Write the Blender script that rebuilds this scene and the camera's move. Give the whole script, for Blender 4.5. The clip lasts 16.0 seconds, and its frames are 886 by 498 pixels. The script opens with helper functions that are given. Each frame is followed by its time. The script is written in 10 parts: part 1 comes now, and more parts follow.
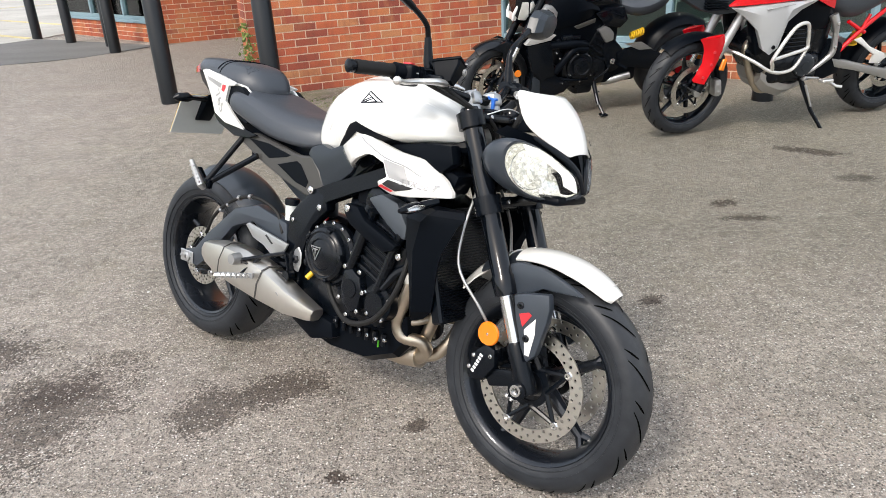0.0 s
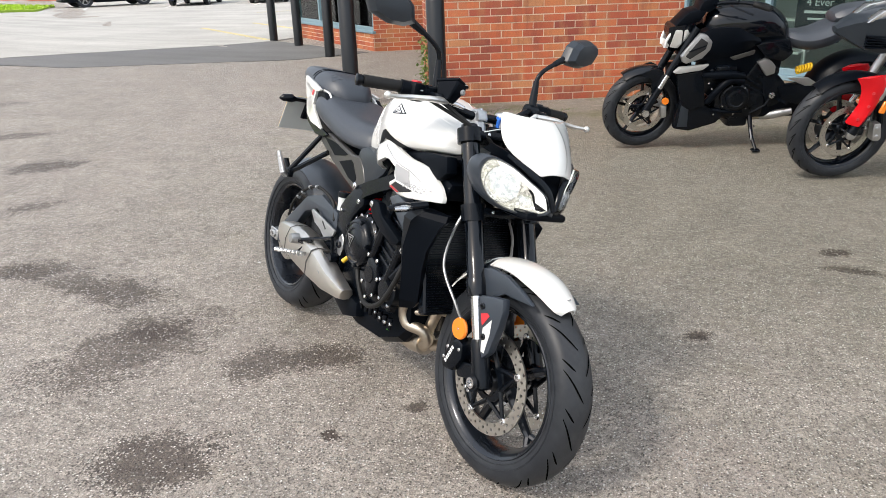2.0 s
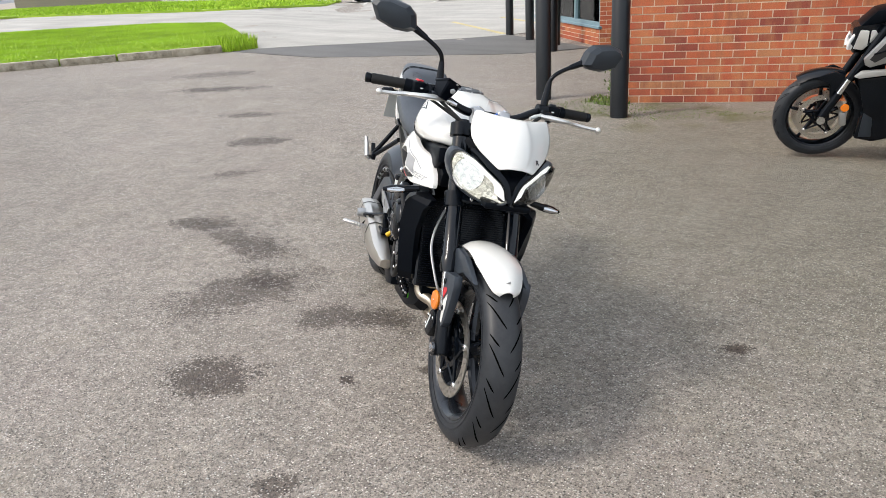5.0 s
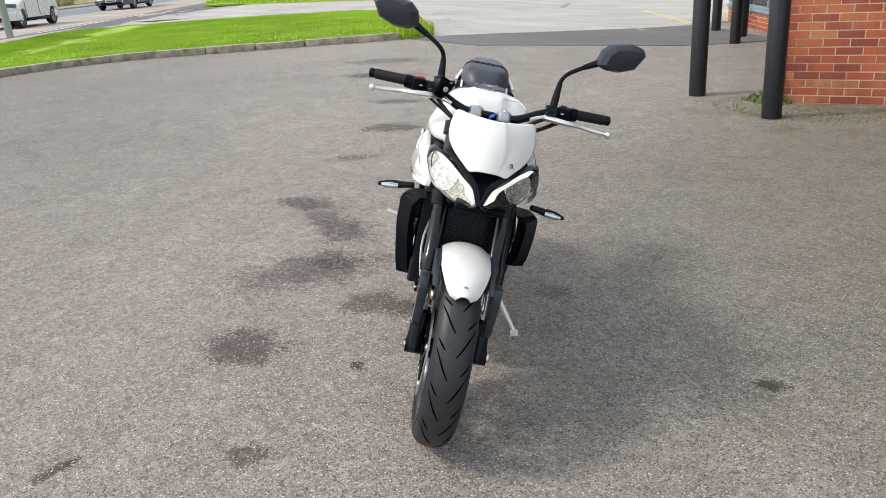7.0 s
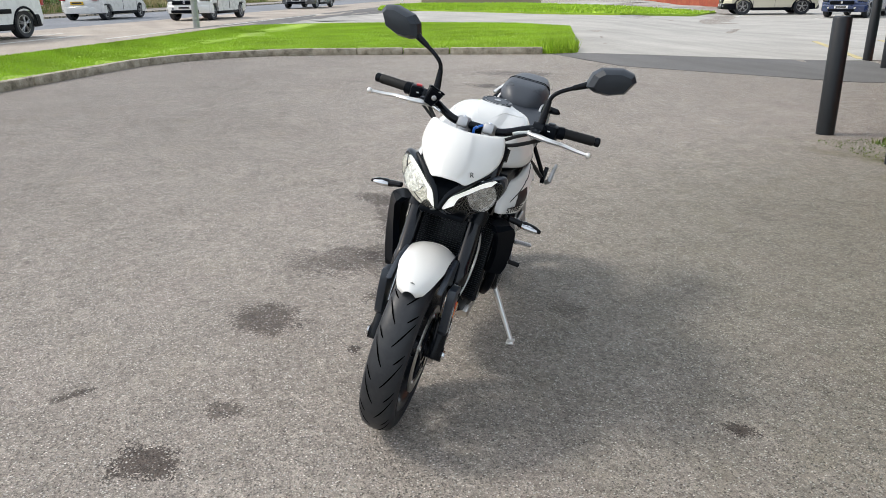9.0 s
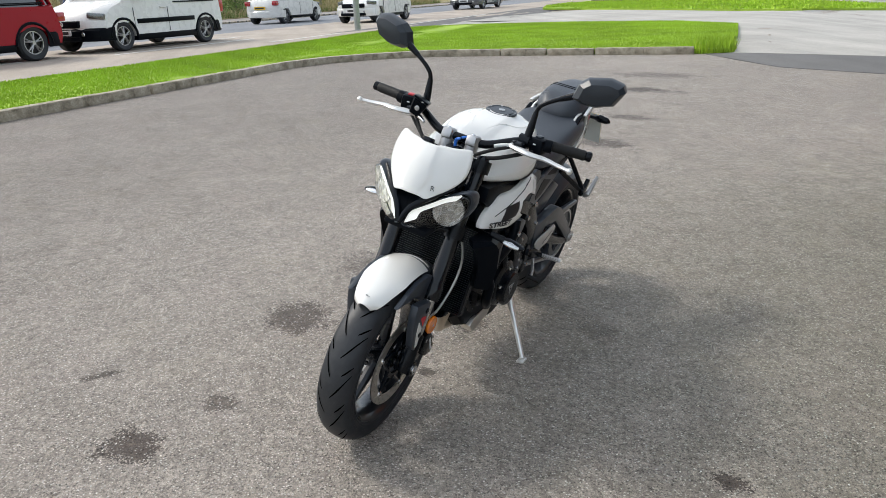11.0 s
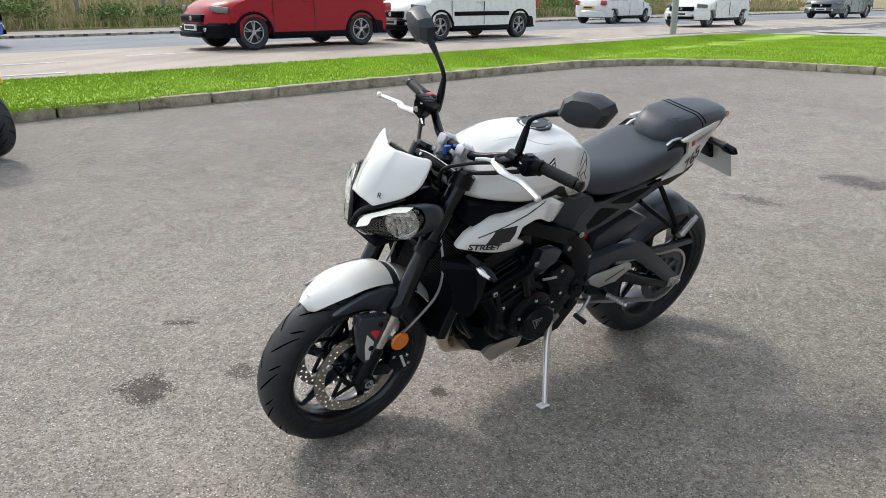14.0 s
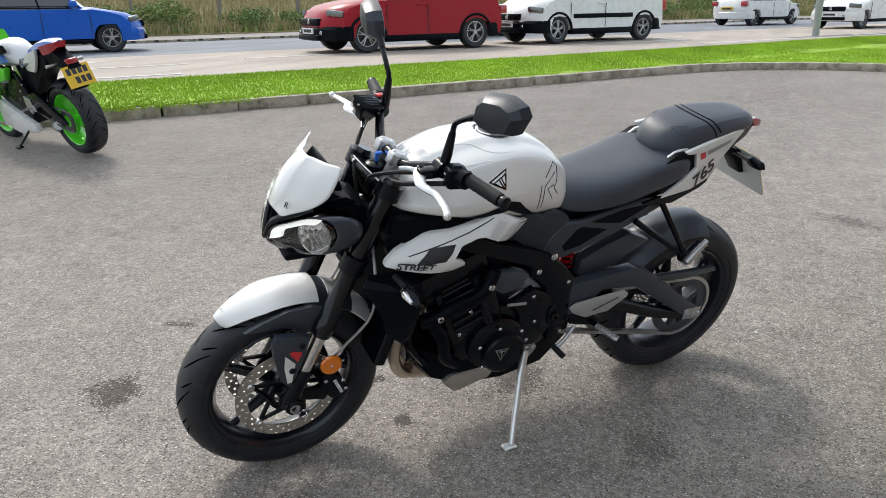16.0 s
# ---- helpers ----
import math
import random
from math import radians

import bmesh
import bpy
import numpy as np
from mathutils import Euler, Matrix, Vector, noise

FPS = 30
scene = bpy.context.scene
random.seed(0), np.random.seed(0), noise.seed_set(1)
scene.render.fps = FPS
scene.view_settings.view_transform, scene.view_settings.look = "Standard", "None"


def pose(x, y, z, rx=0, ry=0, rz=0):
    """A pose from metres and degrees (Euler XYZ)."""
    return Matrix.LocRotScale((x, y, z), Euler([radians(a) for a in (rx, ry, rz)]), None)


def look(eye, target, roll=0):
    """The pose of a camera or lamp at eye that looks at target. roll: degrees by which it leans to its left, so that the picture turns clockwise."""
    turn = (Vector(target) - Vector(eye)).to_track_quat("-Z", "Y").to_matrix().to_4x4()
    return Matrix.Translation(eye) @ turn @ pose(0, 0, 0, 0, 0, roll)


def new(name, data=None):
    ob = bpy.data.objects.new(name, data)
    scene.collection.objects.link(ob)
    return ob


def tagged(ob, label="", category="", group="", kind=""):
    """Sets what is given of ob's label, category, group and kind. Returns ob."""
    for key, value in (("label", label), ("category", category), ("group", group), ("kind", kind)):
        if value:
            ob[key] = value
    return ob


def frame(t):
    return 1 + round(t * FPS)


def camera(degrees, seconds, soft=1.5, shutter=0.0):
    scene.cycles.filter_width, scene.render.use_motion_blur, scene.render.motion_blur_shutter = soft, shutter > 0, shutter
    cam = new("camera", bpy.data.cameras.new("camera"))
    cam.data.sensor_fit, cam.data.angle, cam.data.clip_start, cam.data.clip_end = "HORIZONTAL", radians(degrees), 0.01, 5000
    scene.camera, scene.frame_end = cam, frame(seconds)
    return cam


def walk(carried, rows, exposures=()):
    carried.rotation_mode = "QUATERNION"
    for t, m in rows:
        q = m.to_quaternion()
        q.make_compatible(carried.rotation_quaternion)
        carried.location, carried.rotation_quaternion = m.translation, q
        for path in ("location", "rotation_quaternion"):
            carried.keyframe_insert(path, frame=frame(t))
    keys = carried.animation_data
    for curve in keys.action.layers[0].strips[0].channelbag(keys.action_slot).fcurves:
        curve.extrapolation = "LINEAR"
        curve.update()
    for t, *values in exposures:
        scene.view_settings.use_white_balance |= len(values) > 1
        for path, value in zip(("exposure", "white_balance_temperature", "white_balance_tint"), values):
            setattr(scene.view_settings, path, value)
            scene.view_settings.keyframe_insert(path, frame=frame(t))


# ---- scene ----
cam = camera(61.6, 16.0, 0.85)
METRES, EYE, TILT, LEAN, TURN = 5.25, 1.397, -2.18, 0.16, 0.0
ROWS = [
    (0.0, -0.001, -0.0050, 0.0016, -0.95, -20.72, 2.73),
    (0.5, 0.0388, -0.0057, -0.0014, 3.38, -20.52, 2.48),
    (1.0, 0.0620, -0.0160, -0.0020, 7.55, -20.01, 1.86),
    (1.5, 0.0854, -0.033, 0.0038, 11.97, -19.51, 1.31),
    (2.0, 0.1176, -0.0333, 0.005, 16.25, -19.01, 0.9),
    (2.5, 0.1525, -0.0344, 0.0055, 19.98, -18.75, 0.63),
    (3.0, 0.1766, -0.0472, 0.007, 23.3, -18.32, 0.46),
    (3.5, 0.2042, -0.0552, 0.0111, 26.48, -18.3, 0.57),
    (6.0, 0.3319, 0.0321, 0.0124, 43.44, -19.58, 2.01),
    (6.5, 0.357, 0.0521, 0.0132, 47.4, -19.69, 2.03),
    (7.0, 0.3696, 0.078, 0.0134, 51.63, -19.57, 1.82),
    (7.5, 0.3846, 0.0996, 0.0168, 55.84, -19.26, 1.31),
    (8.0, 0.4168, 0.1251, 0.016, 59.3, -18.98, 0.34),
    (8.5, 0.4372, 0.1407, 0.0134, 62.08, -18.71, -0.75),
    (11.0, 0.4774, 0.2752, 0.0207, 77.67, -18.81, -0.02),
    (11.5, 0.4764, 0.3132, 0.0195, 82.18, -18.8, -0.29),
    (12.0, 0.4761, 0.3495, 0.0173, 86.91, -18.83, -0.86),
    (12.5, 0.4655, 0.3773, 0.0155, 91.74, -18.92, -1.53),
    (13.0, 0.4539, 0.4063, 0.0176, 96.3, -18.96, -1.88),
    (13.5, 0.4474, 0.4442, 0.0203, 100.43, -19.05, -1.86),
    (14.0, 0.4361, 0.4739, 0.0202, 103.32, -19.23, -1.93),
    (14.5, 0.4184, 0.4904, 0.0209, 105.61, -19.4, -1.92),
    (15.0, 0.3943, 0.5051, 0.0228, 107.64, -19.46, -1.76),
    (15.5, 0.376, 0.5286, 0.0234, 110.19, -19.61, -1.44),
    (16.0, 0.3579, 0.561, 0.0152, 113.64, -19.21, -1.16),
]
walk(cam, [(t, pose(0, 0, EYE, TILT, LEAN, TURN) @ pose(METRES * x, METRES * y, METRES * z, 90 + pitch, roll, yaw)) for t, x, y, z, yaw, pitch, roll in ROWS],
     exposures=[(0.0, 0.87, 6550, 10), (3.5, 0.78, 6520, 10), (7.0, 0.55, 6480, 9.5), (12.0, 0.48, 6380, 8), (16.0, 0.57, 6350, 8)])

# ---- world, sun ----
world = bpy.data.worlds.new("world")
scene.world = world
world.use_nodes = True
wn = world.node_tree
wbg = wn.nodes["Background"]
sky = wn.nodes.new("ShaderNodeTexSky")
sky.sky_type, sky.sun_disc = "NISHITA", False
SUN_EL, SUN_AZ = 48.0, 215.0  # elevation, and the compass turn from +y
sky.sun_elevation, sky.sun_rotation = radians(SUN_EL), radians(SUN_AZ)
sky.dust_density, sky.air_density, sky.ozone_density = 4.0, 1.0, 1.0
wmix = wn.nodes.new("ShaderNodeMix")
wmix.data_type = "RGBA"
wmix.inputs[0].default_value = 0.55  # cloud veil over the blue
wn.links.new(sky.outputs[0], wmix.inputs[6])
wmix.inputs[7].default_value = (5.8, 6.15, 6.5, 1)
wn.links.new(wmix.outputs[2], wbg.inputs[0])
wbg.inputs[1].default_value = 0.15
sun_data = bpy.data.lights.new("sun", "SUN")
sun_data.energy, sun_data.angle, sun_data.color = 1.25, radians(10), (1.0, 0.95, 0.88)
sun = new("sun", sun_data)
sx, sy = math.sin(radians(SUN_AZ)), math.cos(radians(SUN_AZ))
sce = math.cos(radians(SUN_EL))
sun.matrix_world = look((0, 0, 30), (-sx * sce * 20, -sy * sce * 20, 30 - 20 * math.sin(radians(SUN_EL))))

# ---- materials ----
class Nodes:
    """A small wrapper to write node materials in few words."""

    def __init__(self, name):
        self.mat = bpy.data.materials.new(name)
        self.mat.use_nodes = True
        self.tree = self.mat.node_tree
        self.bsdf = self.tree.nodes["Principled BSDF"]
        self._pos = None

    def add(self, kind, **sets):
        n = self.tree.nodes.new(kind)
        for k, v in sets.items():
            setattr(n, k, v)
        return n

    def link(self, a, b):
        self.tree.links.new(a, b)

    def feed(self, sock, v):
        if isinstance(v, bpy.types.NodeSocket):
            self.link(v, sock)
        elif isinstance(v, (tuple, list)) and len(v) == 3 and sock.type == "RGBA":
            sock.default_value = (*v, 1)
        else:
            sock.default_value = v

    def coords(self, world=False):
        if world:
            return self.add("ShaderNodeNewGeometry").outputs["Position"]
        return self.add("ShaderNodeTexCoord").outputs["Object"]

    def noise(self, scale, detail=3.0, rough=0.55, vec=None, dist=0.0):
        n = self.add("ShaderNodeTexNoise")
        n.inputs["Scale"].default_value, n.inputs["Detail"].default_value = scale, detail
        n.inputs["Roughness"].default_value, n.inputs["Distortion"].default_value = rough, dist
        self.link(vec if vec is not None else self.coords(), n.inputs["Vector"])
        return n.outputs["Fac"]

    def vor(self, scale, out="Distance", vec=None):
        n = self.add("ShaderNodeTexVoronoi")
        n.inputs["Scale"].default_value = scale
        self.link(vec if vec is not None else self.coords(), n.inputs["Vector"])
        return n.outputs[out]

    def ramp(self, fac, *stops):
        n = self.add("ShaderNodeValToRGB")
        el = n.color_ramp.elements
        while len(el) < len(stops):
            el.new(0.5)
        for e, (p, c) in zip(el, stops):
            e.position = p
            e.color = (*c, 1) if isinstance(c, (tuple, list)) else (c, c, c, 1)
        self.link(fac, n.inputs[0])
        return n.outputs[0]

    def mix(self, fac, a, b, blend="MIX"):
        n = self.add("ShaderNodeMix", data_type="RGBA", blend_type=blend)
        self.feed(n.inputs[0], fac), self.feed(n.inputs[6], a), self.feed(n.inputs[7], b)
        return n.outputs[2]

    def math(self, op, a, b=0.0, clamp=False):
        n = self.add("ShaderNodeMath", operation=op, use_clamp=clamp)
        self.feed(n.inputs[0], a), self.feed(n.inputs[1], b)
        return n.outputs[0]

    def random(self):
        return self.add("ShaderNodeObjectInfo").outputs["Random"]

    def island(self):
        return self.add("ShaderNodeNewGeometry").outputs["Random Per Island"]

    def bump(self, height, strength=0.3, dist=0.01):
        n = self.add("ShaderNodeBump")
        n.inputs["Strength"].default_value, n.inputs["Distance"].default_value = strength, dist
        self.link(height, n.inputs["Height"])
        self.link(n.outputs[0], self.bsdf.inputs["Normal"])

    def set(self, **kw):
        names = dict(color="Base Color", rough="Roughness", metal="Metallic", coat="Coat Weight", coat_rough="Coat Roughness",
                     spec="Specular IOR Level", trans="Transmission Weight", ior="IOR", emit="Emission Color", power="Emission Strength", alpha="Alpha", sheen="Sheen Weight")
        for k, v in kw.items():
            self.feed(self.bsdf.inputs[names[k]], v)
        return self.mat


def paint(name, color, rough=0.3, coat=0.0, metal=0.0, grain=0.06, scale=60, bump=0.0, spec=0.5):
    """Paint, plastic or metal with a slight unevenness in tone and gloss."""
    n = Nodes(name)
    f = n.noise(scale, 4)
    g = n.noise(6, 3)
    lo = tuple(max(0, c * (1 - grain)) for c in color)
    hi = tuple(min(1, c * (1 + grain)) for c in color)
    col = n.mix(n.math("MULTIPLY", n.math("ADD", f, g), 0.5), lo, hi)
    r = n.math("ADD", n.math("MULTIPLY", g, 0.16), rough - 0.08, True)
    n.set(color=col, rough=r, metal=metal, coat=coat, coat_rough=0.05, spec=spec)
    if bump:
        n.bump(n.noise(scale * 14, 2), bump, 0.001)
    return n.mat


WHITE = paint("white_paint", (0.79, 0.785, 0.75), 0.24, coat=0.8, grain=0.02)
SILVERPANEL = paint("silver_grey_paint", (0.44, 0.435, 0.42), 0.35, coat=0.4, metal=0.3, grain=0.05)
BLACKSATIN = paint("black_satin_metal", (0.0028, 0.0043, 0.0070), 0.24, grain=0.25, spec=0.22)
BLACKGLOSS = paint("black_gloss_paint", (0.0030, 0.0044, 0.0072), 0.12, coat=0.25, grain=0.2, spec=0.3)
ENGINEBLACK = paint("engine_black", (0.0028, 0.0043, 0.0070), 0.27, grain=0.3, bump=0.05, spec=0.30)
PLASTIC = paint("black_plastic", (0.0028, 0.0042, 0.0068), 0.34, grain=0.2, bump=0.06, scale=50, spec=0.07)
DARKGREY = paint("dark_grey_plastic", (0.019, 0.025, 0.033), 0.36, grain=0.15, bump=0.08, spec=0.45)
RIMBLACK = paint("rim_black", (0.010, 0.013, 0.019), 0.28, metal=0.45, coat=0.4, grain=0.15, spec=0.5)
GRAPHITE = paint("graphite_satin", (0.032, 0.040, 0.052), 0.32, grain=0.15, bump=0.05, spec=0.5)
SLATE = paint("slate_grey_plastic", (0.054, 0.064, 0.077), 0.36, grain=0.12, bump=0.06, spec=0.4)
SUBGREY = paint("graphite_frame_paint", (0.085, 0.082, 0.078), 0.4, grain=0.1, metal=0.5)
REFLECTOR = paint("lamp_reflector", (0.20, 0.21, 0.21), 0.28, metal=1.0, grain=0.1)
LIGHTINK = paint("pale_grey_ink", (0.62, 0.62, 0.61), 0.4, grain=0.05)
TREADCUT = paint("tread_groove_shade", (0.003, 0.003, 0.003), 0.9, grain=0.1, spec=0.0)
LEATHER = paint("seat_vinyl", (0.043, 0.050, 0.062), 0.42, grain=0.15, bump=0.3, scale=40, spec=0.5)
RUBBER = paint("grip_rubber", (0.010, 0.010, 0.010), 0.6, grain=0.25, bump=0.2, spec=0.3)
STEEL = paint("brushed_steel", (0.70, 0.67, 0.62), 0.36, metal=1.0, grain=0.12, scale=25)
SATINALLOY = paint("satin_alloy", (0.80, 0.79, 0.76), 0.34, metal=0.75, grain=0.05)
CHROME = paint("bright_alloy", (0.72, 0.72, 0.72), 0.22, metal=1.0, grain=0.05)
ALLOY = paint("cast_alloy", (0.5, 0.5, 0.5), 0.4, metal=0.9, grain=0.1)
HEADER = paint("heated_steel", (0.56, 0.49, 0.40), 0.38, metal=1.0, grain=0.3, scale=14)
DISC = paint("disc_steel", (0.62, 0.59, 0.54), 0.32, metal=1.0, grain=0.15, scale=30)
REDP = paint("red_paint", (0.60, 0.004, 0.010), 0.22, coat=0.3, grain=0.08, spec=0.3)
REDSTICK = paint("red_sticker", (0.6, 0.03, 0.04), 0.4, grain=0.06)
GREENP = paint("green_paint", (0.10, 0.62, 0.02), 0.3, coat=0.6, grain=0.06)
BLUEP = paint("blue_paint", (0.02, 0.10, 0.42), 0.3, coat=0.6, grain=0.06)
YELLOWP = paint("yellow_paint", (0.7, 0.42, 0.01), 0.4, grain=0.08)
BLUEPLASTIC = paint("blue_plastic", (0.03, 0.16, 0.6), 0.4, grain=0.05)
INK = paint("black_ink", (0.02, 0.02, 0.022), 0.4, grain=0.05)
GREYINK = paint("grey_ink", (0.3, 0.3, 0.3), 0.4, grain=0.05)
WHITEINK = paint("white_ink", (0.75, 0.75, 0.75), 0.45, grain=0.03)
PLATEWHITE = paint("plate_back", (0.60, 0.62, 0.60), 0.5, grain=0.06)
PLATEYELLOW = paint("plate_yellow", (0.72, 0.45, 0.02), 0.45, grain=0.04)
BOLLARD = paint("bollard_paint", (0.006, 0.008, 0.011), 0.42, grain=0.35, scale=12, bump=0.1)
WINDOWBLUE = paint("window_frame_paint", (0.20, 0.30, 0.35), 0.45, grain=0.08)
CONCRETEPOLE = paint("galvanised_steel", (0.32, 0.34, 0.33), 0.5, metal=0.3, grain=0.2, scale=20)
WOODFENCE = paint("weathered_wood", (0.22, 0.19, 0.16), 0.8, grain=0.35, scale=16, bump=0.3)
CARGREY = paint("car_paint_grey", (0.09, 0.095, 0.105), 0.25, coat=0.9, metal=0.3)
SILVERWHITE = paint("silver_white_paint", (0.46, 0.47, 0.48), 0.30, coat=0.5, metal=0.15, grain=0.04)
CARWHITE = paint("car_paint_white", (0.68, 0.68, 0.66), 0.28, coat=0.8)
CARNAVY = paint("car_paint_navy", (0.02, 0.035, 0.10), 0.25, coat=0.9)
CARCREAM = paint("car_paint_cream", (0.55, 0.52, 0.40), 0.3, coat=0.7)
CARBLACK = paint("car_paint_black", (0.012, 0.012, 0.014), 0.22, coat=0.9)
CARRED = paint("car_paint_red", (0.30, 0.004, 0.012), 0.3, coat=0.12, spec=0.2)
CARBLUE = paint("car_paint_blue", (0.008, 0.10, 0.48), 0.3, coat=0.25, spec=0.3)


def tyre_material():
    n = Nodes("tyre_rubber")
    f = n.noise(30, 5)
    d = n.noise(7, 4)
    col = n.ramp(n.math("MULTIPLY", f, d), (0.1, (0.009, 0.011, 0.015)), (0.3, (0.018, 0.021, 0.026)), (0.5, (0.030, 0.034, 0.041)))
    # grey dust on the running band
    sep = n.add("ShaderNodeSeparateXYZ")
    n.link(n.coords(), sep.inputs[0])
    band = n.ramp(n.math("ABSOLUTE", sep.outputs[1], 0.0), (0.022, 1.0), (0.062, 0.0))
    col = n.mix(n.math("MULTIPLY", band, n.ramp(n.noise(16, 4, 0.7), (0.3, 0.25), (0.7, 0.8))), col, (0.044, 0.045, 0.047))
    n.set(color=col, rough=n.ramp(d, (0.3, 0.42), (0.7, 0.60)), spec=0.38)
    n.bump(n.noise(500, 2), 0.2, 0.001)
    return n.mat


TYRE = tyre_material()


def thin_glass(name, tint, ior=1.45):
    """A thin clear cover: see-through, with gloss at a slant."""
    n = Nodes(name)
    t = n.add("ShaderNodeBsdfTransparent")
    t.inputs[0].default_value = (*tint, 1)
    g = n.add("ShaderNodeBsdfGlossy")
    g.inputs["Roughness"].default_value = 0.04
    f = n.add("ShaderNodeFresnel")
    f.inputs[0].default_value = ior
    m = n.add("ShaderNodeMixShader")
    n.link(f.outputs[0], m.inputs[0]), n.link(t.outputs[0], m.inputs[1]), n.link(g.outputs[0], m.inputs[2])
    n.link(m.outputs[0], n.tree.nodes["Material Output"].inputs[0])
    return n.mat


LENS = thin_glass("clear_lens", (0.96, 0.98, 0.98), 1.75)
WINDOWGLASS = thin_glass("window_glass", (0.72, 0.82, 0.80))
DARKGLASS = paint("tinted_car_glass", (0.012, 0.015, 0.017), 0.06, coat=1.0, grain=0.1, spec=0.8)
AMBER = paint("amber_reflector", (0.85, 0.22, 0.01), 0.2, coat=0.8, grain=0.05)
REDLENS = paint("red_lens", (0.35, 0.01, 0.015), 0.12, coat=1.0, grain=0.1)
MIRRORGLASS = paint("mirror_glass", (0.8, 0.82, 0.83), 0.09, metal=1.0, grain=0.01)


def lamp_material(name, color, power):
    n = Nodes(name)
    n.set(color=(0.8, 0.8, 0.8), emit=color, power=power, rough=0.3)
    return n.mat


def faceted():
    n = Nodes("faceted_reflector")
    c = n.vor(60, "Color")
    n.set(color=n.ramp(c, (0.1, 0.36), (0.9, 0.66)), metal=0.9, rough=0.22)
    n.bump(n.vor(60, "Distance"), 0.5, 0.006)
    return n.mat


FACETS = faceted()
def glowing_reflector():
    """Reflector round the burning lamp: the lamp's light put in as glow of its facets."""
    n = Nodes("glowing_reflector")
    c = n.vor(130, "Color")
    n.set(color=(0.6, 0.6, 0.58), metal=0.8, rough=0.2, emit=(1.0, 0.96, 0.84), power=n.ramp(c, (0.2, 0.10), (0.5, 0.20), (0.85, 0.48)))
    n.bump(n.vor(60, "Distance"), 0.2, 0.004)
    return n.mat


GLOWREFLECTOR = glowing_reflector()
LAMP = lamp_material("lit_headlamp", (1.0, 0.95, 0.82), 9.0)
DRL = lamp_material("lit_running_light", (1.0, 0.98, 0.94), 0.55)

# stains on the tarmac: centre x, y, half length, half width, turn, darkness
STAINS = [
    (-2.41, 2.60, 0.27, 0.15, 15, 0.85), (-2.12, 2.55, 0.18, 0.10, 0, 0.7), (-1.83, 2.50, 0.28, 0.17, -8, 0.85), (-1.38, 2.05, 0.42, 0.24, 65, 0.75), (-1.37, 2.19, 0.19, 0.11, 35, 1.0), (-2.47, 2.62, 0.10, 0.06, 15, 1.0),
    (-0.80, 2.06, 0.17, 0.14, 30, 0.75), (-0.60, 2.13, 0.20, 0.11, 25, 0.8), (-0.82, 1.42, 0.21, 0.16, 35, 0.85), (-0.10, 1.10, 0.08, 0.06, 40, 0.75), (-0.47, 0.60, 0.09, 0.03, 100, 0.85), (0.11, 0.81, 0.13, 0.10, 40, 0.95),
    (1.51, 3.73, 0.10, 0.06, 0, 0.95), (1.54, 3.50, 0.14, 0.05, -10, 0.85), (2.38, 4.62, 0.24, 0.09, -35, 0.85), (2.39, 4.03, 0.13, 0.08, 0, 0.75), (-0.12, 1.905, 0.05, 0.03, 20, 0.85), (-0.345, 1.675, 0.035, 0.03, 0, 1.0), (0.83, 2.66, 0.07, 0.05, 30, 0.95),
    (-6.6, 6.0, 0.65, 0.20, 40, 0.9), (-7.7, 6.8, 0.75, 0.35, 45, 0.6), (-4.95, 5.1, 0.30, 0.13, 40, 0.75), (-3.95, 4.33, 0.30, 0.17, 45, 0.85), (-3.27, 3.47, 0.22, 0.11, 55, 0.75), (-0.27, 2.71, 0.13, 0.09, 0, 0.45),
]


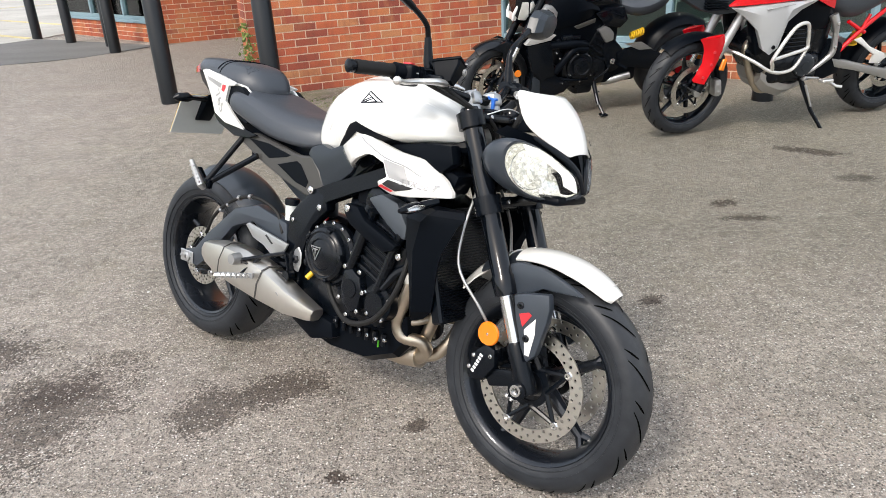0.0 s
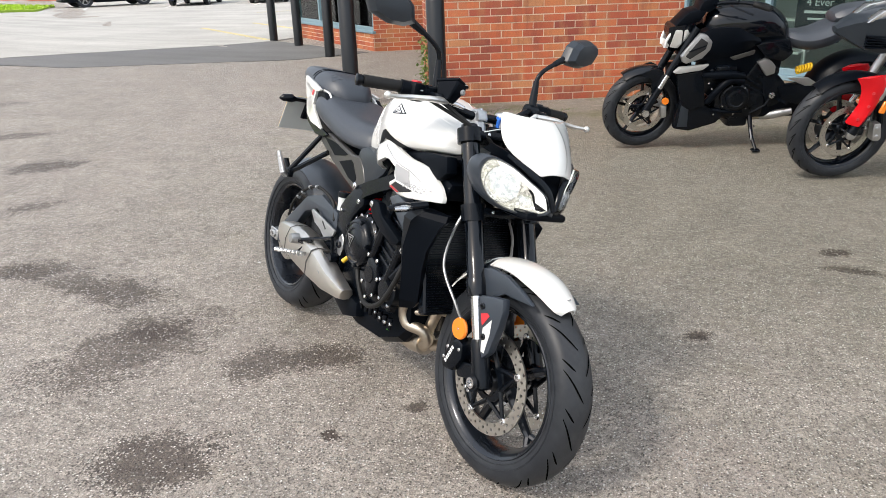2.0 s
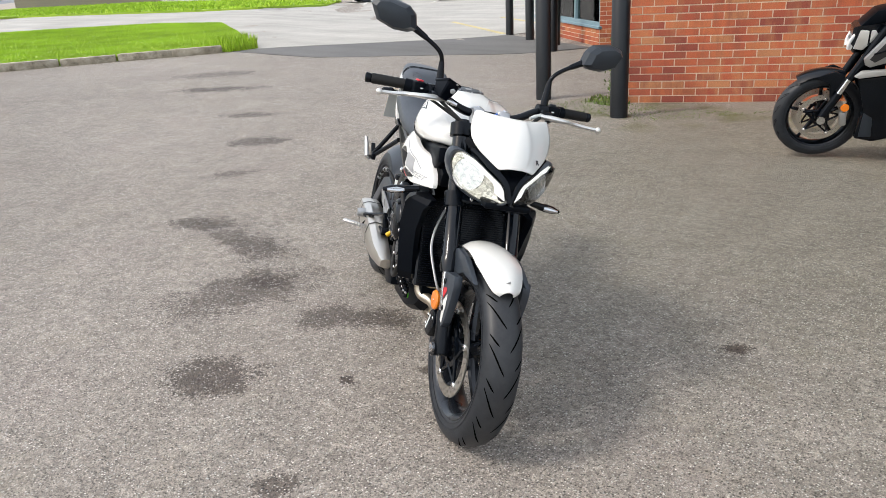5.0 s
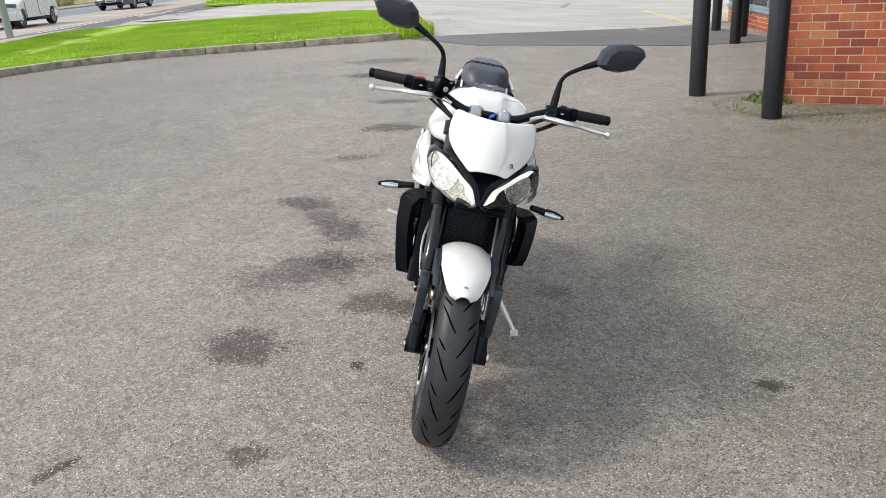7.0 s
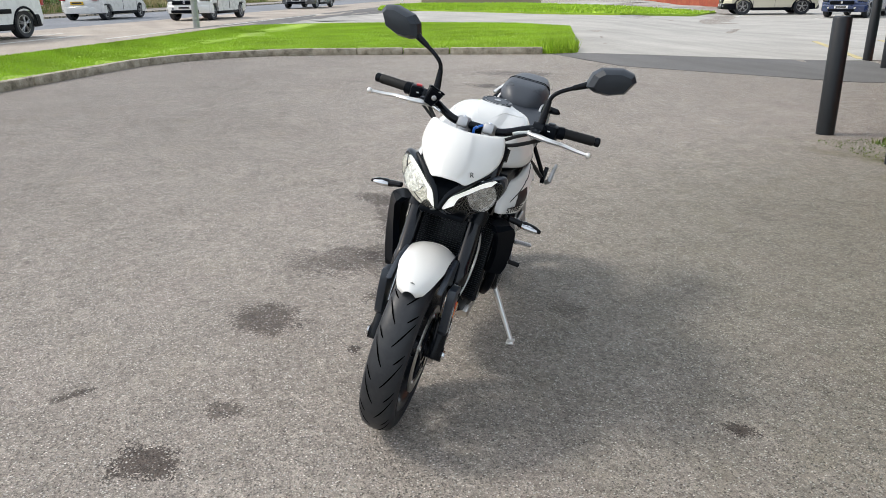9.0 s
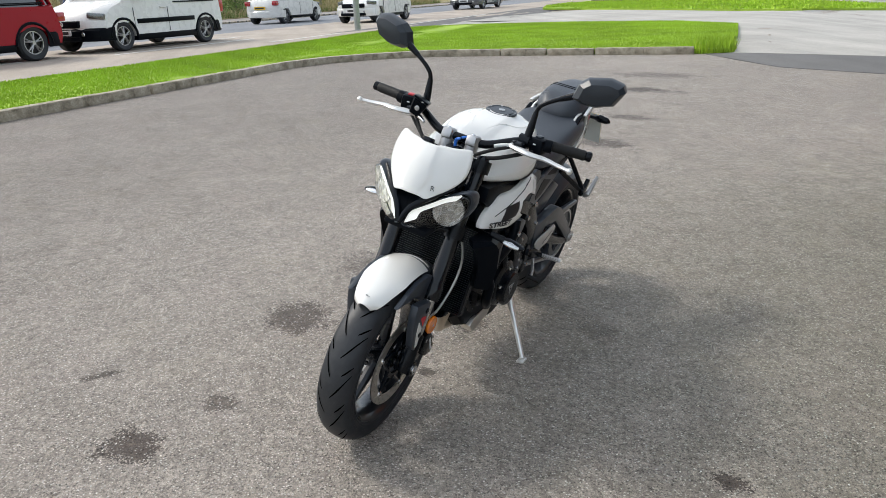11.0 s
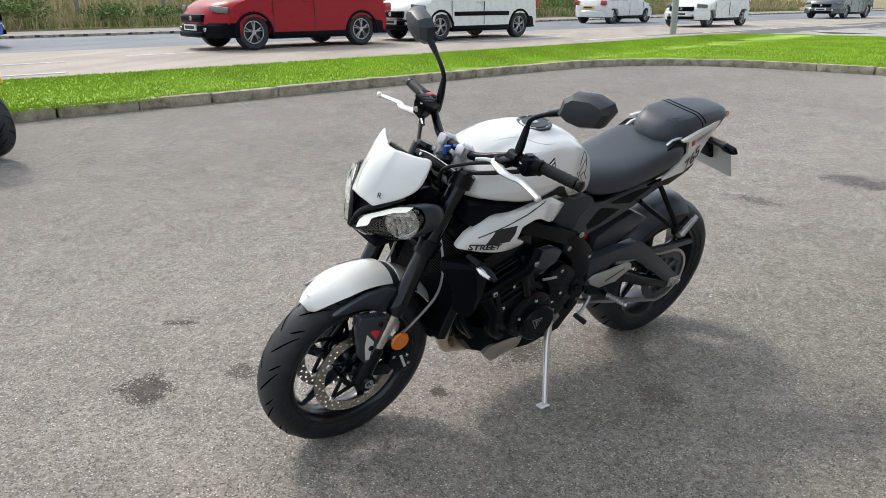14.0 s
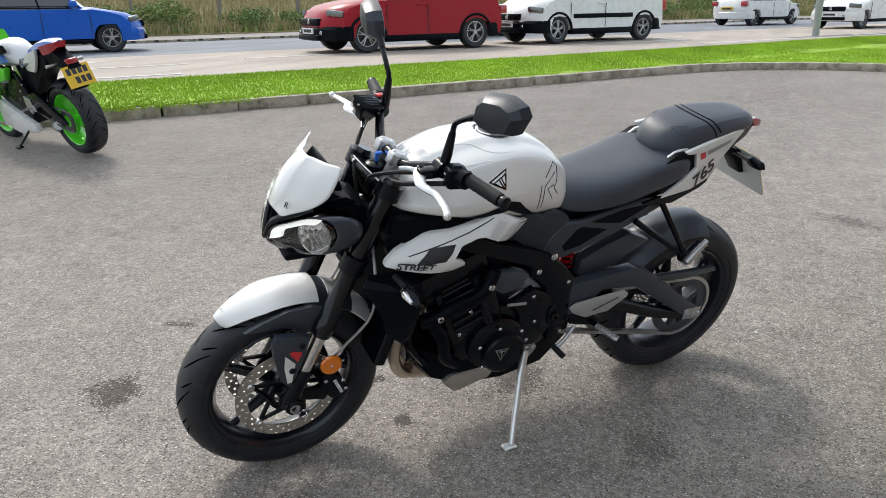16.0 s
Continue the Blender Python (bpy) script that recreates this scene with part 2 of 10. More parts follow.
def asphalt_material():
    n = Nodes("tarmac")
    p = n.coords(True)
    tint = n.vor(170, "Color", p)

    def specks(scale, share, r0, r1):
        """Round grains in a share of the cells: a mask."""
        pick = n.add("ShaderNodeSeparateColor")
        n.link(n.vor(scale, "Color", p), pick.inputs[0])
        return n.math("MULTIPLY", n.ramp(pick.outputs[0], (1 - share - 0.02, 0.0), (1 - share + 0.02, 1.0)), n.ramp(n.vor(scale, "Distance", p), (r0, 1.0), (r1, 0.0)))

    chip = n.math("MAXIMUM", specks(95, 0.48, 0.22, 0.38), specks(64, 0.26, 0.18, 0.30))
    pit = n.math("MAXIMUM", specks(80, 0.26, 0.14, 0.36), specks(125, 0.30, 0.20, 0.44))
    big = n.noise(0.45, 4, 0.6, p)
    mid = n.noise(3.4, 5, 0.65, p)
    col = n.ramp(big, (0.3, (0.322, 0.284, 0.246)), (0.7, (0.390, 0.348, 0.305)))
    col = n.mix(1.0, col, n.ramp(mid, (0.3, 0.84), (0.7, 1.12)), "MULTIPLY")
    col = n.mix(1.0, col, n.ramp(tint, (0.1, 0.66), (0.9, 1.32)), "MULTIPLY")
    col = n.mix(1.0, col, n.ramp(n.noise(38, 3, 0.7, p), (0.30, 0.68), (0.70, 1.28)), "MULTIPLY")
    col = n.mix(1.0, col, n.ramp(n.noise(260, 2, 0.6, p), (0.32, 0.62), (0.68, 1.34)), "MULTIPLY")
    col = n.mix(1.0, col, n.ramp(n.noise(15, 3, 0.6, p), (0.30, 0.84), (0.70, 1.15)), "MULTIPLY")
    col = n.mix(n.ramp(n.noise(1.7, 3, 0.6, p), (0.52, 0.0), (0.75, 0.30)), col, (0.26, 0.207, 0.19))
    col = n.mix(n.ramp(n.noise(2.6, 4, 0.6, p), (0.55, 0.0), (0.72, 0.25)), col, (0.36, 0.315, 0.235))
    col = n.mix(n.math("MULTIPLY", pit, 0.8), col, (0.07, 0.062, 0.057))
    wob = n.noise(5.5, 4, 0.65, p)
    wob2 = n.noise(28, 3, 0.6, p)
    sep = n.add("ShaderNodeSeparateColor")
    n.link(tint, sep.inputs[0])
    grain = sep.outputs[1]
    wet = None
    for cx, cy, a, b, turn, dark in STAINS:
        m = n.add("ShaderNodeMapping", vector_type="TEXTURE")
        m.inputs["Location"].default_value = (cx, cy, 0)
        m.inputs["Rotation"].default_value = (0, 0, radians(turn))
        m.inputs["Scale"].default_value = (a, b, 1000)
        n.link(p, m.inputs["Vector"])
        ln = n.add("ShaderNodeVectorMath", operation="LENGTH")
        n.link(m.outputs[0], ln.inputs[0])
        d = n.math("ADD", ln.outputs["Value"], n.math("MULTIPLY", n.math("SUBTRACT", wob, 0.5), 1.9))
        d = n.math("ADD", d, n.math("MULTIPLY", n.math("SUBTRACT", wob2, 0.5), 0.9))
        d = n.math("ADD", d, n.math("MULTIPLY", n.math("SUBTRACT", grain, 0.5), 0.55))
        f = n.math("MULTIPLY", n.ramp(n.math("MULTIPLY", d, 0.5), (0.40, 1.0), (0.47, 0.0)), dark)
        wet = f if wet is None else n.math("MAXIMUM", wet, f)
    col = n.mix(n.math("MULTIPLY", wet, 0.95), col, n.mix(1.0, col, (0.25, 0.222, 0.212), "MULTIPLY"))
    # pale chips stand clear of the binder, in the stains too, but for their smooth middles
    bare = n.math("SUBTRACT", 0.85, n.math("MULTIPLY", wet, n.ramp(n.noise(7, 3, 0.6, p), (0.50, 0.0), (0.62, 0.8))))
    col = n.mix(n.math("MULTIPLY", chip, bare), col, n.mix(n.ramp(n.noise(130, 2, 0.5, p), (0.35, 0.0), (0.65, 1.0)), (0.40, 0.36, 0.32), (1.0, 0.97, 0.92)))
    # the tarmac turns darker and greener in a wide ellipse towards the shop
    shopside = n.add("ShaderNodeMapping", vector_type="TEXTURE")
    shopside.inputs["Location"].default_value = (2.5, 5.6, 0)
    shopside.inputs["Rotation"].default_value = (0, 0, radians(4))
    shopside.inputs["Scale"].default_value = (6.0, 4.3, 1000)
    n.link(p, shopside.inputs["Vector"])
    dl = n.add("ShaderNodeVectorMath", operation="LENGTH")
    n.link(shopside.outputs[0], dl.inputs[0])
    dd = n.math("ADD", dl.outputs["Value"], n.math("MULTIPLY", n.math("SUBTRACT", wob, 0.5), 0.5))
    col = n.mix(n.math("MULTIPLY", n.ramp(dd, (0.55, 1.0), (1.05, 0.0)), 0.55), col, n.mix(1.0, col, (0.47, 0.51, 0.42), "MULTIPLY"))
    # and darker in a second wide ellipse out towards the kerb
    kerbside = n.add("ShaderNodeMapping", vector_type="TEXTURE")
    kerbside.inputs["Location"].default_value = (-8.0, -1.0, 0)
    kerbside.inputs["Rotation"].default_value = (0, 0, radians(-35))
    kerbside.inputs["Scale"].default_value = (12.0, 6.5, 1000)
    n.link(p, kerbside.inputs["Vector"])
    dm = n.add("ShaderNodeVectorMath", operation="LENGTH")
    n.link(kerbside.outputs[0], dm.inputs[0])
    dmv = n.math("ADD", dm.outputs["Value"], n.math("MULTIPLY", n.math("SUBTRACT", wob, 0.5), 0.4))
    col = n.mix(n.math("MULTIPLY", n.ramp(dmv, (0.45, 1.0), (1.05, 0.0)), 0.45), col, n.mix(1.0, col, (0.55, 0.54, 0.56), "MULTIPLY"))
    moss = n.ramp(n.noise(1.3, 5, 0.7, p), (0.50, 0.0), (0.68, 0.75))
    nearwall = n.add("ShaderNodeMapping", vector_type="TEXTURE")
    nearwall.inputs["Location"].default_value = (0.2, 7.5, 0)
    nearwall.inputs["Rotation"].default_value = (0, 0, radians(13))
    nearwall.inputs["Scale"].default_value = (3.4, 1.3, 1000)
    n.link(p, nearwall.inputs["Vector"])
    nl = n.add("ShaderNodeVectorMath", operation="LENGTH")
    n.link(nearwall.outputs[0], nl.inputs[0])
    col = n.mix(n.math("MULTIPLY", moss, n.ramp(nl.outputs["Value"], (0.6, 1.0), (1.0, 0.0))), col, (0.10, 0.11, 0.025))
    n.set(color=col, rough=n.math("SUBTRACT", n.ramp(tint, (0.2, 0.45), (0.8, 0.8)), n.math("MULTIPLY", wet, 0.1)), spec=0.16)
    h = n.math("ADD", n.math("MULTIPLY", n.math("SUBTRACT", chip, pit), 0.45), n.math("MULTIPLY", n.noise(75, 4, 0.7, p), 1.0))
    n.bump(h, 1.0, 0.012)
    return n.mat


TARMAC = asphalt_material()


def road_material(name, a, b, fine=60.0):
    n = Nodes(name)
    p = n.coords(True)
    col = n.ramp(n.noise(0.5, 5, 0.6, p), (0.3, a), (0.7, b))
    col = n.mix(1.0, col, n.ramp(n.noise(fine, 3, 0.6, p), (0.3, 0.82), (0.7, 1.15)), "MULTIPLY")
    st = n.add("ShaderNodeMapping")
    st.inputs["Scale"].default_value = (0.12, 1.6, 1)
    st.inputs["Rotation"].default_value = (0, 0, radians(34))
    n.link(p, st.inputs["Vector"])
    col = n.mix(1.0, col, n.ramp(n.noise(1.0, 4, 0.6, st.outputs[0]), (0.35, 0.86), (0.65, 1.06)), "MULTIPLY")
    n.set(color=col, rough=0.8)
    n.bump(n.noise(fine * 2, 3, 0.6, p), 0.4, 0.004)
    return n.mat


ROADGREY = road_material("road_tarmac", (0.17, 0.18, 0.20), (0.23, 0.24, 0.26))
ROADBEIGE = road_material("worn_concrete_road", (0.34, 0.29, 0.24), (0.44, 0.38, 0.32))
YARDCONC = road_material("yard_concrete", (0.36, 0.34, 0.31), (0.48, 0.46, 0.42), 30)
NEWTAR = road_material("tarmac_strip", (0.12, 0.115, 0.11), (0.16, 0.155, 0.15))
PAVING = road_material("pavement_tarmac", (0.22, 0.19, 0.18), (0.30, 0.27, 0.25))
LINEWHITE = road_material("road_line", (0.55, 0.54, 0.50), (0.72, 0.70, 0.66), 20)
LINEYELLOW = road_material("yellow_line", (0.50, 0.42, 0.20), (0.60, 0.52, 0.28), 20)


def kerb_material():
    n = Nodes("kerb_concrete")
    p = n.coords(True)
    col = n.ramp(n.noise(6, 5, 0.7, p), (0.3, (0.115, 0.10, 0.065)), (0.48, (0.34, 0.30, 0.225)), (0.7, (0.52, 0.47, 0.375)))
    col = n.mix(1.0, col, n.ramp(n.noise(70, 3, 0.6, p), (0.3, 0.75), (0.7, 1.2)), "MULTIPLY")
    n.set(color=col, rough=0.85)
    n.bump(n.noise(50, 4, 0.7, p), 0.6, 0.006)
    return n.mat


KERB = kerb_material()


def brick_material():
    n = Nodes("red_brick")
    r = n.random()
    p = n.coords(True)
    st = n.add("ShaderNodeMapping")
    st.inputs["Scale"].default_value = (4.5, 4.5, 1.0)
    n.link(p, st.inputs["Vector"])
    col = n.ramp(r, (0.0, (0.24, 0.055, 0.036)), (0.25, (0.40, 0.088, 0.042)), (0.6, (0.50, 0.125, 0.050)), (0.85, (0.52, 0.17, 0.065)), (1.0, (0.48, 0.22, 0.10)))
    fl = n.ramp(n.noise(2.0, 4, 0.65, st.outputs[0]), (0.42, 0.0), (0.62, 1.0))
    col = n.mix(n.math("MULTIPLY", fl, 0.6), col, n.ramp(n.noise(1.2, 2, 0.5, p), (0.4, (0.20, 0.050, 0.032)), (0.6, (0.54, 0.23, 0.10))))
    col = n.mix(1.0, col, n.ramp(n.noise(110, 3, 0.6, p), (0.3, 0.8), (0.7, 1.15)), "MULTIPLY")
    n.set(color=col, rough=0.82)
    n.bump(n.noise(90, 4, 0.7, p), 0.5, 0.003)
    return n.mat


BRICK = brick_material()
MORTAR = road_material("mortar", (0.56, 0.45, 0.34), (0.70, 0.57, 0.44), 80)


def grass_material():
    n = Nodes("grass_blades")
    r = n.island()
    p = n.coords(True)
    col = n.ramp(r, (0.0, (0.29, 0.45, 0.028)), (0.5, (0.35, 0.53, 0.035)), (1.0, (0.42, 0.59, 0.05)))
    col = n.mix(1.0, col, n.ramp(n.noise(0.9, 4, 0.6, p), (0.3, 0.72), (0.7, 1.15)), "MULTIPLY")
    n.set(color=col, rough=0.55, spec=0.3)
    return n.mat


GRASS = grass_material()
TURF = road_material("turf_soil", (0.24, 0.38, 0.025), (0.33, 0.48, 0.035), 40)
DRYGRASS = road_material("dry_field", (0.22, 0.19, 0.08), (0.32, 0.27, 0.13), 6)


def leaf_material(name, a, b):
    n = Nodes(name)
    n.set(color=n.ramp(n.island(), (0.0, a), (1.0, b)), rough=0.6, spec=0.3)
    return n.mat


LEAF = leaf_material("bush_leaves", (0.07, 0.12, 0.03), (0.20, 0.28, 0.08))
STRAW = leaf_material("straw_stalks", (0.26, 0.22, 0.10), (0.46, 0.40, 0.22))
WEED = leaf_material("weed_leaves", (0.08, 0.13, 0.03), (0.20, 0.26, 0.07))

# ---- mesh helpers ----
def mesh_of(name, bm, mat, smooth=True, sharp=35):
    me = bpy.data.meshes.new(name)
    bmesh.ops.recalc_face_normals(bm, faces=bm.faces)
    if smooth:
        for f in bm.faces:
            f.smooth = True
        for e in bm.edges:
            if len(e.link_faces) == 2 and e.calc_face_angle(0) > radians(sharp):
                e.smooth = False
    bm.to_mesh(me)
    bm.free()
    me.materials.append(mat)
    return me


def part(name, bm, mat, parent=None, label="", smooth=True, sharp=35, subsurf=0):
    ob = new(name, mesh_of(name, bm, mat, smooth, sharp))
    if parent is not None:
        ob.parent = parent
    if subsurf:
        m = ob.modifiers.new("subsurf", "SUBSURF")
        m.levels = m.render_levels = subsurf
    return tagged(ob, label)


def thing(name, label, category, at=None, group="", kind=""):
    ob = new(name)
    ob.empty_display_size = 0.1
    if at is not None:
        ob.matrix_basis = at
    return tagged(ob, label, category, group, kind)


def box(x0, x1, y0, y1, z0, z1, bevel=0.0, seg=2, m=None):
    bm = bmesh.new()
    bmesh.ops.create_cube(bm, size=1)
    for v in bm.verts:
        v.co = Vector(((x0 + x1) / 2 + v.co.x * (x1 - x0), (y0 + y1) / 2 + v.co.y * (y1 - y0), (z0 + z1) / 2 + v.co.z * (z1 - z0)))
    if bevel:
        bmesh.ops.bevel(bm, geom=list(bm.edges), offset=bevel, segments=seg, affect="EDGES", profile=0.5)
    if m is not None:
        bm.transform(m)
    return bm


def join(*bms):
    out = bmesh.new()
    for b in bms:
        me = bpy.data.meshes.new("tmp")
        b.to_mesh(me)
        out.from_mesh(me)
        bpy.data.meshes.remove(me)
        b.free()
    return out


def curve_points(pts, steps=6, closed=False):
    """A smooth line (Catmull-Rom) through the points."""
    pts = [Vector(p) for p in pts]
    n = len(pts)
    out = []
    for i in range(n if closed else n - 1):
        p0 = pts[(i - 1) % n] if closed or i > 0 else pts[0] * 2 - pts[1]
        p1, p2 = pts[i], pts[(i + 1) % n]
        p3 = pts[(i + 2) % n] if closed or i + 2 < n else p2 * 2 - p1
        for k in range(steps):
            t = k / steps
            out.append(0.5 * (2 * p1 + (p2 - p0) * t + (2 * p0 - 5 * p1 + 4 * p2 - p3) * t * t + (3 * p1 - p0 - 3 * p2 + p3) * t ** 3))
    if not closed:
        out.append(pts[-1])
    return out


def tube(pts, radius, n=10, smooth=0, caps=True, flat=1.0):
    """A pipe along the points; radius one number or one for each point."""
    if smooth:
        m = len(pts)
        rs = radius if isinstance(radius, (list, tuple)) else [radius] * m
        pts2 = curve_points(pts, smooth)
        rs2 = []
        for i in range(len(pts2)):
            u = i / smooth
            a = min(int(u), m - 1)
            b = min(a + 1, m - 1)
            rs2.append(rs[a] + (rs[b] - rs[a]) * (u - a))
        pts, radius = pts2, rs2
    pts = [Vector(p) for p in pts]
    rs = radius if isinstance(radius, (list, tuple)) else [radius] * len(pts)
    bm = bmesh.new()
    rings = []
    up = None
    for i, p in enumerate(pts):
        d = (pts[min(i + 1, len(pts) - 1)] - pts[max(i - 1, 0)]).normalized()
        if up is None:
            up = Vector((0, 0, 1)) if abs(d.z) < 0.9 else Vector((1, 0, 0))
        side = d.cross(up).normalized()
        up = side.cross(d).normalized()
        rings.append([bm.verts.new(p + (side * math.cos(a) + up * math.sin(a) * flat) * rs[i]) for a in (2 * math.pi * k / n for k in range(n))])
    for a, b in zip(rings, rings[1:]):
        for k in range(n):
            bm.faces.new((a[k], a[(k + 1) % n], b[(k + 1) % n], b[k]))
    if caps:
        bm.faces.new(rings[0][::-1])
        bm.faces.new(rings[-1])
    return bm


def loft(sections, caps=True, closed=True):
    """A skin over cross-sections with equal numbers of points."""
    bm = bmesh.new()
    rows = [[bm.verts.new(p) for p in s] for s in sections]
    n = len(rows[0])
    for a, b in zip(rows, rows[1:]):
        for k in range(n if closed else n - 1):
            bm.faces.new((a[k], a[(k + 1) % n], b[(k + 1) % n], b[k]))
    if caps and closed:
        bm.faces.new(rows[0][::-1])
        bm.faces.new(rows[-1])
    return bm


def lathe(profile, n=24, axis="y", at=(0, 0, 0), closed=False):
    """A turned shape: profile of (distance along the axis, radius)."""
    bm = bmesh.new()
    at = Vector(at)
    rings = []
    for h, r in profile:
        ring = []
        for k in range(n):
            a = 2 * math.pi * k / n
            c, s = math.cos(a) * r, math.sin(a) * r
            v = {"y": (c, h, s), "x": (h, c, s), "z": (c, s, h)}[axis]
            ring.append(bm.verts.new(at + Vector(v)))
        rings.append(ring)
    pairs = list(zip(rings, rings[1:]))
    if closed:
        pairs.append((rings[-1], rings[0]))
    for a, b in pairs:
        for k in range(n):
            bm.faces.new((a[k], a[(k + 1) % n], b[(k + 1) % n], b[k]))
    if not closed:
        if profile[0][1] > 1e-5:
            bm.faces.new(rings[0][::-1])
        if profile[-1][1] > 1e-5:
            bm.faces.new(rings[-1])
    bmesh.ops.remove_doubles(bm, verts=bm.verts, dist=1e-6)
    return bm


def slab(outline, y0, y1, bevel=0.0, seg=2, m=None):
    """A plate with the outline (x, z), between y0 and y1."""
    bm = bmesh.new()
    a = [bm.verts.new((x, y0, z)) for x, z in outline]
    b = [bm.verts.new((x, y1, z)) for x, z in outline]
    n = len(a)
    bm.faces.new(a)
    bm.faces.new(b[::-1])
    for k in range(n):
        bm.faces.new((a[k], a[(k + 1) % n], b[(k + 1) % n], b[k]))
    bmesh.ops.recalc_face_normals(bm, faces=bm.faces)
    if bevel:
        bmesh.ops.bevel(bm, geom=list(bm.edges), offset=bevel, segments=seg, affect="EDGES", profile=0.6)
    if m is not None:
        bm.transform(m)
    return bm


def ngon_ground(outline, z0, z1):
    """A ground slab with the outline (x, y), from z0 up to z1."""
    bm = bmesh.new()
    a = [bm.verts.new((x, y, z1)) for x, y in outline]
    b = [bm.verts.new((x, y, z0)) for x, y in outline]
    n = len(a)
    f = bm.faces.new(a)
    for k in range(n):
        bm.faces.new((a[k], b[k], b[(k + 1) % n], a[(k + 1) % n]))
    bmesh.ops.triangulate(bm, faces=[f])
    return bm


def bolt(at, r=0.008, h=0.006, axis="y", n=8):
    s = 1 if h > 0 else -1
    h = abs(h)
    return lathe([(0, r), (s * h * 0.7, r), (s * h, r * 0.7), (s * h, r * 0.4), (s * h * 0.4, r * 0.4), (s * h * 0.4, 0)], n, axis, at)


def writing(name, text, size, mat, m, parent, depth=0.0006, label="", shear=0.0, squash=1.0, bold=0.0):
    """Raised letters in the built-in font, as a mesh."""
    cu = bpy.data.curves.new(name, "FONT")
    cu.body, cu.size, cu.extrude, cu.shear, cu.offset = text, size, depth, shear, bold
    cu.align_x, cu.align_y = "CENTER", "CENTER"
    cu.resolution_u = 3
    ob = bpy.data.objects.new(name, cu)
    me = bpy.data.meshes.new_from_object(ob)
    bpy.data.objects.remove(ob)
    bpy.data.curves.remove(cu)
    me.transform(Matrix.Diagonal((squash, 1, 1, 1)))
    me.transform(m)
    me.materials.clear()
    me.materials.append(mat)
    o = new(name, me)
    o.parent = parent
    return tagged(o, label)

# ---- ground, road, verges ----
RA, RQ = Vector((-0.82, 0.57, 0)), Vector((-0.57, -0.82, 0))  # along the road, and across it away from the yard


def road_xy(a, s):
    p = RA * a + RQ * s
    return p.x, p.y


EYE_POINT = Vector((2.2, 2.2, 1.42))  # the land rises away from here towards the road


def ramp_of(x, *stops):
    for (x0, y0), (x1, y1) in zip(stops, stops[1:]):
        if x < x1:
            return y0 if x <= x0 else y0 + (y1 - y0) * (x - x0) / (x1 - x0)
    return stops[-1][1]


def rise(p, road=True):
    """A point of the level plan, moved up the gentle rise of the land."""
    p = Vector(p)
    d = math.hypot(p.x - EYE_POINT.x, p.y - EYE_POINT.y)
    w = min(1.0, max(0.0, (-0.64 * p.x - 0.77 * p.y + 5.0) / 4.0))
    k = 1.0 - w * (1.0 - ramp_of(d, (3.5, 1.0), (5.5, 0.985), (8.0, 0.945), (12.0, 0.88), (25.0, 0.83), (45.0, 0.76), (100.0, 0.68)))
    if road:
        k = min(k, ramp_of(p.dot(RQ), (7.0, 1.0), (7.01, 0.88), (9.0, 0.80), (11.3, 0.72), (13.0, 0.68)))
    q = EYE_POINT + (p - EYE_POINT) * k
    if road:
        q.z += min(8.0, max(0.0, p.dot(RQ) - 36.5) * 0.055)  # the field climbs beyond the road
    return q


def on_land(bm, cell=1.6, road=True):
    """Cuts a level mesh into cells and lays it on the land."""
    for _ in range(9):
        long = [e for e in bm.edges if e.calc_length() > max(cell, 0.09 * ((e.verts[0].co + e.verts[1].co) / 2 - EYE_POINT).length)]
        if not long or len(bm.faces) > 40000:
            break
        bmesh.ops.subdivide_edges(bm, edges=long, cuts=1)
        bmesh.ops.triangulate(bm, faces=[f for f in bm.faces if len(f.verts) > 3])
    for v in bm.verts:
        v.co = rise(v.co, road)
    return bm


def flat(name, outline, z0, z1, mat, label, category, land=True):
    bm = ngon_ground(outline, z0, z1)
    if land:
        on_land(bm)
    return tagged(part(name, bm, mat, smooth=False), label, category, kind="structure")


gb = bmesh.new()
radii = [0.0] + [0.5 * k for k in range(1, 50)] + [25 * 1.22 ** k for k in range(1, 18)]
prev = None
for r in radii[1:]:
    row = [gb.verts.new(rise((EYE_POINT.x + math.cos(2 * math.pi * k / 96) * r, EYE_POINT.y + math.sin(2 * math.pi * k / 96) * r, 0), False)) for k in range(96)]
    if prev is None:
        mid = gb.verts.new((EYE_POINT.x, EYE_POINT.y, 0))
        for k in range(96):
            gb.faces.new((mid, row[k], row[(k + 1) % 96]))
    else:
        for k in range(96):
            gb.faces.new((prev[k], row[k], row[(k + 1) % 96], prev[(k + 1) % 96]))
    prev = row
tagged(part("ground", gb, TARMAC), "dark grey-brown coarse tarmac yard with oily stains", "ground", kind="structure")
R4 = lambda a0, a1, s0, s1: [road_xy(a0, s0), road_xy(a1, s0), road_xy(a1, s1), road_xy(a0, s1)]
flat("road", R4(-150, 400, 11.3, 20.5), -0.2, 0.006, ROADBEIGE, "worn beige concrete near lane of the main road", "road")
flat("road_far_lane", R4(-150, 400, 20.5, 29.5), -0.2, 0.006, ROADGREY, "grey tarmac far lane of the main road", "road")
flat("road_middle_strip", R4(26, 60, 10.0, 14.0), -0.02, 0.012, NEWTAR, "dark tarmac strip at the side road mouth", "road")
flat("pavement", R4(-150, 400, 29.9, 34.0), 0.0, 0.11, PAVING, "brown tarmac footway along the road", "pavement")
flat("field", R4(-250, 500, 34.0, 300), 0.0, 0.18, DRYGRASS, "dry straw-coloured rough field", "field")
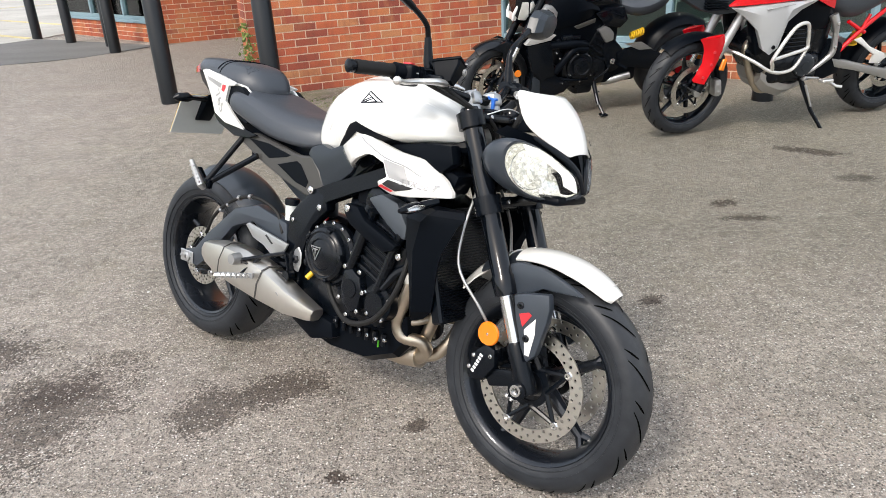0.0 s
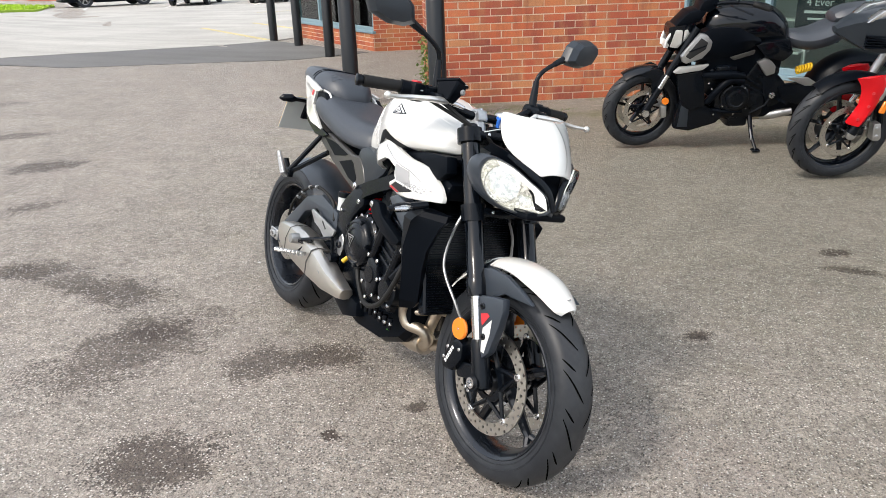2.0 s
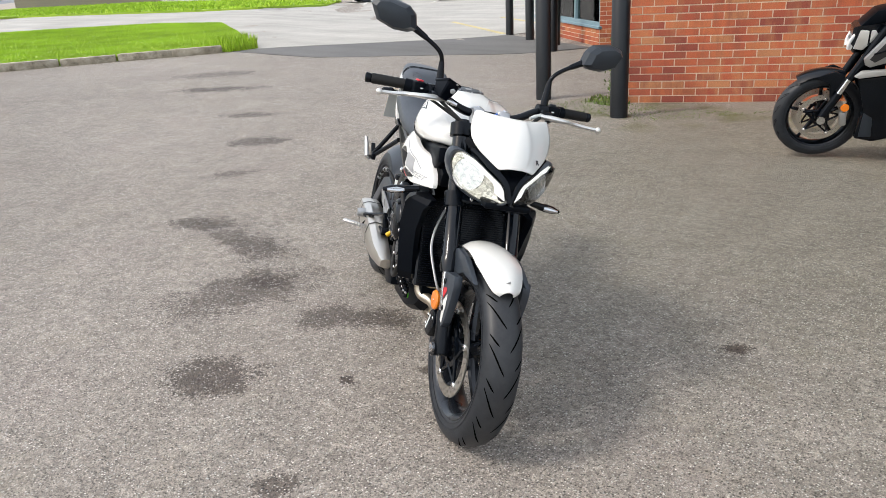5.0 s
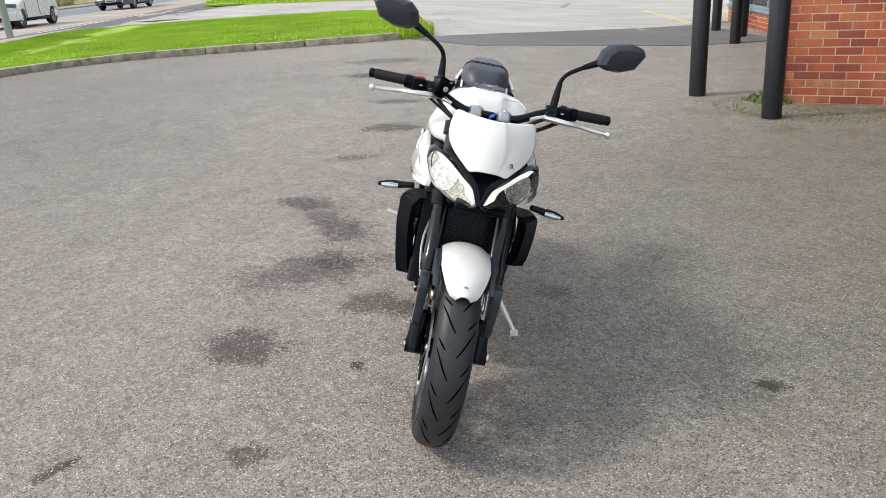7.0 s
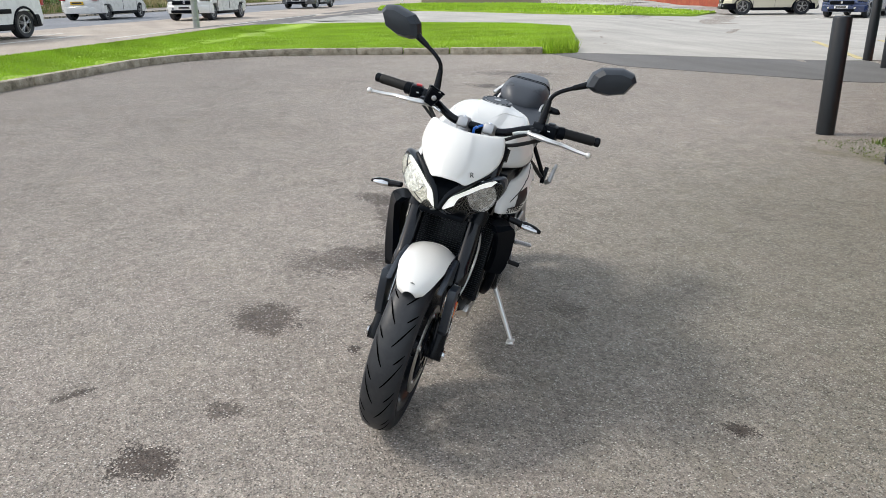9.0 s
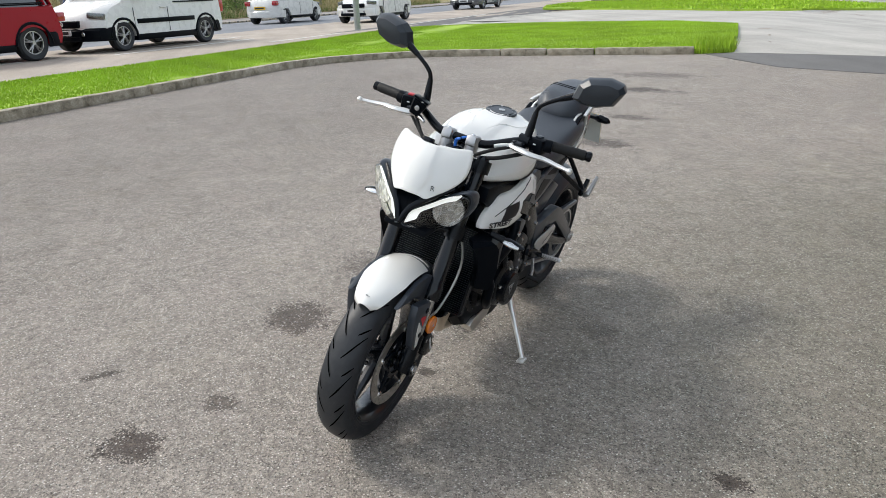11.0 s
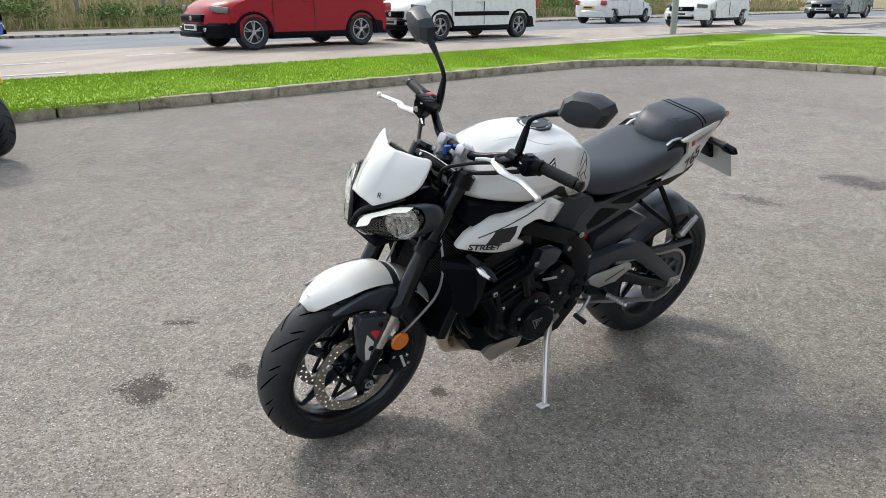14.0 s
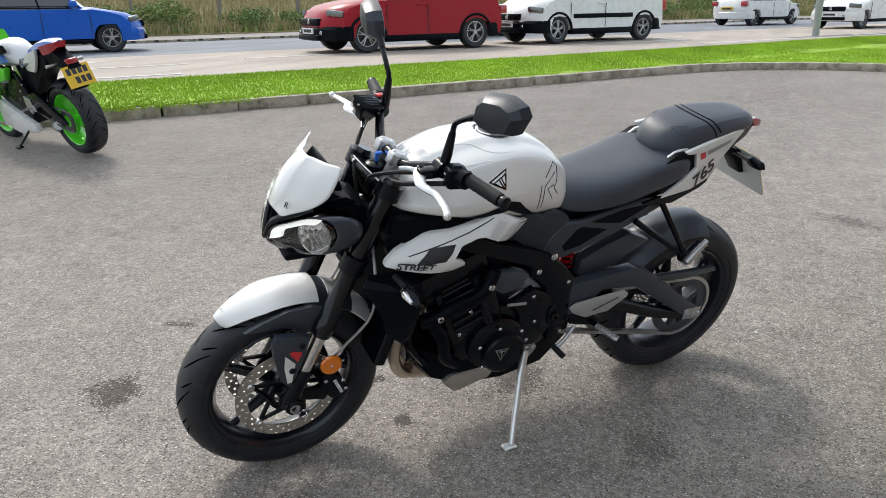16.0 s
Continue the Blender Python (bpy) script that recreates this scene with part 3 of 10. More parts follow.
flat("yard", [(-12.25, 10.35), (-10.8, 11.5), (-8.07, 13.4), (-7.3, 14.3), (-6.9, 16.5), (10, 60), (-40, 60), (-60, 45), road_xy(40, 11.3), road_xy(29, 11.3), road_xy(26, -2.0)],
     -0.02, 0.010, YARDCONC, "pale concrete side road and yard", "road")
flat("yard_strip", [(-12.3, 10.1), (-9.0, 9.75), (-5.2, 11.3), (-4.4, 12.3), (-7.3, 14.3), (-8.07, 13.4), (-10.8, 11.5), (-12.25, 10.35)], -0.02, 0.006, NEWTAR,
     "lighter tarmac strip beside the concrete", "road")

LINES = [(-3, 4.2, 13.0), (-3, 5.0, 15.9), (-3, 3.4, 18.2), (6.8, 14.0, 16.9), (16, 23, 15.6), (17, 24.5, 17.3), (21, 26, 13.4), (30, 44, 13.6), (-12, -6, 16.9), (-12, -6, 13.0)]
for a0, a1, s in LINES:
    tagged(part("road_line", on_land(ngon_ground(R4(a0, a1, s, s + 0.19), 0.0, 0.016)), LINEWHITE, smooth=False), "worn white painted road line", "road line", "road markings", "structure")
for p0, p1 in (((-11.2, 17.6), (-7.55, 14.45)), ((-10.6, 19.2), (-7.1, 16.2)), ((-13.2, 24.0), (-9.5, 26.5))):
    d = (Vector(p1) - Vector(p0)).normalized() * 0.07
    tagged(part("yellow_line", on_land(ngon_ground([(p0[0] + d.y, p0[1] - d.x), (p1[0] + d.y, p1[1] - d.x), (p1[0] - d.y, p1[1] + d.x), (p0[0] - d.y, p0[1] + d.x)], 0.0, 0.016)), LINEYELLOW, smooth=False),
           "faded yellow painted line on concrete", "road line", "yard markings", "structure")

# the far kerb with its dark drainage gaps
fk = part("far_kerb", on_land(ngon_ground(R4(-150, 400, 29.5, 29.9), 0.0, 0.115)), KERB, smooth=False)
tagged(fk, "low concrete kerb with dark drainage slots", "kerb", kind="structure")
slot = mesh_of("drain_slot", box(-0.06, 0.06, -0.012, 0.012, 0, 0.05, 0.008, 1), INK, False)
for i in range(125):
    o = new("drain_slot", slot)
    o.parent = fk
    q = rise((*road_xy(-20 + i * 0.9, 29.485), 0.04))
    o.matrix_basis = pose(q.x, q.y, q.z, 0, 0, 145.2)

# the grass verge: kerb line along the road, round the corner and back to the yard
def kerb_line():
    pts = [(a, 7.0) for a in (-30, -20, -10, 0, 5, 10, 12.3)]
    for k in range(1, 7):
        t = radians(15 * k)
        pts.append((12.3 + 3.2 * math.sin(t), 3.8 + 3.2 * math.cos(t)))
    pts += [(15.65, 1.5), (15.75, -1.5)]
    return [Vector((*road_xy(a, s), 0)) for a, s in pts]


KL = kerb_line()
verge = [(p.x, p.y) for p in KL] + [road_xy(15.9, -1.9), road_xy(20.5, -1.9), road_xy(26.0, -1.7), road_xy(28.6, 0.5), road_xy(29.6, 4.5), road_xy(29.4, 8.5), road_xy(28.2, 11.0), road_xy(26.5, 11.6), road_xy(20, 11.3), road_xy(-30, 11.3)]
flat("verge", verge, 0.0, 0.095, TURF, "bright green mown grass verge soil", "verge")
verge2 = [road_xy(57, 13.2), road_xy(50.5, 11.7), road_xy(45.8, 5.3), road_xy(39.5, -1.0), road_xy(38.0, -4.0), road_xy(35.6, -7.5), road_xy(39.0, -9.0), road_xy(52, -4.0), road_xy(62, 2.0), road_xy(80, 13.2)]
flat("verge_far", verge2, 0.0, 0.10, TURF, "bright green grass verge beyond the side road", "verge")


def inside(x, y, poly):
    c = False
    for (x0, y0), (x1, y1) in zip(poly, poly[1:] + poly[:1]):
        if (y0 > y) != (y1 > y) and x < (x1 - x0) * (y - y0) / (y1 - y0) + x0:
            c = not c
    return c


def blades(name, poly, count, h, z, mat, label, spread, bias=None, category="grass", wide=0.018):
    rng = random.Random(name)
    vs, fs = [], []
    xs, ys = [p[0] for p in poly], [p[1] for p in poly]
    x0, x1, y0, y1 = max(min(xs), spread[0]), min(max(xs), spread[1]), max(min(ys), spread[2]), min(max(ys), spread[3])
    tries = 0
    while len(fs) < count and tries < count * 12:
        tries += 1
        x, y = rng.uniform(x0, x1), rng.uniform(y0, y1)
        if not inside(x, y, poly):
            continue
        a, hh = rng.uniform(0, 6.283), h * rng.uniform(0.5, 1.25)
        w = wide * rng.uniform(0.6, 1.4)
        dx, dy = math.cos(a) * w, math.sin(a) * w
        lx, ly = rng.uniform(-0.5, 0.5) * hh, rng.uniform(-0.5, 0.5) * hh
        i = len(vs)
        q = rise((x, y, z))
        vs += [(q.x - dx, q.y - dy, q.z - 0.01), (q.x + dx, q.y + dy, q.z - 0.01), (q.x + lx, q.y + ly, q.z + hh)]
        fs.append((i, i + 1, i + 2))
    me = bpy.data.meshes.new(name)
    me.from_pydata(vs, [], fs)
    me.materials.append(mat)
    return tagged(new(name, me), label, category, kind="stuff")


blades("verge_grass", verge, 230000, 0.026, 0.095, GRASS, "bright green mown grass on the verge", (-31, -1, -13, 18), wide=0.011)
blades("far_verge_grass", verge2, 16000, 0.09, 0.10, GRASS, "bright green grass beyond the side road", (-60, -20, 5, 45), wide=0.05)
# tufts that hang over the kerb's end
tip = [(-12.7, 9.9), (-11.95, 10.0), (-11.9, 10.7), (-12.6, 11.2), (-13.4, 11.6), (-13.6, 11.2)]
blades("kerb_weeds", tip, 900, 0.22, 0.02, GRASS, "long grass tuft at the kerb end", (-14, -11, 9, 12), wide=0.015)

# kerb stones, each its own piece
kerb = thing("kerb", "weathered grey concrete kerb round the yard", "kerb", kind="structure")
stone = mesh_of("kerb_stone", box(-0.445, 0.445, -0.075, 0.075, -0.03, 0.125, 0.014, 2), KERB)
dist, seglen = 0.0, 0.905
fine = [rise((p.x, p.y, 0), False) for p in curve_points(KL, 40)]
acc, last = 0.0, fine[0]
for p0, p1 in zip(fine, fine[1:]):
    step = (p1 - p0).length
    acc += step
    if acc >= seglen:
        acc -= seglen
        d = (p1 - last).normalized()
        mid = (p1 + last) / 2
        if mid.x > -17 and (mid - Vector((-5, -5, 0))).length < 20:
            o = new("kerb_stone", stone)
            o.parent = kerb
            nrm = Vector((-d.y, d.x, 0))
            o.matrix_basis = pose(mid.x - nrm.x * 0.07, mid.y - nrm.y * 0.07, mid.z + random.uniform(-0.006, 0.006), random.uniform(-1, 1), math.degrees(-math.asin(d.z)), math.degrees(math.atan2(d.y, d.x)) + random.uniform(-0.5, 0.5))
        last = p1

# lamp post on the verge
lamp_x, lamp_y, lamp_z = rise((-29.0, 4.4, 0.09))
lp_ob = thing("lamp_post", "grey galvanised steel lamp post on the grass verge", "lamp post", pose(lamp_x, lamp_y, lamp_z))
part("post_base", tube([(0, 0, 0), (0, 0, 1.1)], 0.085, 14), CONCRETEPOLE, lp_ob)
part("post_shaft", tube([(0, 0, 1.1), (0, 0, 1.18), (0, 0, 7)], [0.085, 0.065, 0.05], 14), CONCRETEPOLE, lp_ob)

# ---- the building ----
def brick_run(parent, p0, ang, length, z0, z1, thick, cut=1.36, half=False):
    """A wall with single bricks up to the height cut and joined ones above it."""
    m = pose(p0[0], p0[1], 0, 0, 0, ang)
    loose = bmesh.new()
    row, z = 0, z0
    while z + 0.06 < z1:
        x = 0.0 if (row + half) % 2 == 0 else -0.1125
        while x < length - 0.005:
            a, b = max(x, 0.0) + 0.005, min(x + 0.225, length) - 0.005
            if b - a > 0.03:
                if z < cut:
                    o = new("brick", brick_mesh(round(b - a, 3), thick))
                    o.parent = parent
                    o.matrix_basis = m @ pose((a + b) / 2 + random.uniform(-0.0015, 0.0015), random.uniform(-0.0015, 0.0015), z + 0.0375)
                else:
                    bb = box(a, b, -0.003, thick * 0.5, z + 0.0053, z + 0.0697)
                    bb.transform(m)
                    me = bpy.data.meshes.new("t")
                    bb.to_mesh(me)
                    loose.from_mesh(me)
                    bpy.data.meshes.remove(me)
                    bb.free()
            x += 0.225
        row += 1
        z += 0.075
    if len(loose.verts):
        tagged(part("upper_bricks", loose, BRICK, parent, smooth=False), kind="stuff")
    else:
        loose.free()


BR = {}


def brick_mesh(w, thick):
    if (w, thick) not in BR:
        BR[(w, thick)] = mesh_of("brick", box(-w / 2, w / 2, -0.003, 0.03, -0.0322, 0.0322), BRICK, False)
    return BR[(w, thick)]


def wall(name, p0, ang, length, z0, z1, thick, label):
    """A mortar core; its front face runs from p0 along the angle."""
    b = box(0, length, 0.0, thick, z0, z1)
    b.transform(pose(p0[0], p0[1], 0, 0, 0, ang))
    return tagged(part(name, b, MORTAR, smooth=False), label, "wall", kind="structure")


WALL_ANG = 22.0
CORNER = (-1.80, 7.45)
WDIR = Vector((math.cos(radians(WALL_ANG)), math.sin(radians(WALL_ANG))))
WALL_END = (CORNER[0] + WDIR.x * 2.75, CORNER[1] + WDIR.y * 2.75)
w1 = wall("wall_front", CORNER, WALL_ANG, 2.75, 0, 3.0, 0.33, "orange-red brick wall with pale mortar joints")
SIDE_END = (CORNER[0] - WDIR.y * 0.42, CORNER[1] + WDIR.x * 0.42)
w2 = wall("wall_return", SIDE_END, WALL_ANG - 90, 0.42, 0, 3.0, 0.2, "short orange-red brick return of the wall")
PIER = (-4.35, 12.45)
w3 = wall("wall_pier", PIER, 22, 1.6, 0, 3.0, 0.3, "recessed orange-red brick wall")
PLINTH = (-7.15, 15.15)
w4 = wall("wall_plinth", PLINTH, math.degrees(math.atan2(PIER[1] - PLINTH[1], PIER[0] - PLINTH[0])), math.hypot(PIER[1] - PLINTH[1], PIER[0] - PLINTH[0]), 0, 0.30, 0.2, "low brick plinth under a shop window")

# ---- bollards ----
def bollard(x, y, h=1.12, r=0.085):
    b = thing("bollard", "black painted round steel bollard standing on tarmac", "bollard", pose(x, y, 0, random.uniform(-0.6, 0.6), random.uniform(-0.6, 0.6), 0), "bollards before the shop")
    part("post", lathe([(-0.02, r), (h - 0.012, r), (h, r - 0.006), (h, 0)], 24, "z"), BOLLARD, b)
    part("cap", lathe([(h, r - 0.006), (h + 0.006, r - 0.012), (h + 0.006, 0)], 24, "z"), DARKGREY, b)
    return b


for x, y in ((-1.47, 6.74), (-2.63, 7.34), (-4.87, 11.7), (-5.28, 12.58), (-6.3, 13.4), (-7.35, 14.35), (2.72, 6.16), (4.6, 6.0)):
    bollard(x, y)

# ---- shop fronts ----
def window_bay(name, p0, p1, sill, top, mullions, label):
    ang = math.degrees(math.atan2(p1[1] - p0[1], p1[0] - p0[0]))
    L = math.hypot(p1[1] - p0[1], p1[0] - p0[0])
    ob = thing(name, label, "window", pose(p0[0], p0[1], 0, 0, 0, ang), kind="structure")
    f = 0.06
    part("window_sill", box(-0.02, L + 0.02, -0.03, 0.14, sill, sill + 0.05, 0.006, 1), WINDOWBLUE, ob)
    part("head_frame", box(0, L, 0.0, 0.10, top - f, top, 0.004, 1), WINDOWBLUE, ob)
    part("bottom_frame", box(0, L, 0.0, 0.10, sill + 0.05, sill + 0.05 + f, 0.004, 1), WINDOWBLUE, ob)
    xs = [0] + [L * (i + 1) / (mullions + 1) for i in range(mullions)] + [L]
    for x in xs:
        part("mullion", box(max(x - f / 2, 0), min(x + f / 2, L), -0.004, 0.104, sill + 0.052, top - 0.002, 0.004, 1), WINDOWBLUE, ob)
    for a, b in zip(xs, xs[1:]):
        pane = part("pane", box(a + f / 2, b - f / 2, 0.045, 0.053, sill + 0.05 + f, top - f), WINDOWGLASS, ob, smooth=False)
        pane.visible_shadow = False
    return ob


window_bay("window_1", PLINTH, PIER, 0.30, 2.7, 2, "pale blue-grey framed shop window over a brick plinth")
BAY1 = (3.05, 6.95)
window_bay("window_2", WALL_END, BAY1, 0.26, 2.7, 2, "pale blue-grey framed shop window beside the brick wall")
BAY2 = (7.5, 7.9)
window_bay("window_3", BAY1, BAY2, 0.26, 2.7, 3, "pale blue-grey framed shop window behind the parked motorcycles")


def plinth(name, p0, p1):
    a = math.degrees(math.atan2(p1[1] - p0[1], p1[0] - p0[0]))
    L = math.hypot(p1[1] - p0[1], p1[0] - p0[0])
    return wall(name, p0, a, L, 0, 0.26, 0.2, "low brick plinth under a shop window"), (p0, a, L)


w5, w5a = plinth("wall_plinth_bay", WALL_END, BAY1)
w6, w6a = plinth("wall_plinth_shop", BAY1, BAY2)

# inside the shop: floor, back wall, ceiling, and the roof over all
SHOPFLOOR = paint("shop_floor", (0.30, 0.30, 0.29), 0.35, grain=0.1, scale=5)
SHOPWALL = paint("shop_wall", (0.55, 0.56, 0.54), 0.7, grain=0.06, scale=3)
shop_in = [(WALL_END[0] + 0.2, WALL_END[1] + 0.1), (BAY1[0], BAY1[1] + 0.25), (BAY2[0], BAY2[1] + 0.25), (9, 14), (-2.2, 16), (-3.0, 13.4), (-0.2, 9.4)]
flat("shop_floor", shop_in, 0.0, 0.02, SHOPFLOOR, "grey polished shop floor", "floor", land=False)
flat("shop_ceiling", shop_in, 2.72, 2.8, SHOPWALL, "white shop ceiling", "ceiling", land=False)
for p0, p1 in (((9.05, 14), (-2.2, 16.05)), ((7.6, 8.1), (9.1, 14)), ((-2.25, 16), (-3.3, 13.6))):
    a = math.degrees(math.atan2(p1[1] - p0[1], p1[0] - p0[0]))
    L = math.hypot(p1[1] - p0[1], p1[0] - p0[0])
    b = box(0, L, 0.0, 0.2, 0, 2.9)
    b.transform(pose(p0[0], p0[1], 0, 0, 0, a))
    tagged(part("shop_wall", b, SHOPWALL, smooth=False), "plain off-white inner shop wall", "wall", kind="structure")
b = box(0, 7.5, 0.0, 0.2, 0, 2.9)
b.transform(pose(-6.9, 15.6, 0, 0, 0, 20))
tagged(part("shop_wall", b, SHOPWALL, smooth=False), "plain off-white inner shop wall", "wall", kind="structure")
ROOFP = paint("roof_cladding", (0.16, 0.17, 0.18), 0.6, grain=0.1)
ROOF_LINE = [(-7.6, 15.2), (-4.5, 12.0), (-2.3, 7.6), (-1.8, 7.2), (WALL_END[0], WALL_END[1] - 0.3), (3.0, 6.7), (8, 7.6), (9.5, 14.5), (-2, 18), (-6.5, 17)]
# unseen storey, added to hold sky light off the shop side of the yard
flat("upper_block", ROOF_LINE, 3.0, 6.0, ROOFP, "plain grey unseen upper block added to cut sky light", "wall", land=False)
flat("roof", ROOF_LINE, 6.0, 6.3, ROOFP, "flat grey roof edge on the unseen upper block", "roof", land=False)

# ---- motorcycle wheels, shared by all the motorcycles ----
def tyre_profile(R, w, rim):
    h = R - rim
    pts = []
    for k in range(13):
        a = math.pi * k / 12
        y = -math.cos(a) * w / 2
        crown = math.sin(a) ** 0.75
        pts.append((y, rim + 0.35 * h + 0.65 * h * crown))
    return [(-w * 0.36, rim - 0.004), (-w * 0.44, rim + 0.1 * h)] + pts + [(w * 0.44, rim + 0.1 * h), (w * 0.36, rim - 0.004)]


def tread(R, w, rim, count, seed=1):
    """Curved sipes across the tread: near-black strips laid on it for their shade."""
    h = R - rim
    bm = bmesh.new()

    def at(y, ang):
        a = math.acos(max(-1, min(1, -y / (w / 2))))
        r = rim + 0.35 * h + 0.65 * h * math.sin(a) ** 0.75 + 0.0011
        return Vector((math.cos(ang) * r, y, math.sin(ang) * r))

    for i in range(count):
        for side in (1, -1):
            base = 2 * math.pi * (i + (0.5 if side < 0 else 0)) / count
            for y0, y1, sweep, wd in ((0.05, 0.43, 0.30, 0.0054), (0.22, 0.42, 0.12, 0.0044)):
                n, prev = 7, None
                off = 0.0 if sweep > 0.2 else 0.62 * 2 * math.pi / count
                for k in range(n + 1):
                    t = k / n
                    y = side * w * (y0 + (y1 - y0) * t)
                    ang = base + off + sweep * t * (0.7 + 0.3 * t)
                    ww = wd * math.sin(math.pi * min(max(t, 0.06), 0.94)) ** 0.5 / R
                    cur = (bm.verts.new(at(y, ang - ww)), bm.verts.new(at(y, ang + ww)))
                    if prev:
                        bm.faces.new((prev[0], prev[1], cur[1], cur[0]))
                    prev = cur
    return bm


def ring(r0, r1, y0, y1, n=48):
    return lathe([(y0, r0), (y0, r1), (y1, r1), (y1, r0)], n, "y", closed=True)


def drilled_disc(r0, r1, y0, y1, n=24, rad=0.0044):
    """A brake disc with three staggered rows of holes right through it."""
    bm = bmesh.new()
    cuts = [r0, r0 + (r1 - r0) * 0.36, r0 + (r1 - r0) * 0.66, r1]
    for band in range(3):
        ra, rb = cuts[band], cuts[band + 1]
        rm = (ra + rb) / 2
        for i in range(n):
            a = 2 * math.pi * (i + band / 2) / n
            h = math.pi / n
            rim_, hole = [], []
            for u, v in ((-1, -1), (0, -1), (1, -1), (1, 0), (1, 1), (0, 1), (-1, 1), (-1, 0)):
                r, t = rm + v * (rb - ra) / 2, a + u * h
                rim_.append((math.cos(t) * r, math.sin(t) * r))
                k = rad / math.hypot(u, v)
                t, r = a + u * k / rm, rm + v * k
                hole.append((math.cos(t) * r, math.sin(t) * r))
            rows = [[bm.verts.new((x, y, z)) for x, z in q] for q, y in ((rim_, y1), (hole, y1), (hole, y0), (rim_, y0))]
            for k in range(8):
                j = (k + 1) % 8
                for p, q in zip(rows, rows[1:]):
                    bm.faces.new((p[k], p[j], q[j], q[k]))
            edge = ((4, 5), (5, 6)) if band == 2 else ((0, 1), (1, 2)) if band == 0 else ()
            for k, j in edge:
                bm.faces.new((rows[3][k], rows[3][j], rows[0][j], rows[0][k]))
    bmesh.ops.remove_doubles(bm, verts=list(bm.verts), dist=1e-5)
    bmesh.ops.recalc_face_normals(bm, faces=list(bm.faces))
    return bm


def wheel(parent, m, R, w, rim, rimmat, spokes=5, discs=(0.066, -0.066), disc_r=0.155, treads=22, fork=True, name="wheel", bands=None, hi=True, spin=0.3):
    """A wheel as one part with tyre, rim, discs below it; m puts its centre, axle along y."""
    spokes_bm = []
    for i in range(spokes):
        a = 2 * math.pi * i / spokes + spin
        c, s = math.cos(a), math.sin(a)
        hub, mid, out = 0.035, rim * 0.80, rim - 0.006
        if fork:
            sps = [tube([(c * hub, 0, s * hub), (c * mid, 0, s * mid)], [0.021, 0.0125], 8, flat=1.0)]
            for da in (0.10, -0.10):
                sps.append(tube([(c * mid * 0.96, 0, s * mid * 0.96), (math.cos(a + da) * out, w * 0.12 * (1 if da > 0 else -1), math.sin(a + da) * out)], [0.011, 0.009], 8))
            spokes_bm.append(join(*sps))
        else:
            spokes_bm.append(tube([(c * hub, 0, s * hub), (c * mid, 0, s * mid), (c * out, 0, s * out)], [0.024, 0.014, 0.018], 8, flat=0.8))
    rw = w * 0.40
    rim_bm = lathe([(-rw, rim + 0.006), (-rw - 0.004, rim + 0.002), (-rw, rim - 0.006), (-rw * 0.72, rim - 0.014), (-rw * 0.3, rim - 0.024), (rw * 0.3, rim - 0.024), (rw * 0.72, rim - 0.014),
                    (rw, rim - 0.006), (rw + 0.004, rim + 0.002), (rw, rim + 0.006)], 64, "y", closed=True)
    whl = part(name, rim_bm, rimmat, parent)
    for sb in spokes_bm:
        part("spoke", sb, rimmat, whl)
    part("hub", lathe([(-0.055, 0.0), (-0.055, 0.030), (-0.03, 0.040), (0.03, 0.040), (0.055, 0.030), (0.055, 0)], 24, "y"), rimmat, whl)
    whl.matrix_basis = m
    part("tyre", lathe(tyre_profile(R, w, rim), 72, "y", closed=True), TYRE, whl, "black rubber tyre with fine tread cuts", sharp=50)
    for r_, y_ in ((rim + 0.013, 0.452), (rim + 0.030, 0.492)):
        for sg_ in ((1, -1) if hi else ()):
            part("sidewall_rib", ring(r_ - 0.0015, r_ + 0.0015, sg_ * w * y_ - 0.002, sg_ * w * y_ + 0.002, 64), TYRE, whl)
    if treads:
        tagged(part("tread_pattern", tread(R, w, rim, treads), TREADCUT, whl, smooth=False), kind="stuff")
    if bands is not None:
        for y in (-rw - 0.002, rw + 0.002):
            part("rim_stripe", ring(rim - 0.004, rim + 0.001, y - 0.003, y + 0.003), bands, whl)
    for y in discs:
        r0 = disc_r - 0.036
        dy = 0.0025
        part("brake_disc", drilled_disc(r0, disc_r, y - dy, y + dy) if hi else ring(r0, disc_r, y - dy, y + dy, 60), DISC, whl, "drilled steel brake disc", smooth=not hi)
        if hi:
            arms = [ring(0.042, 0.060, y - 0.004, y + 0.004, 32)]
            ends = [2 * math.pi * i / 5 + 0.5 for i in range(5)]
            for a in ends:
                for da in (0.62, -0.62):
                    arms.append(tube([(math.cos(a + da) * 0.054, y, math.sin(a + da) * 0.054), (math.cos(a) * (r0 - 0.002), y, math.sin(a) * (r0 - 0.002))], [0.0075, 0.006], 6))
            tagged(part("disc_carrier", join(*arms), BLACKSATIN, whl), kind="stuff")
            for a in ends:
                part("disc_bobbin", lathe([(y - 0.007, 0.005), (y - 0.007, 0.009), (y - 0.004, 0.0115), (y + 0.004, 0.0115), (y + 0.007, 0.009), (y + 0.007, 0.005)], 14, "y", (math.cos(a) * (r0 + 0.003), 0, math.sin(a) * (r0 + 0.003)), closed=True), CHROME, whl)
    part("axle", lathe([(-0.075, 0), (-0.075, 0.012), (0.075, 0.012), (0.075, 0)], 12, "y"), CHROME, whl)
    return whl


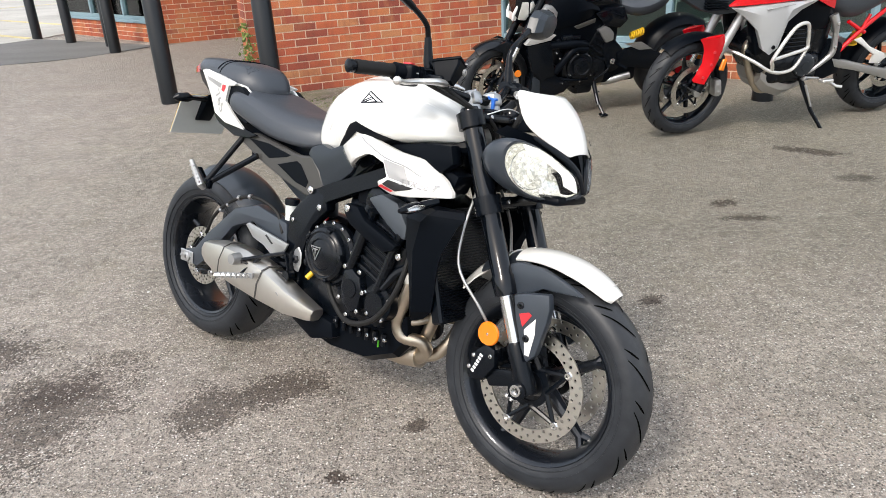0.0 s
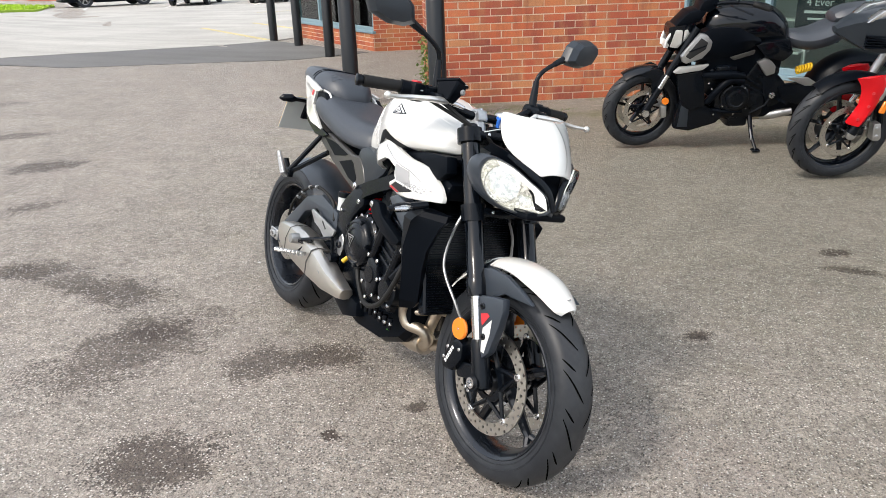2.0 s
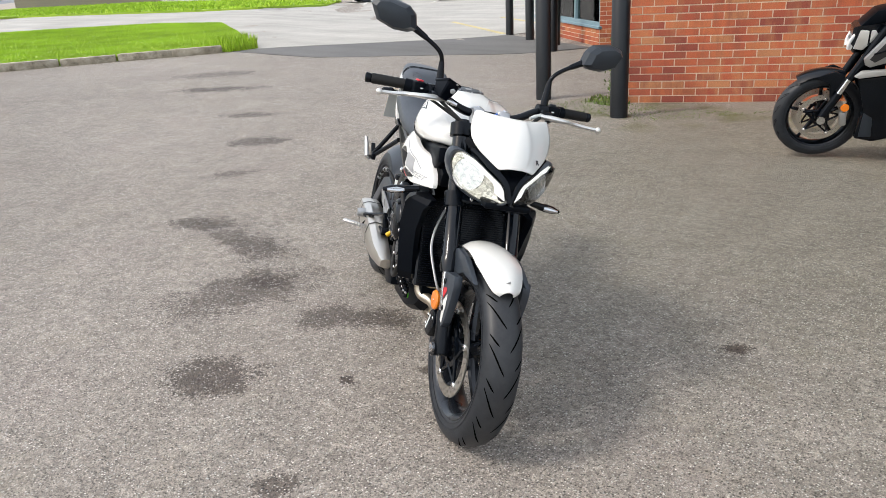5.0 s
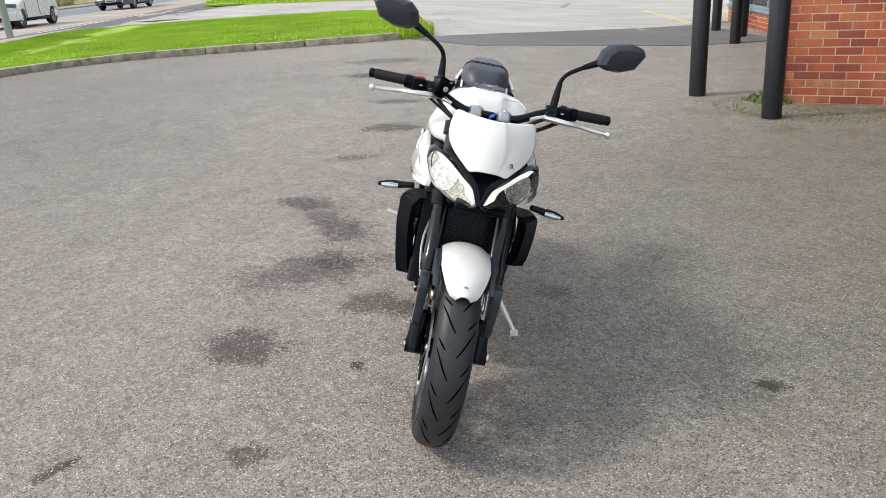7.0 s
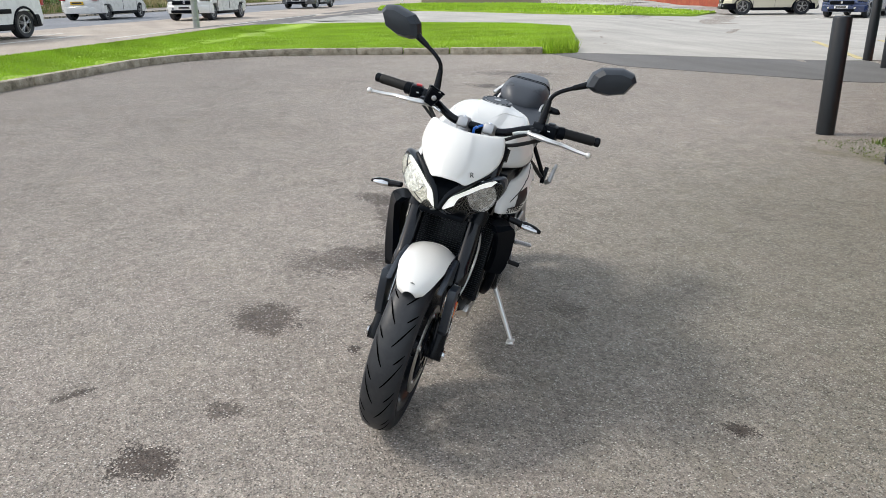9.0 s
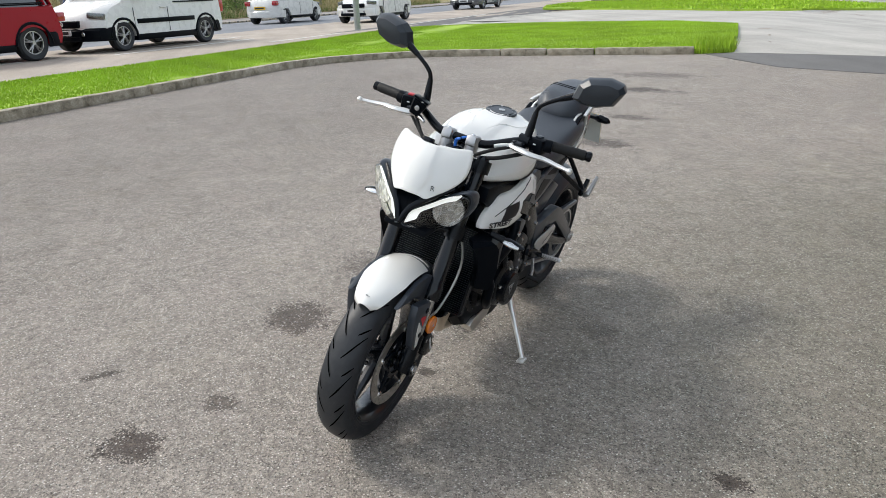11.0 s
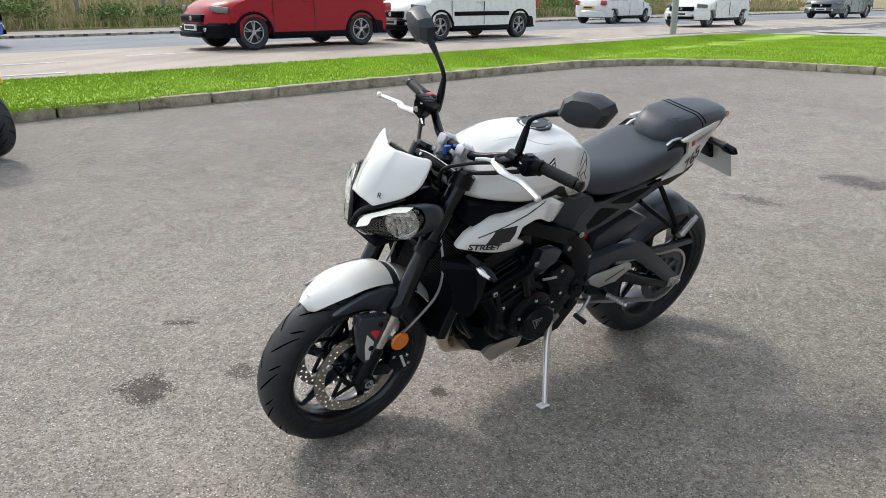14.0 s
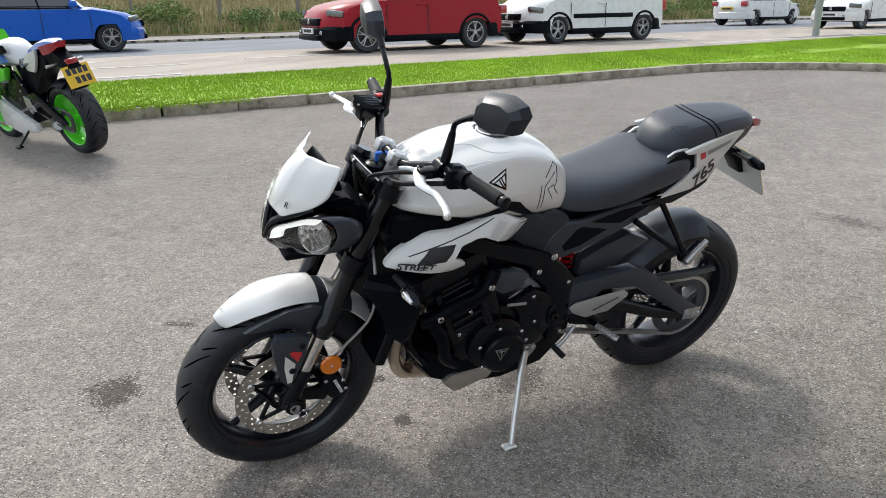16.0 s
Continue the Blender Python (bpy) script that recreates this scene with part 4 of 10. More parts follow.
# ---- the white motorcycle ----
BIKE = Matrix.Translation((-0.9168, 2.5792, 0.0151)) @ pose(0, 0, 0, 0, 0, -41.07) @ pose(0, 0, 0, -14.2, 0, 0)
bike = thing("motorcycle", "white naked motorcycle with black engine leaning on its side stand", "motorcycle", BIKE)
FY = 0.008  # the front end's middle
HEADP = Vector((1.13, FY, 0.98))
STEER = Matrix.Translation(HEADP) @ Matrix.Rotation(radians(2.2), 4, Vector((-0.385, 0, 0.923))) @ Matrix.Translation(-HEADP)


def fx(z):
    """The fork's line: its x at the height z."""
    return 1.47 - (z - 0.29) * 0.4167


def bp(name, bm, mat, label="", parent=None, front=False, **kw):
    if front:
        bm.transform(STEER)
    ob = part(name, bm, mat, parent or bike, label, **kw)
    if name.endswith(("bolts", "screws", "switches", "mark", "marks", "fittings", "ribs")):
        tagged(ob, kind="stuff")
    return ob


# wheels
fw = wheel(bike, STEER @ Matrix.Translation((1.462, FY, 0.288)), 0.304, 0.122, 0.222, RIMBLACK, 5, treads=14, spin=0.55)
tagged(fw, "black five-spoke front wheel with twin brake discs")
rw_ = wheel(bike, Matrix.Translation((0.0, 0.0, 0.310)), 0.321, 0.182, 0.222, RIMBLACK, 5, discs=(-0.085,), disc_r=0.11, treads=13, name="rear_wheel", spin=0.2)
tagged(rw_, "black five-spoke rear wheel with a wide tyre")

# fork legs
for s in (1, -1):
    Y = FY + s * 0.102
    leg = bp("fork_leg", tube([(fx(z), Y, z) for z in (0.515, 0.53, 0.56, 0.565, 0.70, 0.96, 0.975)], [0.029, 0.031, 0.031, 0.0275, 0.0275, 0.0275, 0.024], 20), BLACKGLOSS, "black upside-down fork leg", front=True)
    bp("fork_slider", tube([(fx(0.53), Y, 0.53), (fx(0.385), Y, 0.385)], 0.0205, 18), CHROME, "bright fork slider", parent=leg, front=True)
    bp("fork_foot", join(tube([(fx(z), Y, z) for z in (0.402, 0.394, 0.34, 0.30, 0.275)], [0.024, 0.027, 0.027, 0.030, 0.026], 16),
                         lathe([(Y - 0.03, 0.0), (Y - 0.03, 0.026), (Y + 0.03, 0.026), (Y + 0.03, 0.0)], 16, "y", (1.462, 0, 0.288))), BLACKSATIN, parent=leg, front=True)
    bp("axle_nut", join(lathe([(Y + s * 0.028, 0.016), (Y + s * 0.037, 0.016), (Y + s * 0.037, 0.010), (Y + s * 0.03, 0.009), (Y + s * 0.03, 0)], 14, "y", (1.462, 0, 0.288)),
                        bolt((1.432, Y + s * 0.02, 0.262), 0.006, 0.006 * s), bolt((1.447, Y + s * 0.02, 0.257), 0.006, 0.006 * s)), CHROME, parent=leg, front=True)
    # calliper behind the leg
    cal = bp("brake_calliper", join(slab([(1.292, 0.285), (1.315, 0.352), (1.345, 0.376), (1.374, 0.366), (1.380, 0.322), (1.345, 0.270), (1.30, 0.266)], FY + s * 0.045, FY + s * 0.118, 0.010),
                                    slab([(1.33, 0.30), (1.44, 0.325), (1.45, 0.285), (1.36, 0.258)], FY + s * 0.085, FY + s * 0.10, 0.004)), BLACKSATIN, "black radial brake calliper", front=True)
    bp("calliper_mark", join(*[box(-0.0050, 0.0050, FY + s * 0.1183, FY + s * 0.1195, -0.031 + 0.0105 * k, -0.024 + 0.0105 * k, m=Matrix.Translation((1.325, 0, 0.318)) @ Matrix.Rotation(radians(24), 4, "Y")) for k in range(6)]), WHITEINK, parent=cal, front=True)
    bp("calliper_bolts", join(*[bolt((x, FY + s * 0.114, z), 0.006, 0.006 * s) for x, z in ((1.300, 0.300), (1.310, 0.335), (1.362, 0.345))]), CHROME, parent=cal, front=True)
    bp("reflector", lathe([(FY + s * 0.112, 0.0), (FY + s * 0.112, 0.031), (FY + s * 0.118, 0.033), (FY + s * 0.123, 0.030), (FY + s * 0.124, 0.0)], 28, "y", (1.348, 0, 0.405)), AMBER, "round orange side reflector", front=True)
    bp("reflector_rivet", bolt((1.348, FY + s * 0.122, 0.405), 0.004, 0.004 * s), CHROME, front=True)
    # guard over the fork foot: black plate with white and red decals
    g = bp("fork_guard", slab([(1.412, 0.530), (1.44, 0.540), (1.511, 0.553), (1.519, 0.517), (1.516, 0.479), (1.497, 0.390), (1.474, 0.365), (1.453, 0.398), (1.426, 0.470)], FY + s * 0.100, FY + s * 0.128, 0.007), GRAPHITE, "dark grey fork guard", front=True)
    bp("white_decal", slab([(1.457, 0.450), (1.486, 0.485), (1.489, 0.442), (1.481, 0.385), (1.468, 0.386)], FY + s * 0.1285, FY + s * 0.1295), WHITE, parent=g, front=True, smooth=False)
    bp("red_decal", slab([(1.437, 0.486), (1.463, 0.496), (1.474, 0.491), (1.451, 0.455)], FY + s * 0.1285, FY + s * 0.1295), REDSTICK, parent=g, front=True, smooth=False)
    bp("guard_bolts", join(bolt((1.438, FY + s * 0.128, 0.508), 0.010, 0.004 * s), bolt((1.466, FY + s * 0.128, 0.428), 0.010, 0.005 * s)), BLACKGLOSS, parent=g, front=True)
    # brake hose
    bp("brake_hose", tube([(1.215, FY + s * 0.06, 0.76), (1.225, FY + s * (0.115 if s < 0 else 0.12), 0.66), (1.240, FY + s * (0.135 if s < 0 else 0.13), 0.56), (1.310, FY + s * 0.122, 0.47), (1.338, FY + s * 0.10, 0.415)], 0.0045, 8, 8), ALLOY, "braided brake hose", front=True)

# yokes
for z, h in ((0.735, 0.030), (0.945, 0.026)):
    x = fx(z)
    rots = Matrix.Translation((x, FY, z)) @ Matrix.Rotation(radians(-22.6), 4, "Y")
    b = join(box(-0.045, 0.035, -0.105, 0.105, -h / 2, h / 2, 0.008, 2), lathe([(-h * 0.8, 0.037), (h * 0.8, 0.037)], 24, "z", (0, 0.102, 0)), lathe([(-h * 0.8, 0.037), (h * 0.8, 0.037)], 24, "z", (0, -0.102, 0)))
    b.transform(rots)
    yk = bp("fork_yoke", b, BLACKSATIN, "black fork yoke", front=True)
    bb = join(*[bolt((0.036, s * yy, 0), 0.006, 0.005, "x") for s in (1, -1) for yy in (0.06,)])
    bb.transform(rots)
    bp("yoke_bolts", bb, CHROME, parent=yk, front=True)
bp("steering_stem", tube([(1.10, FY, 0.97), (1.22, FY, 0.70)], 0.034, 16), BLACKSATIN, front=True)

# front mudguard: white crown, black skirts, white tail
def guard(a0, a1, r0, r1, half, drop, thick=0.004, n=14, taper=(1.0, 1.0), cx=1.451, cz=0.296):
    """An arched strip over the wheel, between two angles."""
    secs = []
    for i in range(n + 1):
        t = i / n
        a = radians(a0 + (a1 - a0) * t)
        r = r0 + (r1 - r0) * t
        hw = half * (taper[0] + (taper[1] - taper[0]) * min(1.0, t / 0.45) ** 0.45)
        row = []
        for k in range(9):
            u = -1 + k / 4
            row.append((u * hw, r - drop * abs(u) ** 2.4))
        inner = [(y * 0.97, rr - thick) for y, rr in reversed(row)]
        secs.append([Vector((cx + math.cos(a) * rr, FY + y, cz + math.sin(a) * rr)) for y, rr in row + inner])
    return loft(secs)


mg = bp("front_mudguard", guard(54.5, 104, 0.336, 0.346, 0.076, 0.024, taper=(0.30, 1.0), n=22), WHITE, "white front mudguard", front=True)
bp("mudguard_tail", guard(110, 140, 0.344, 0.334, 0.074, 0.03), WHITE, parent=mg, front=True)
bp("mudguard_mark", slab([(1.612, 0.0), (1.63, 0.0), (1.621, 0.016)], 0, 0.001, m=Matrix.Translation((0.0, FY, 0.585)) @ Matrix.Translation((1.62, 0, 0)) @ Matrix.Rotation(radians(90), 4, "Z") @ Matrix.Rotation(radians(40), 4, "X") @ Matrix.Translation((-1.62, 0, 0))), SILVERPANEL, parent=mg, front=True, smooth=False)
for s in (1, -1):
    bp("mudguard_skirt", slab([(1.345, 0.586), (1.397, 0.608), (1.468, 0.606), (1.53, 0.586), (1.588, 0.560), (1.50, 0.554), (1.475, 0.555), (1.421, 0.522), (1.381, 0.519), (1.345, 0.560)], FY + s * 0.076, FY + s * 0.094, 0.005), GRAPHITE, "dark grey mudguard skirt", parent=mg, front=True)
bp("mudguard_inner", guard(96, 124, 0.338, 0.342, 0.080, 0.03), DARKGREY, parent=mg, front=True)

# headlamps
LAMP_RING = [(1.493, 0.013, 0.797), (1.485, 0.027, 0.836), (1.460, 0.070, 0.868), (1.428, 0.114, 0.898), (1.396, 0.150, 0.911), (1.371, 0.165, 0.896),
             (1.362, 0.164, 0.858), (1.376, 0.142, 0.815), (1.408, 0.098, 0.784), (1.456, 0.046, 0.779)]
LY = FY - 0.003  # the lamps' middle
LC = Vector((1.415, 0.098, 0.848))
LN = Vector((0.80, 0.55, 0.12)).normalized()


def lamp_ring(k, push, s):
    return [Vector((p.x, LY + s * p.y, p.z)) for p in ((LC + (Vector(q) - LC) * k + LN * push) for q in curve_points(LAMP_RING, 3, True))]


def shell_ring(k, back, s):
    """The shell behind the lens, drawn straight back and closing in."""
    return [Vector((p.x - back, LY + s * max(p.y, 0.004), p.z)) for p in ((LC + (Vector(q) - LC) * k) for q in curve_points(LAMP_RING, 3, True))]


for s in (1, -1):
    side = "right" if s < 0 else "left"
    hl = bp("headlamp", loft([shell_ring(0.55, 0.110, s), shell_ring(0.86, 0.085, s), shell_ring(1.03, 0.062, s), shell_ring(1.11, 0.042, s), shell_ring(1.12, 0.022, s), shell_ring(1.075, 0.006, s), lamp_ring(1.03, -0.004, s), lamp_ring(1.0, -0.008, s), lamp_ring(0.985, -0.03, s)], caps=False), GRAPHITE, "dark grey headlamp shell with clear lens", front=True)
    # the burning lamp's surround emits a glow of its own, as its cup does
    bp("lamp_bowl", loft([lamp_ring(0.985, -0.014, s), lamp_ring(0.86, -0.030, s), lamp_ring(0.74, -0.036, s), lamp_ring(0.40, -0.046, s), lamp_ring(0.02, -0.048, s)], caps=False), GLOWREFLECTOR if s < 0 else BLACKGLOSS, "lamp surround that emits the lamp's glow itself" if s < 0 else "dark lamp surround", parent=hl, front=True)
    br = LN.to_track_quat("Z", "Y").to_matrix().to_4x4()
    cup = lathe([(-0.004, 0.0445), (-0.006, 0.0425), (-0.016, 0.037), (-0.025, 0.027), (-0.030, 0.014), (-0.031, 0.0)], 28, "z")
    cup.transform(Matrix.Translation(LC + Vector((-0.012, 0.018, 0.0))) @ br @ Matrix.Diagonal((1.10, 1.10, 1, 1)))
    bmesh.ops.transform(cup, matrix=Matrix.Translation((0, LY, 0)) @ Matrix.Diagonal((1, s, 1, 1)), verts=cup.verts)
    bp("lamp_cup", cup, GLOWREFLECTOR if s < 0 else FACETS, "reflector cup that emits the lamp's glow itself" if s < 0 else "bright reflector", parent=hl, front=True)
    rimr = lathe([(-0.004, 0.0440), (-0.001, 0.0455), (-0.004, 0.0470), (-0.007, 0.0455)], 36, "z", closed=True)
    rimr.transform(Matrix.Translation(LC + Vector((-0.012, 0.018, 0.0))) @ br @ Matrix.Diagonal((1.10, 1.10, 1, 1)))
    bmesh.ops.transform(rimr, matrix=Matrix.Translation((0, LY, 0)) @ Matrix.Diagonal((1, s, 1, 1)), verts=rimr.verts)
    bp("cup_rim", rimr, CHROME, "chrome ring", parent=hl, front=True)
    lens = bp("lens", loft([lamp_ring(1.0, -0.010, s), lamp_ring(0.985, 0.004, s), lamp_ring(0.93, 0.016, s), lamp_ring(0.8, 0.022, s), lamp_ring(0.45, 0.027, s), lamp_ring(0.01, 0.029, s)], caps=False), LENS, "clear lens", parent=hl, front=True)
    lens.visible_shadow = False
    # light bar along the upper edge
    up = [Vector(p) for p in curve_points([LAMP_RING[i] for i in (0, 1, 2, 3, 4)], 5)]
    lo = [LC + (p - LC) * 0.66 for p in up]
    strip = loft([[Vector((q.x, LY + s * q.y, q.z)) for q in (LC + (a - LC) * 0.95 + LN * 0.002, LC + (b - LC) * 1.0 + LN * 0.004, LC + (b - LC) * 1.0 - LN * 0.010, LC + (a - LC) * 0.95 - LN * 0.012)] for a, b in zip(up, lo)])
    bp("running_light", strip, DRL, "lit running light bar", parent=hl, front=True)
    c0 = LC + Vector((-0.012, 0.018, 0.0)) - LN * 0.027
    rot = LN.to_track_quat("Z", "Y").to_matrix().to_4x4()
    proj = join(*[lathe([(0.0, 0.008), (0.012, 0.0105), (0.015, 0.009), (0.016, 0.0)], 16, "z", (px_, py_, 0)) for px_, py_ in ((0.0, 0.013), (0.012, -0.008), (-0.012, -0.008))])
    proj.transform(Matrix.Translation(c0) @ rot)
    bmesh.ops.transform(proj, matrix=Matrix.Translation((0, LY, 0)) @ Matrix.Diagonal((1, s, 1, 1)), verts=proj.verts)
    bp("lamp_unit", proj, LAMP if s < 0 else REFLECTOR, "lit lamp unit" if s < 0 else "unlit lamp unit", parent=hl, front=True)

# nose between the lamps, under the screen
for s in (1, -1):
    nose = loft([[Vector((x, LY + s * y, z)) for x, y, z in row] for row in (
        [(1.490, 0.0, 0.800), (1.486, 0.010, 0.802), (1.45, 0.016, 0.78), (1.45, 0.0, 0.78)],
        [(1.466, 0.0, 0.842), (1.470, 0.028, 0.852), (1.43, 0.03, 0.83), (1.43, 0.0, 0.82)],
        [(1.438, 0.0, 0.876), (1.436, 0.060, 0.893), (1.39, 0.062, 0.872), (1.40, 0.0, 0.85)],
        [(1.408, 0.0, 0.902), (1.390, 0.098, 0.928), (1.34, 0.10, 0.91), (1.37, 0.0, 0.87)],
        [(1.37, 0.0, 0.915), (1.318, 0.113, 0.946), (1.28, 0.11, 0.925), (1.32, 0.0, 0.89)])])
    bp("nose_panel", nose, PLASTIC, "black plastic nose panel", front=True)
    # brow: a raised black bar over the lamp, meeting its twin in a V
    bp("lamp_brow", tube([Vector((x, LY + s * y, z)) for x, y, z in ((1.500, 0.002, 0.800), (1.484, 0.024, 0.852), (1.452, 0.070, 0.891), (1.405, 0.122, 0.926))], [0.008, 0.010, 0.010, 0.005], 10, 5, flat=0.7), BLACKSATIN, "black brow over the headlamp", front=True)
bp("chin", box(1.36, 1.47, FY - 0.07, FY + 0.085, 0.762, 0.785, 0.01, 2), PLASTIC, front=True)
bp("lamp_bracket", join(box(1.24, 1.34, FY - 0.075, FY + 0.08, 0.80, 0.90, 0.02, 2), box(1.28, 1.34, FY - 0.09, FY + 0.10, 0.895, 0.915, 0.006, 1)), PLASTIC, front=True)

# fly screen
SY = FY + 0.004
rows = [(1.484, 0.896, 0.056, 0.012, 0), (1.481, 0.908, 0.070, 0.022, 0), (1.473, 0.934, 0.110, 0.054, 0), (1.459, 0.962, 0.132, 0.074, 0.002), (1.442, 0.989, 0.134, 0.074, 0.006), (1.420, 1.013, 0.129, 0.066, 0.012), (1.393, 1.033, 0.121, 0.054, 0.016)]
secs = []
for k, (x, z, hw, back, lift) in enumerate(rows):
    cr = 0.40 - 0.03 * k  # the two creases close in towards the top
    step = 0.0065 * min(1.0, k / 3)
    sec = []
    for u in (-1, -0.78, -0.6, -cr - 0.07, -cr, -0.18, 0, 0.18, cr, cr + 0.07, 0.6, 0.78, 1):
        a = abs(u)
        sec.append(Vector((x - back * a ** 1.7 - (step if a > cr + 0.01 else 0), SY + u * hw, z - 0.010 * a ** 3 + lift * a ** 4)))
    secs.append(sec)
scr = bp("fly_screen", loft(secs, caps=False, closed=False), WHITE, "white fly screen", front=True, subsurf=2)
sol = scr.modifiers.new("thick", "SOLIDIFY")
sol.thickness = 0.005
writing("screen_mark", "R", 0.022, INK, STEER @ Matrix.Translation((1.460, SY + 0.066, 0.923)) @ Matrix.Rotation(radians(118), 4, "Z") @ Matrix.Rotation(radians(62), 4, "X"), scr, 0.001)
bp("screen_bracket", slab([(1.30, 0.93), (1.40, 0.94), (1.37, 0.97), (1.32, 0.98)], SY - 0.05, SY + 0.05, 0.01), PLASTIC, front=True)

# clocks
ds = box(-0.007, 0.007, -0.058, 0.058, -0.024, 0.024, 0.005, 2, Matrix.Translation((1.362, SY, 1.000)) @ Matrix.Rotation(radians(-38), 4, "Y"))
dash = bp("instrument_panel", ds, PLASTIC, "black instrument panel", front=True)
bp("dash_face", box(-0.0085, -0.0072, -0.052, 0.052, -0.019, 0.019, m=Matrix.Translation((1.362, SY, 1.000)) @ Matrix.Rotation(radians(-38), 4, "Y")), BLACKGLOSS, parent=dash, front=True)

# handlebar, risers, grips, levers, mirrors
bar_pts = [(1.047, 0.382, 1.043), (1.075, 0.27, 1.046), (1.105, 0.19, 1.042), (1.140, 0.10, 1.006), (1.150, 0.05, 1.0), (1.150, 0.0, 1.0)]
bar_all = [Vector((x, FY + y, z)) for x, y, z in bar_pts] + [Vector((x, FY - y, z)) for x, y, z in reversed(bar_pts[:-1])]
hb = bp("handlebar", tube(bar_all, [0.011, 0.011, 0.012, 0.014, 0.014, 0.014, 0.014, 0.014, 0.012, 0.011, 0.011], 14, 5), BLACKSATIN, "black tapered handlebar", front=True)
for s in (1, -1):
    rs = Matrix.Translation((1.156, FY + s * 0.046, 0.982)) @ Matrix.Rotation(radians(-22), 4, "Y")
    bp("riser", join(lathe([(-0.05, 0.024), (0.0, 0.022), (0.012, 0.026), (0.034, 0.026), (0.040, 0.020), (0.040, 0)], 20, "z"), box(-0.028, 0.028, -0.019, 0.019, 0.0, 0.036, 0.008, 2)), ALLOY, "cast alloy handlebar riser", parent=hb).matrix_basis = rs
    bp("riser_bolts", join(bolt((0.017, 0, 0.036), 0.007, 0.006, "z"), bolt((-0.017, 0, 0.036), 0.007, 0.006, "z")), CHROME, parent=hb).matrix_basis = rs
    e0, e1 = Vector((1.043, FY + s * 0.394, 1.043)), Vector((1.070, FY + s * 0.275, 1.046))
    d = e1 - e0
    rr = []
    pp = []
    for k in range(14):
        t = k / 13
        pp.append(e0 + d * t)
        rr.append(0.0165 + (0.0012 if k % 2 else 0) + (0.003 if t > 0.95 else 0))
    bp("grip", tube(pp, rr, 18), RUBBER, "black ribbed rubber grip", parent=hb, front=True)
    bp("bar_end", tube([e0 - d.normalized() * 0.022, e0 - d.normalized() * 0.019, e0 - d.normalized() * 0.008, e0], [0.010, 0.0165, 0.0165, 0.013], 16), BLACKSATIN, parent=hb, front=True)
    # switch box
    sw = box(-0.026, 0.026, -0.024, 0.024, -0.028, 0.026, 0.01, 2, Matrix.Translation((1.085, FY + s * 0.247, 1.040)) @ Matrix.Rotation(radians(-12 * s), 4, "Z"))
    swp = bp("switch_box", sw, PLASTIC, "black switch box", parent=hb, front=True)
    bp("switches", join(*[box(-0.006, 0.006, -0.004, 0.004, -0.003, 0.003, 0.001, 1, Matrix.Translation((1.058, FY + s * y, z))) for y, z in ((0.252, 1.05), (0.24, 1.035), (0.255, 1.022))]), REDSTICK if s < 0 else DARKGREY, parent=hb, front=True)
    # clamp and lever
    cl = join(lathe([(-0.018, 0.022), (0.018, 0.022)], 16, "y", (1.10, FY + s * 0.200, 1.043)), box(1.10, 1.165, FY + s * 0.200 - 0.016, FY + s * 0.200 + 0.016, 1.022, 1.048, 0.006, 2))
    bp("lever_clamp", cl, BLACKSATIN, parent=hb, front=True)
    bp("lever", tube([(1.150, FY + s * 0.175, 1.030), (1.166, FY + s * 0.212, 1.030), (1.178, FY + s * 0.245, 1.030), (1.172, FY + s * 0.272, 1.028), (1.160, FY + s * 0.298, 1.025), (1.163, FY + s * 0.345, 1.020), (1.175, FY + s * 0.385, 1.020)], [0.016, 0.016, 0.014, 0.0125, 0.0115, 0.0105, 0.0085], 12, 5, flat=0.62), SATINALLOY, "polished alloy lever", parent=hb, front=True)
    bs = bmesh.new()
    bmesh.ops.create_uvsphere(bs, u_segments=14, v_segments=10, radius=0.0105, matrix=Matrix.Translation((1.178, FY + s * 0.389, 1.020)))
    bp("lever_ball", bs, SATINALLOY, parent=hb, front=True)
    bp("lever_pivot", join(bolt((1.152, FY + s * 0.186, 1.043), 0.010, 0.006, "z", 14), bolt((1.152, FY + s * 0.186, 1.048), 0.005, 0.004, "z", 6)), BLACKSATIN if s > 0 else ALLOY, parent=hb, front=True)
    bp("cable_adjuster", tube([(1.160, FY + s * 0.172, 1.030), (1.172, FY + s * 0.150, 1.026), (1.182, FY + s * 0.130, 1.020)], [0.008, 0.0075, 0.005], 12), CHROME if s < 0 else PLATEWHITE, parent=hb, front=True)
    bp("switch_collar", tube([(1.0905, FY + s * 0.215, 1.043), (1.082, FY + s * 0.262, 1.044), (1.075, FY + s * 0.288, 1.045)], [0.019, 0.0215, 0.0225], 18), PLASTIC, parent=hb, front=True)
    bp("mode_button", box(-0.012, 0.012, -0.010, 0.010, -0.003, 0.004, 0.002, 2, Matrix.Translation((1.084, FY + s * 0.243, 1.067)) @ Matrix.Rotation(radians(-12 * s), 4, "Z")), DARKGREY if s > 0 else REDSTICK, parent=hb, front=True)
    bp("switch_marks", join(*[box(-0.0008, 0.0008, -0.005, 0.005, -0.0018, 0.0018, m=Matrix.Translation((1.1112, FY + s * (0.238 + 0.013 * k), 1.046)) @ Matrix.Rotation(radians(-12 * s), 4, "Z")) for k in (0, 1)]), WHITEINK, parent=hb, front=True, smooth=False)
    # mirror
    off = 0.0 if s > 0 else -0.028
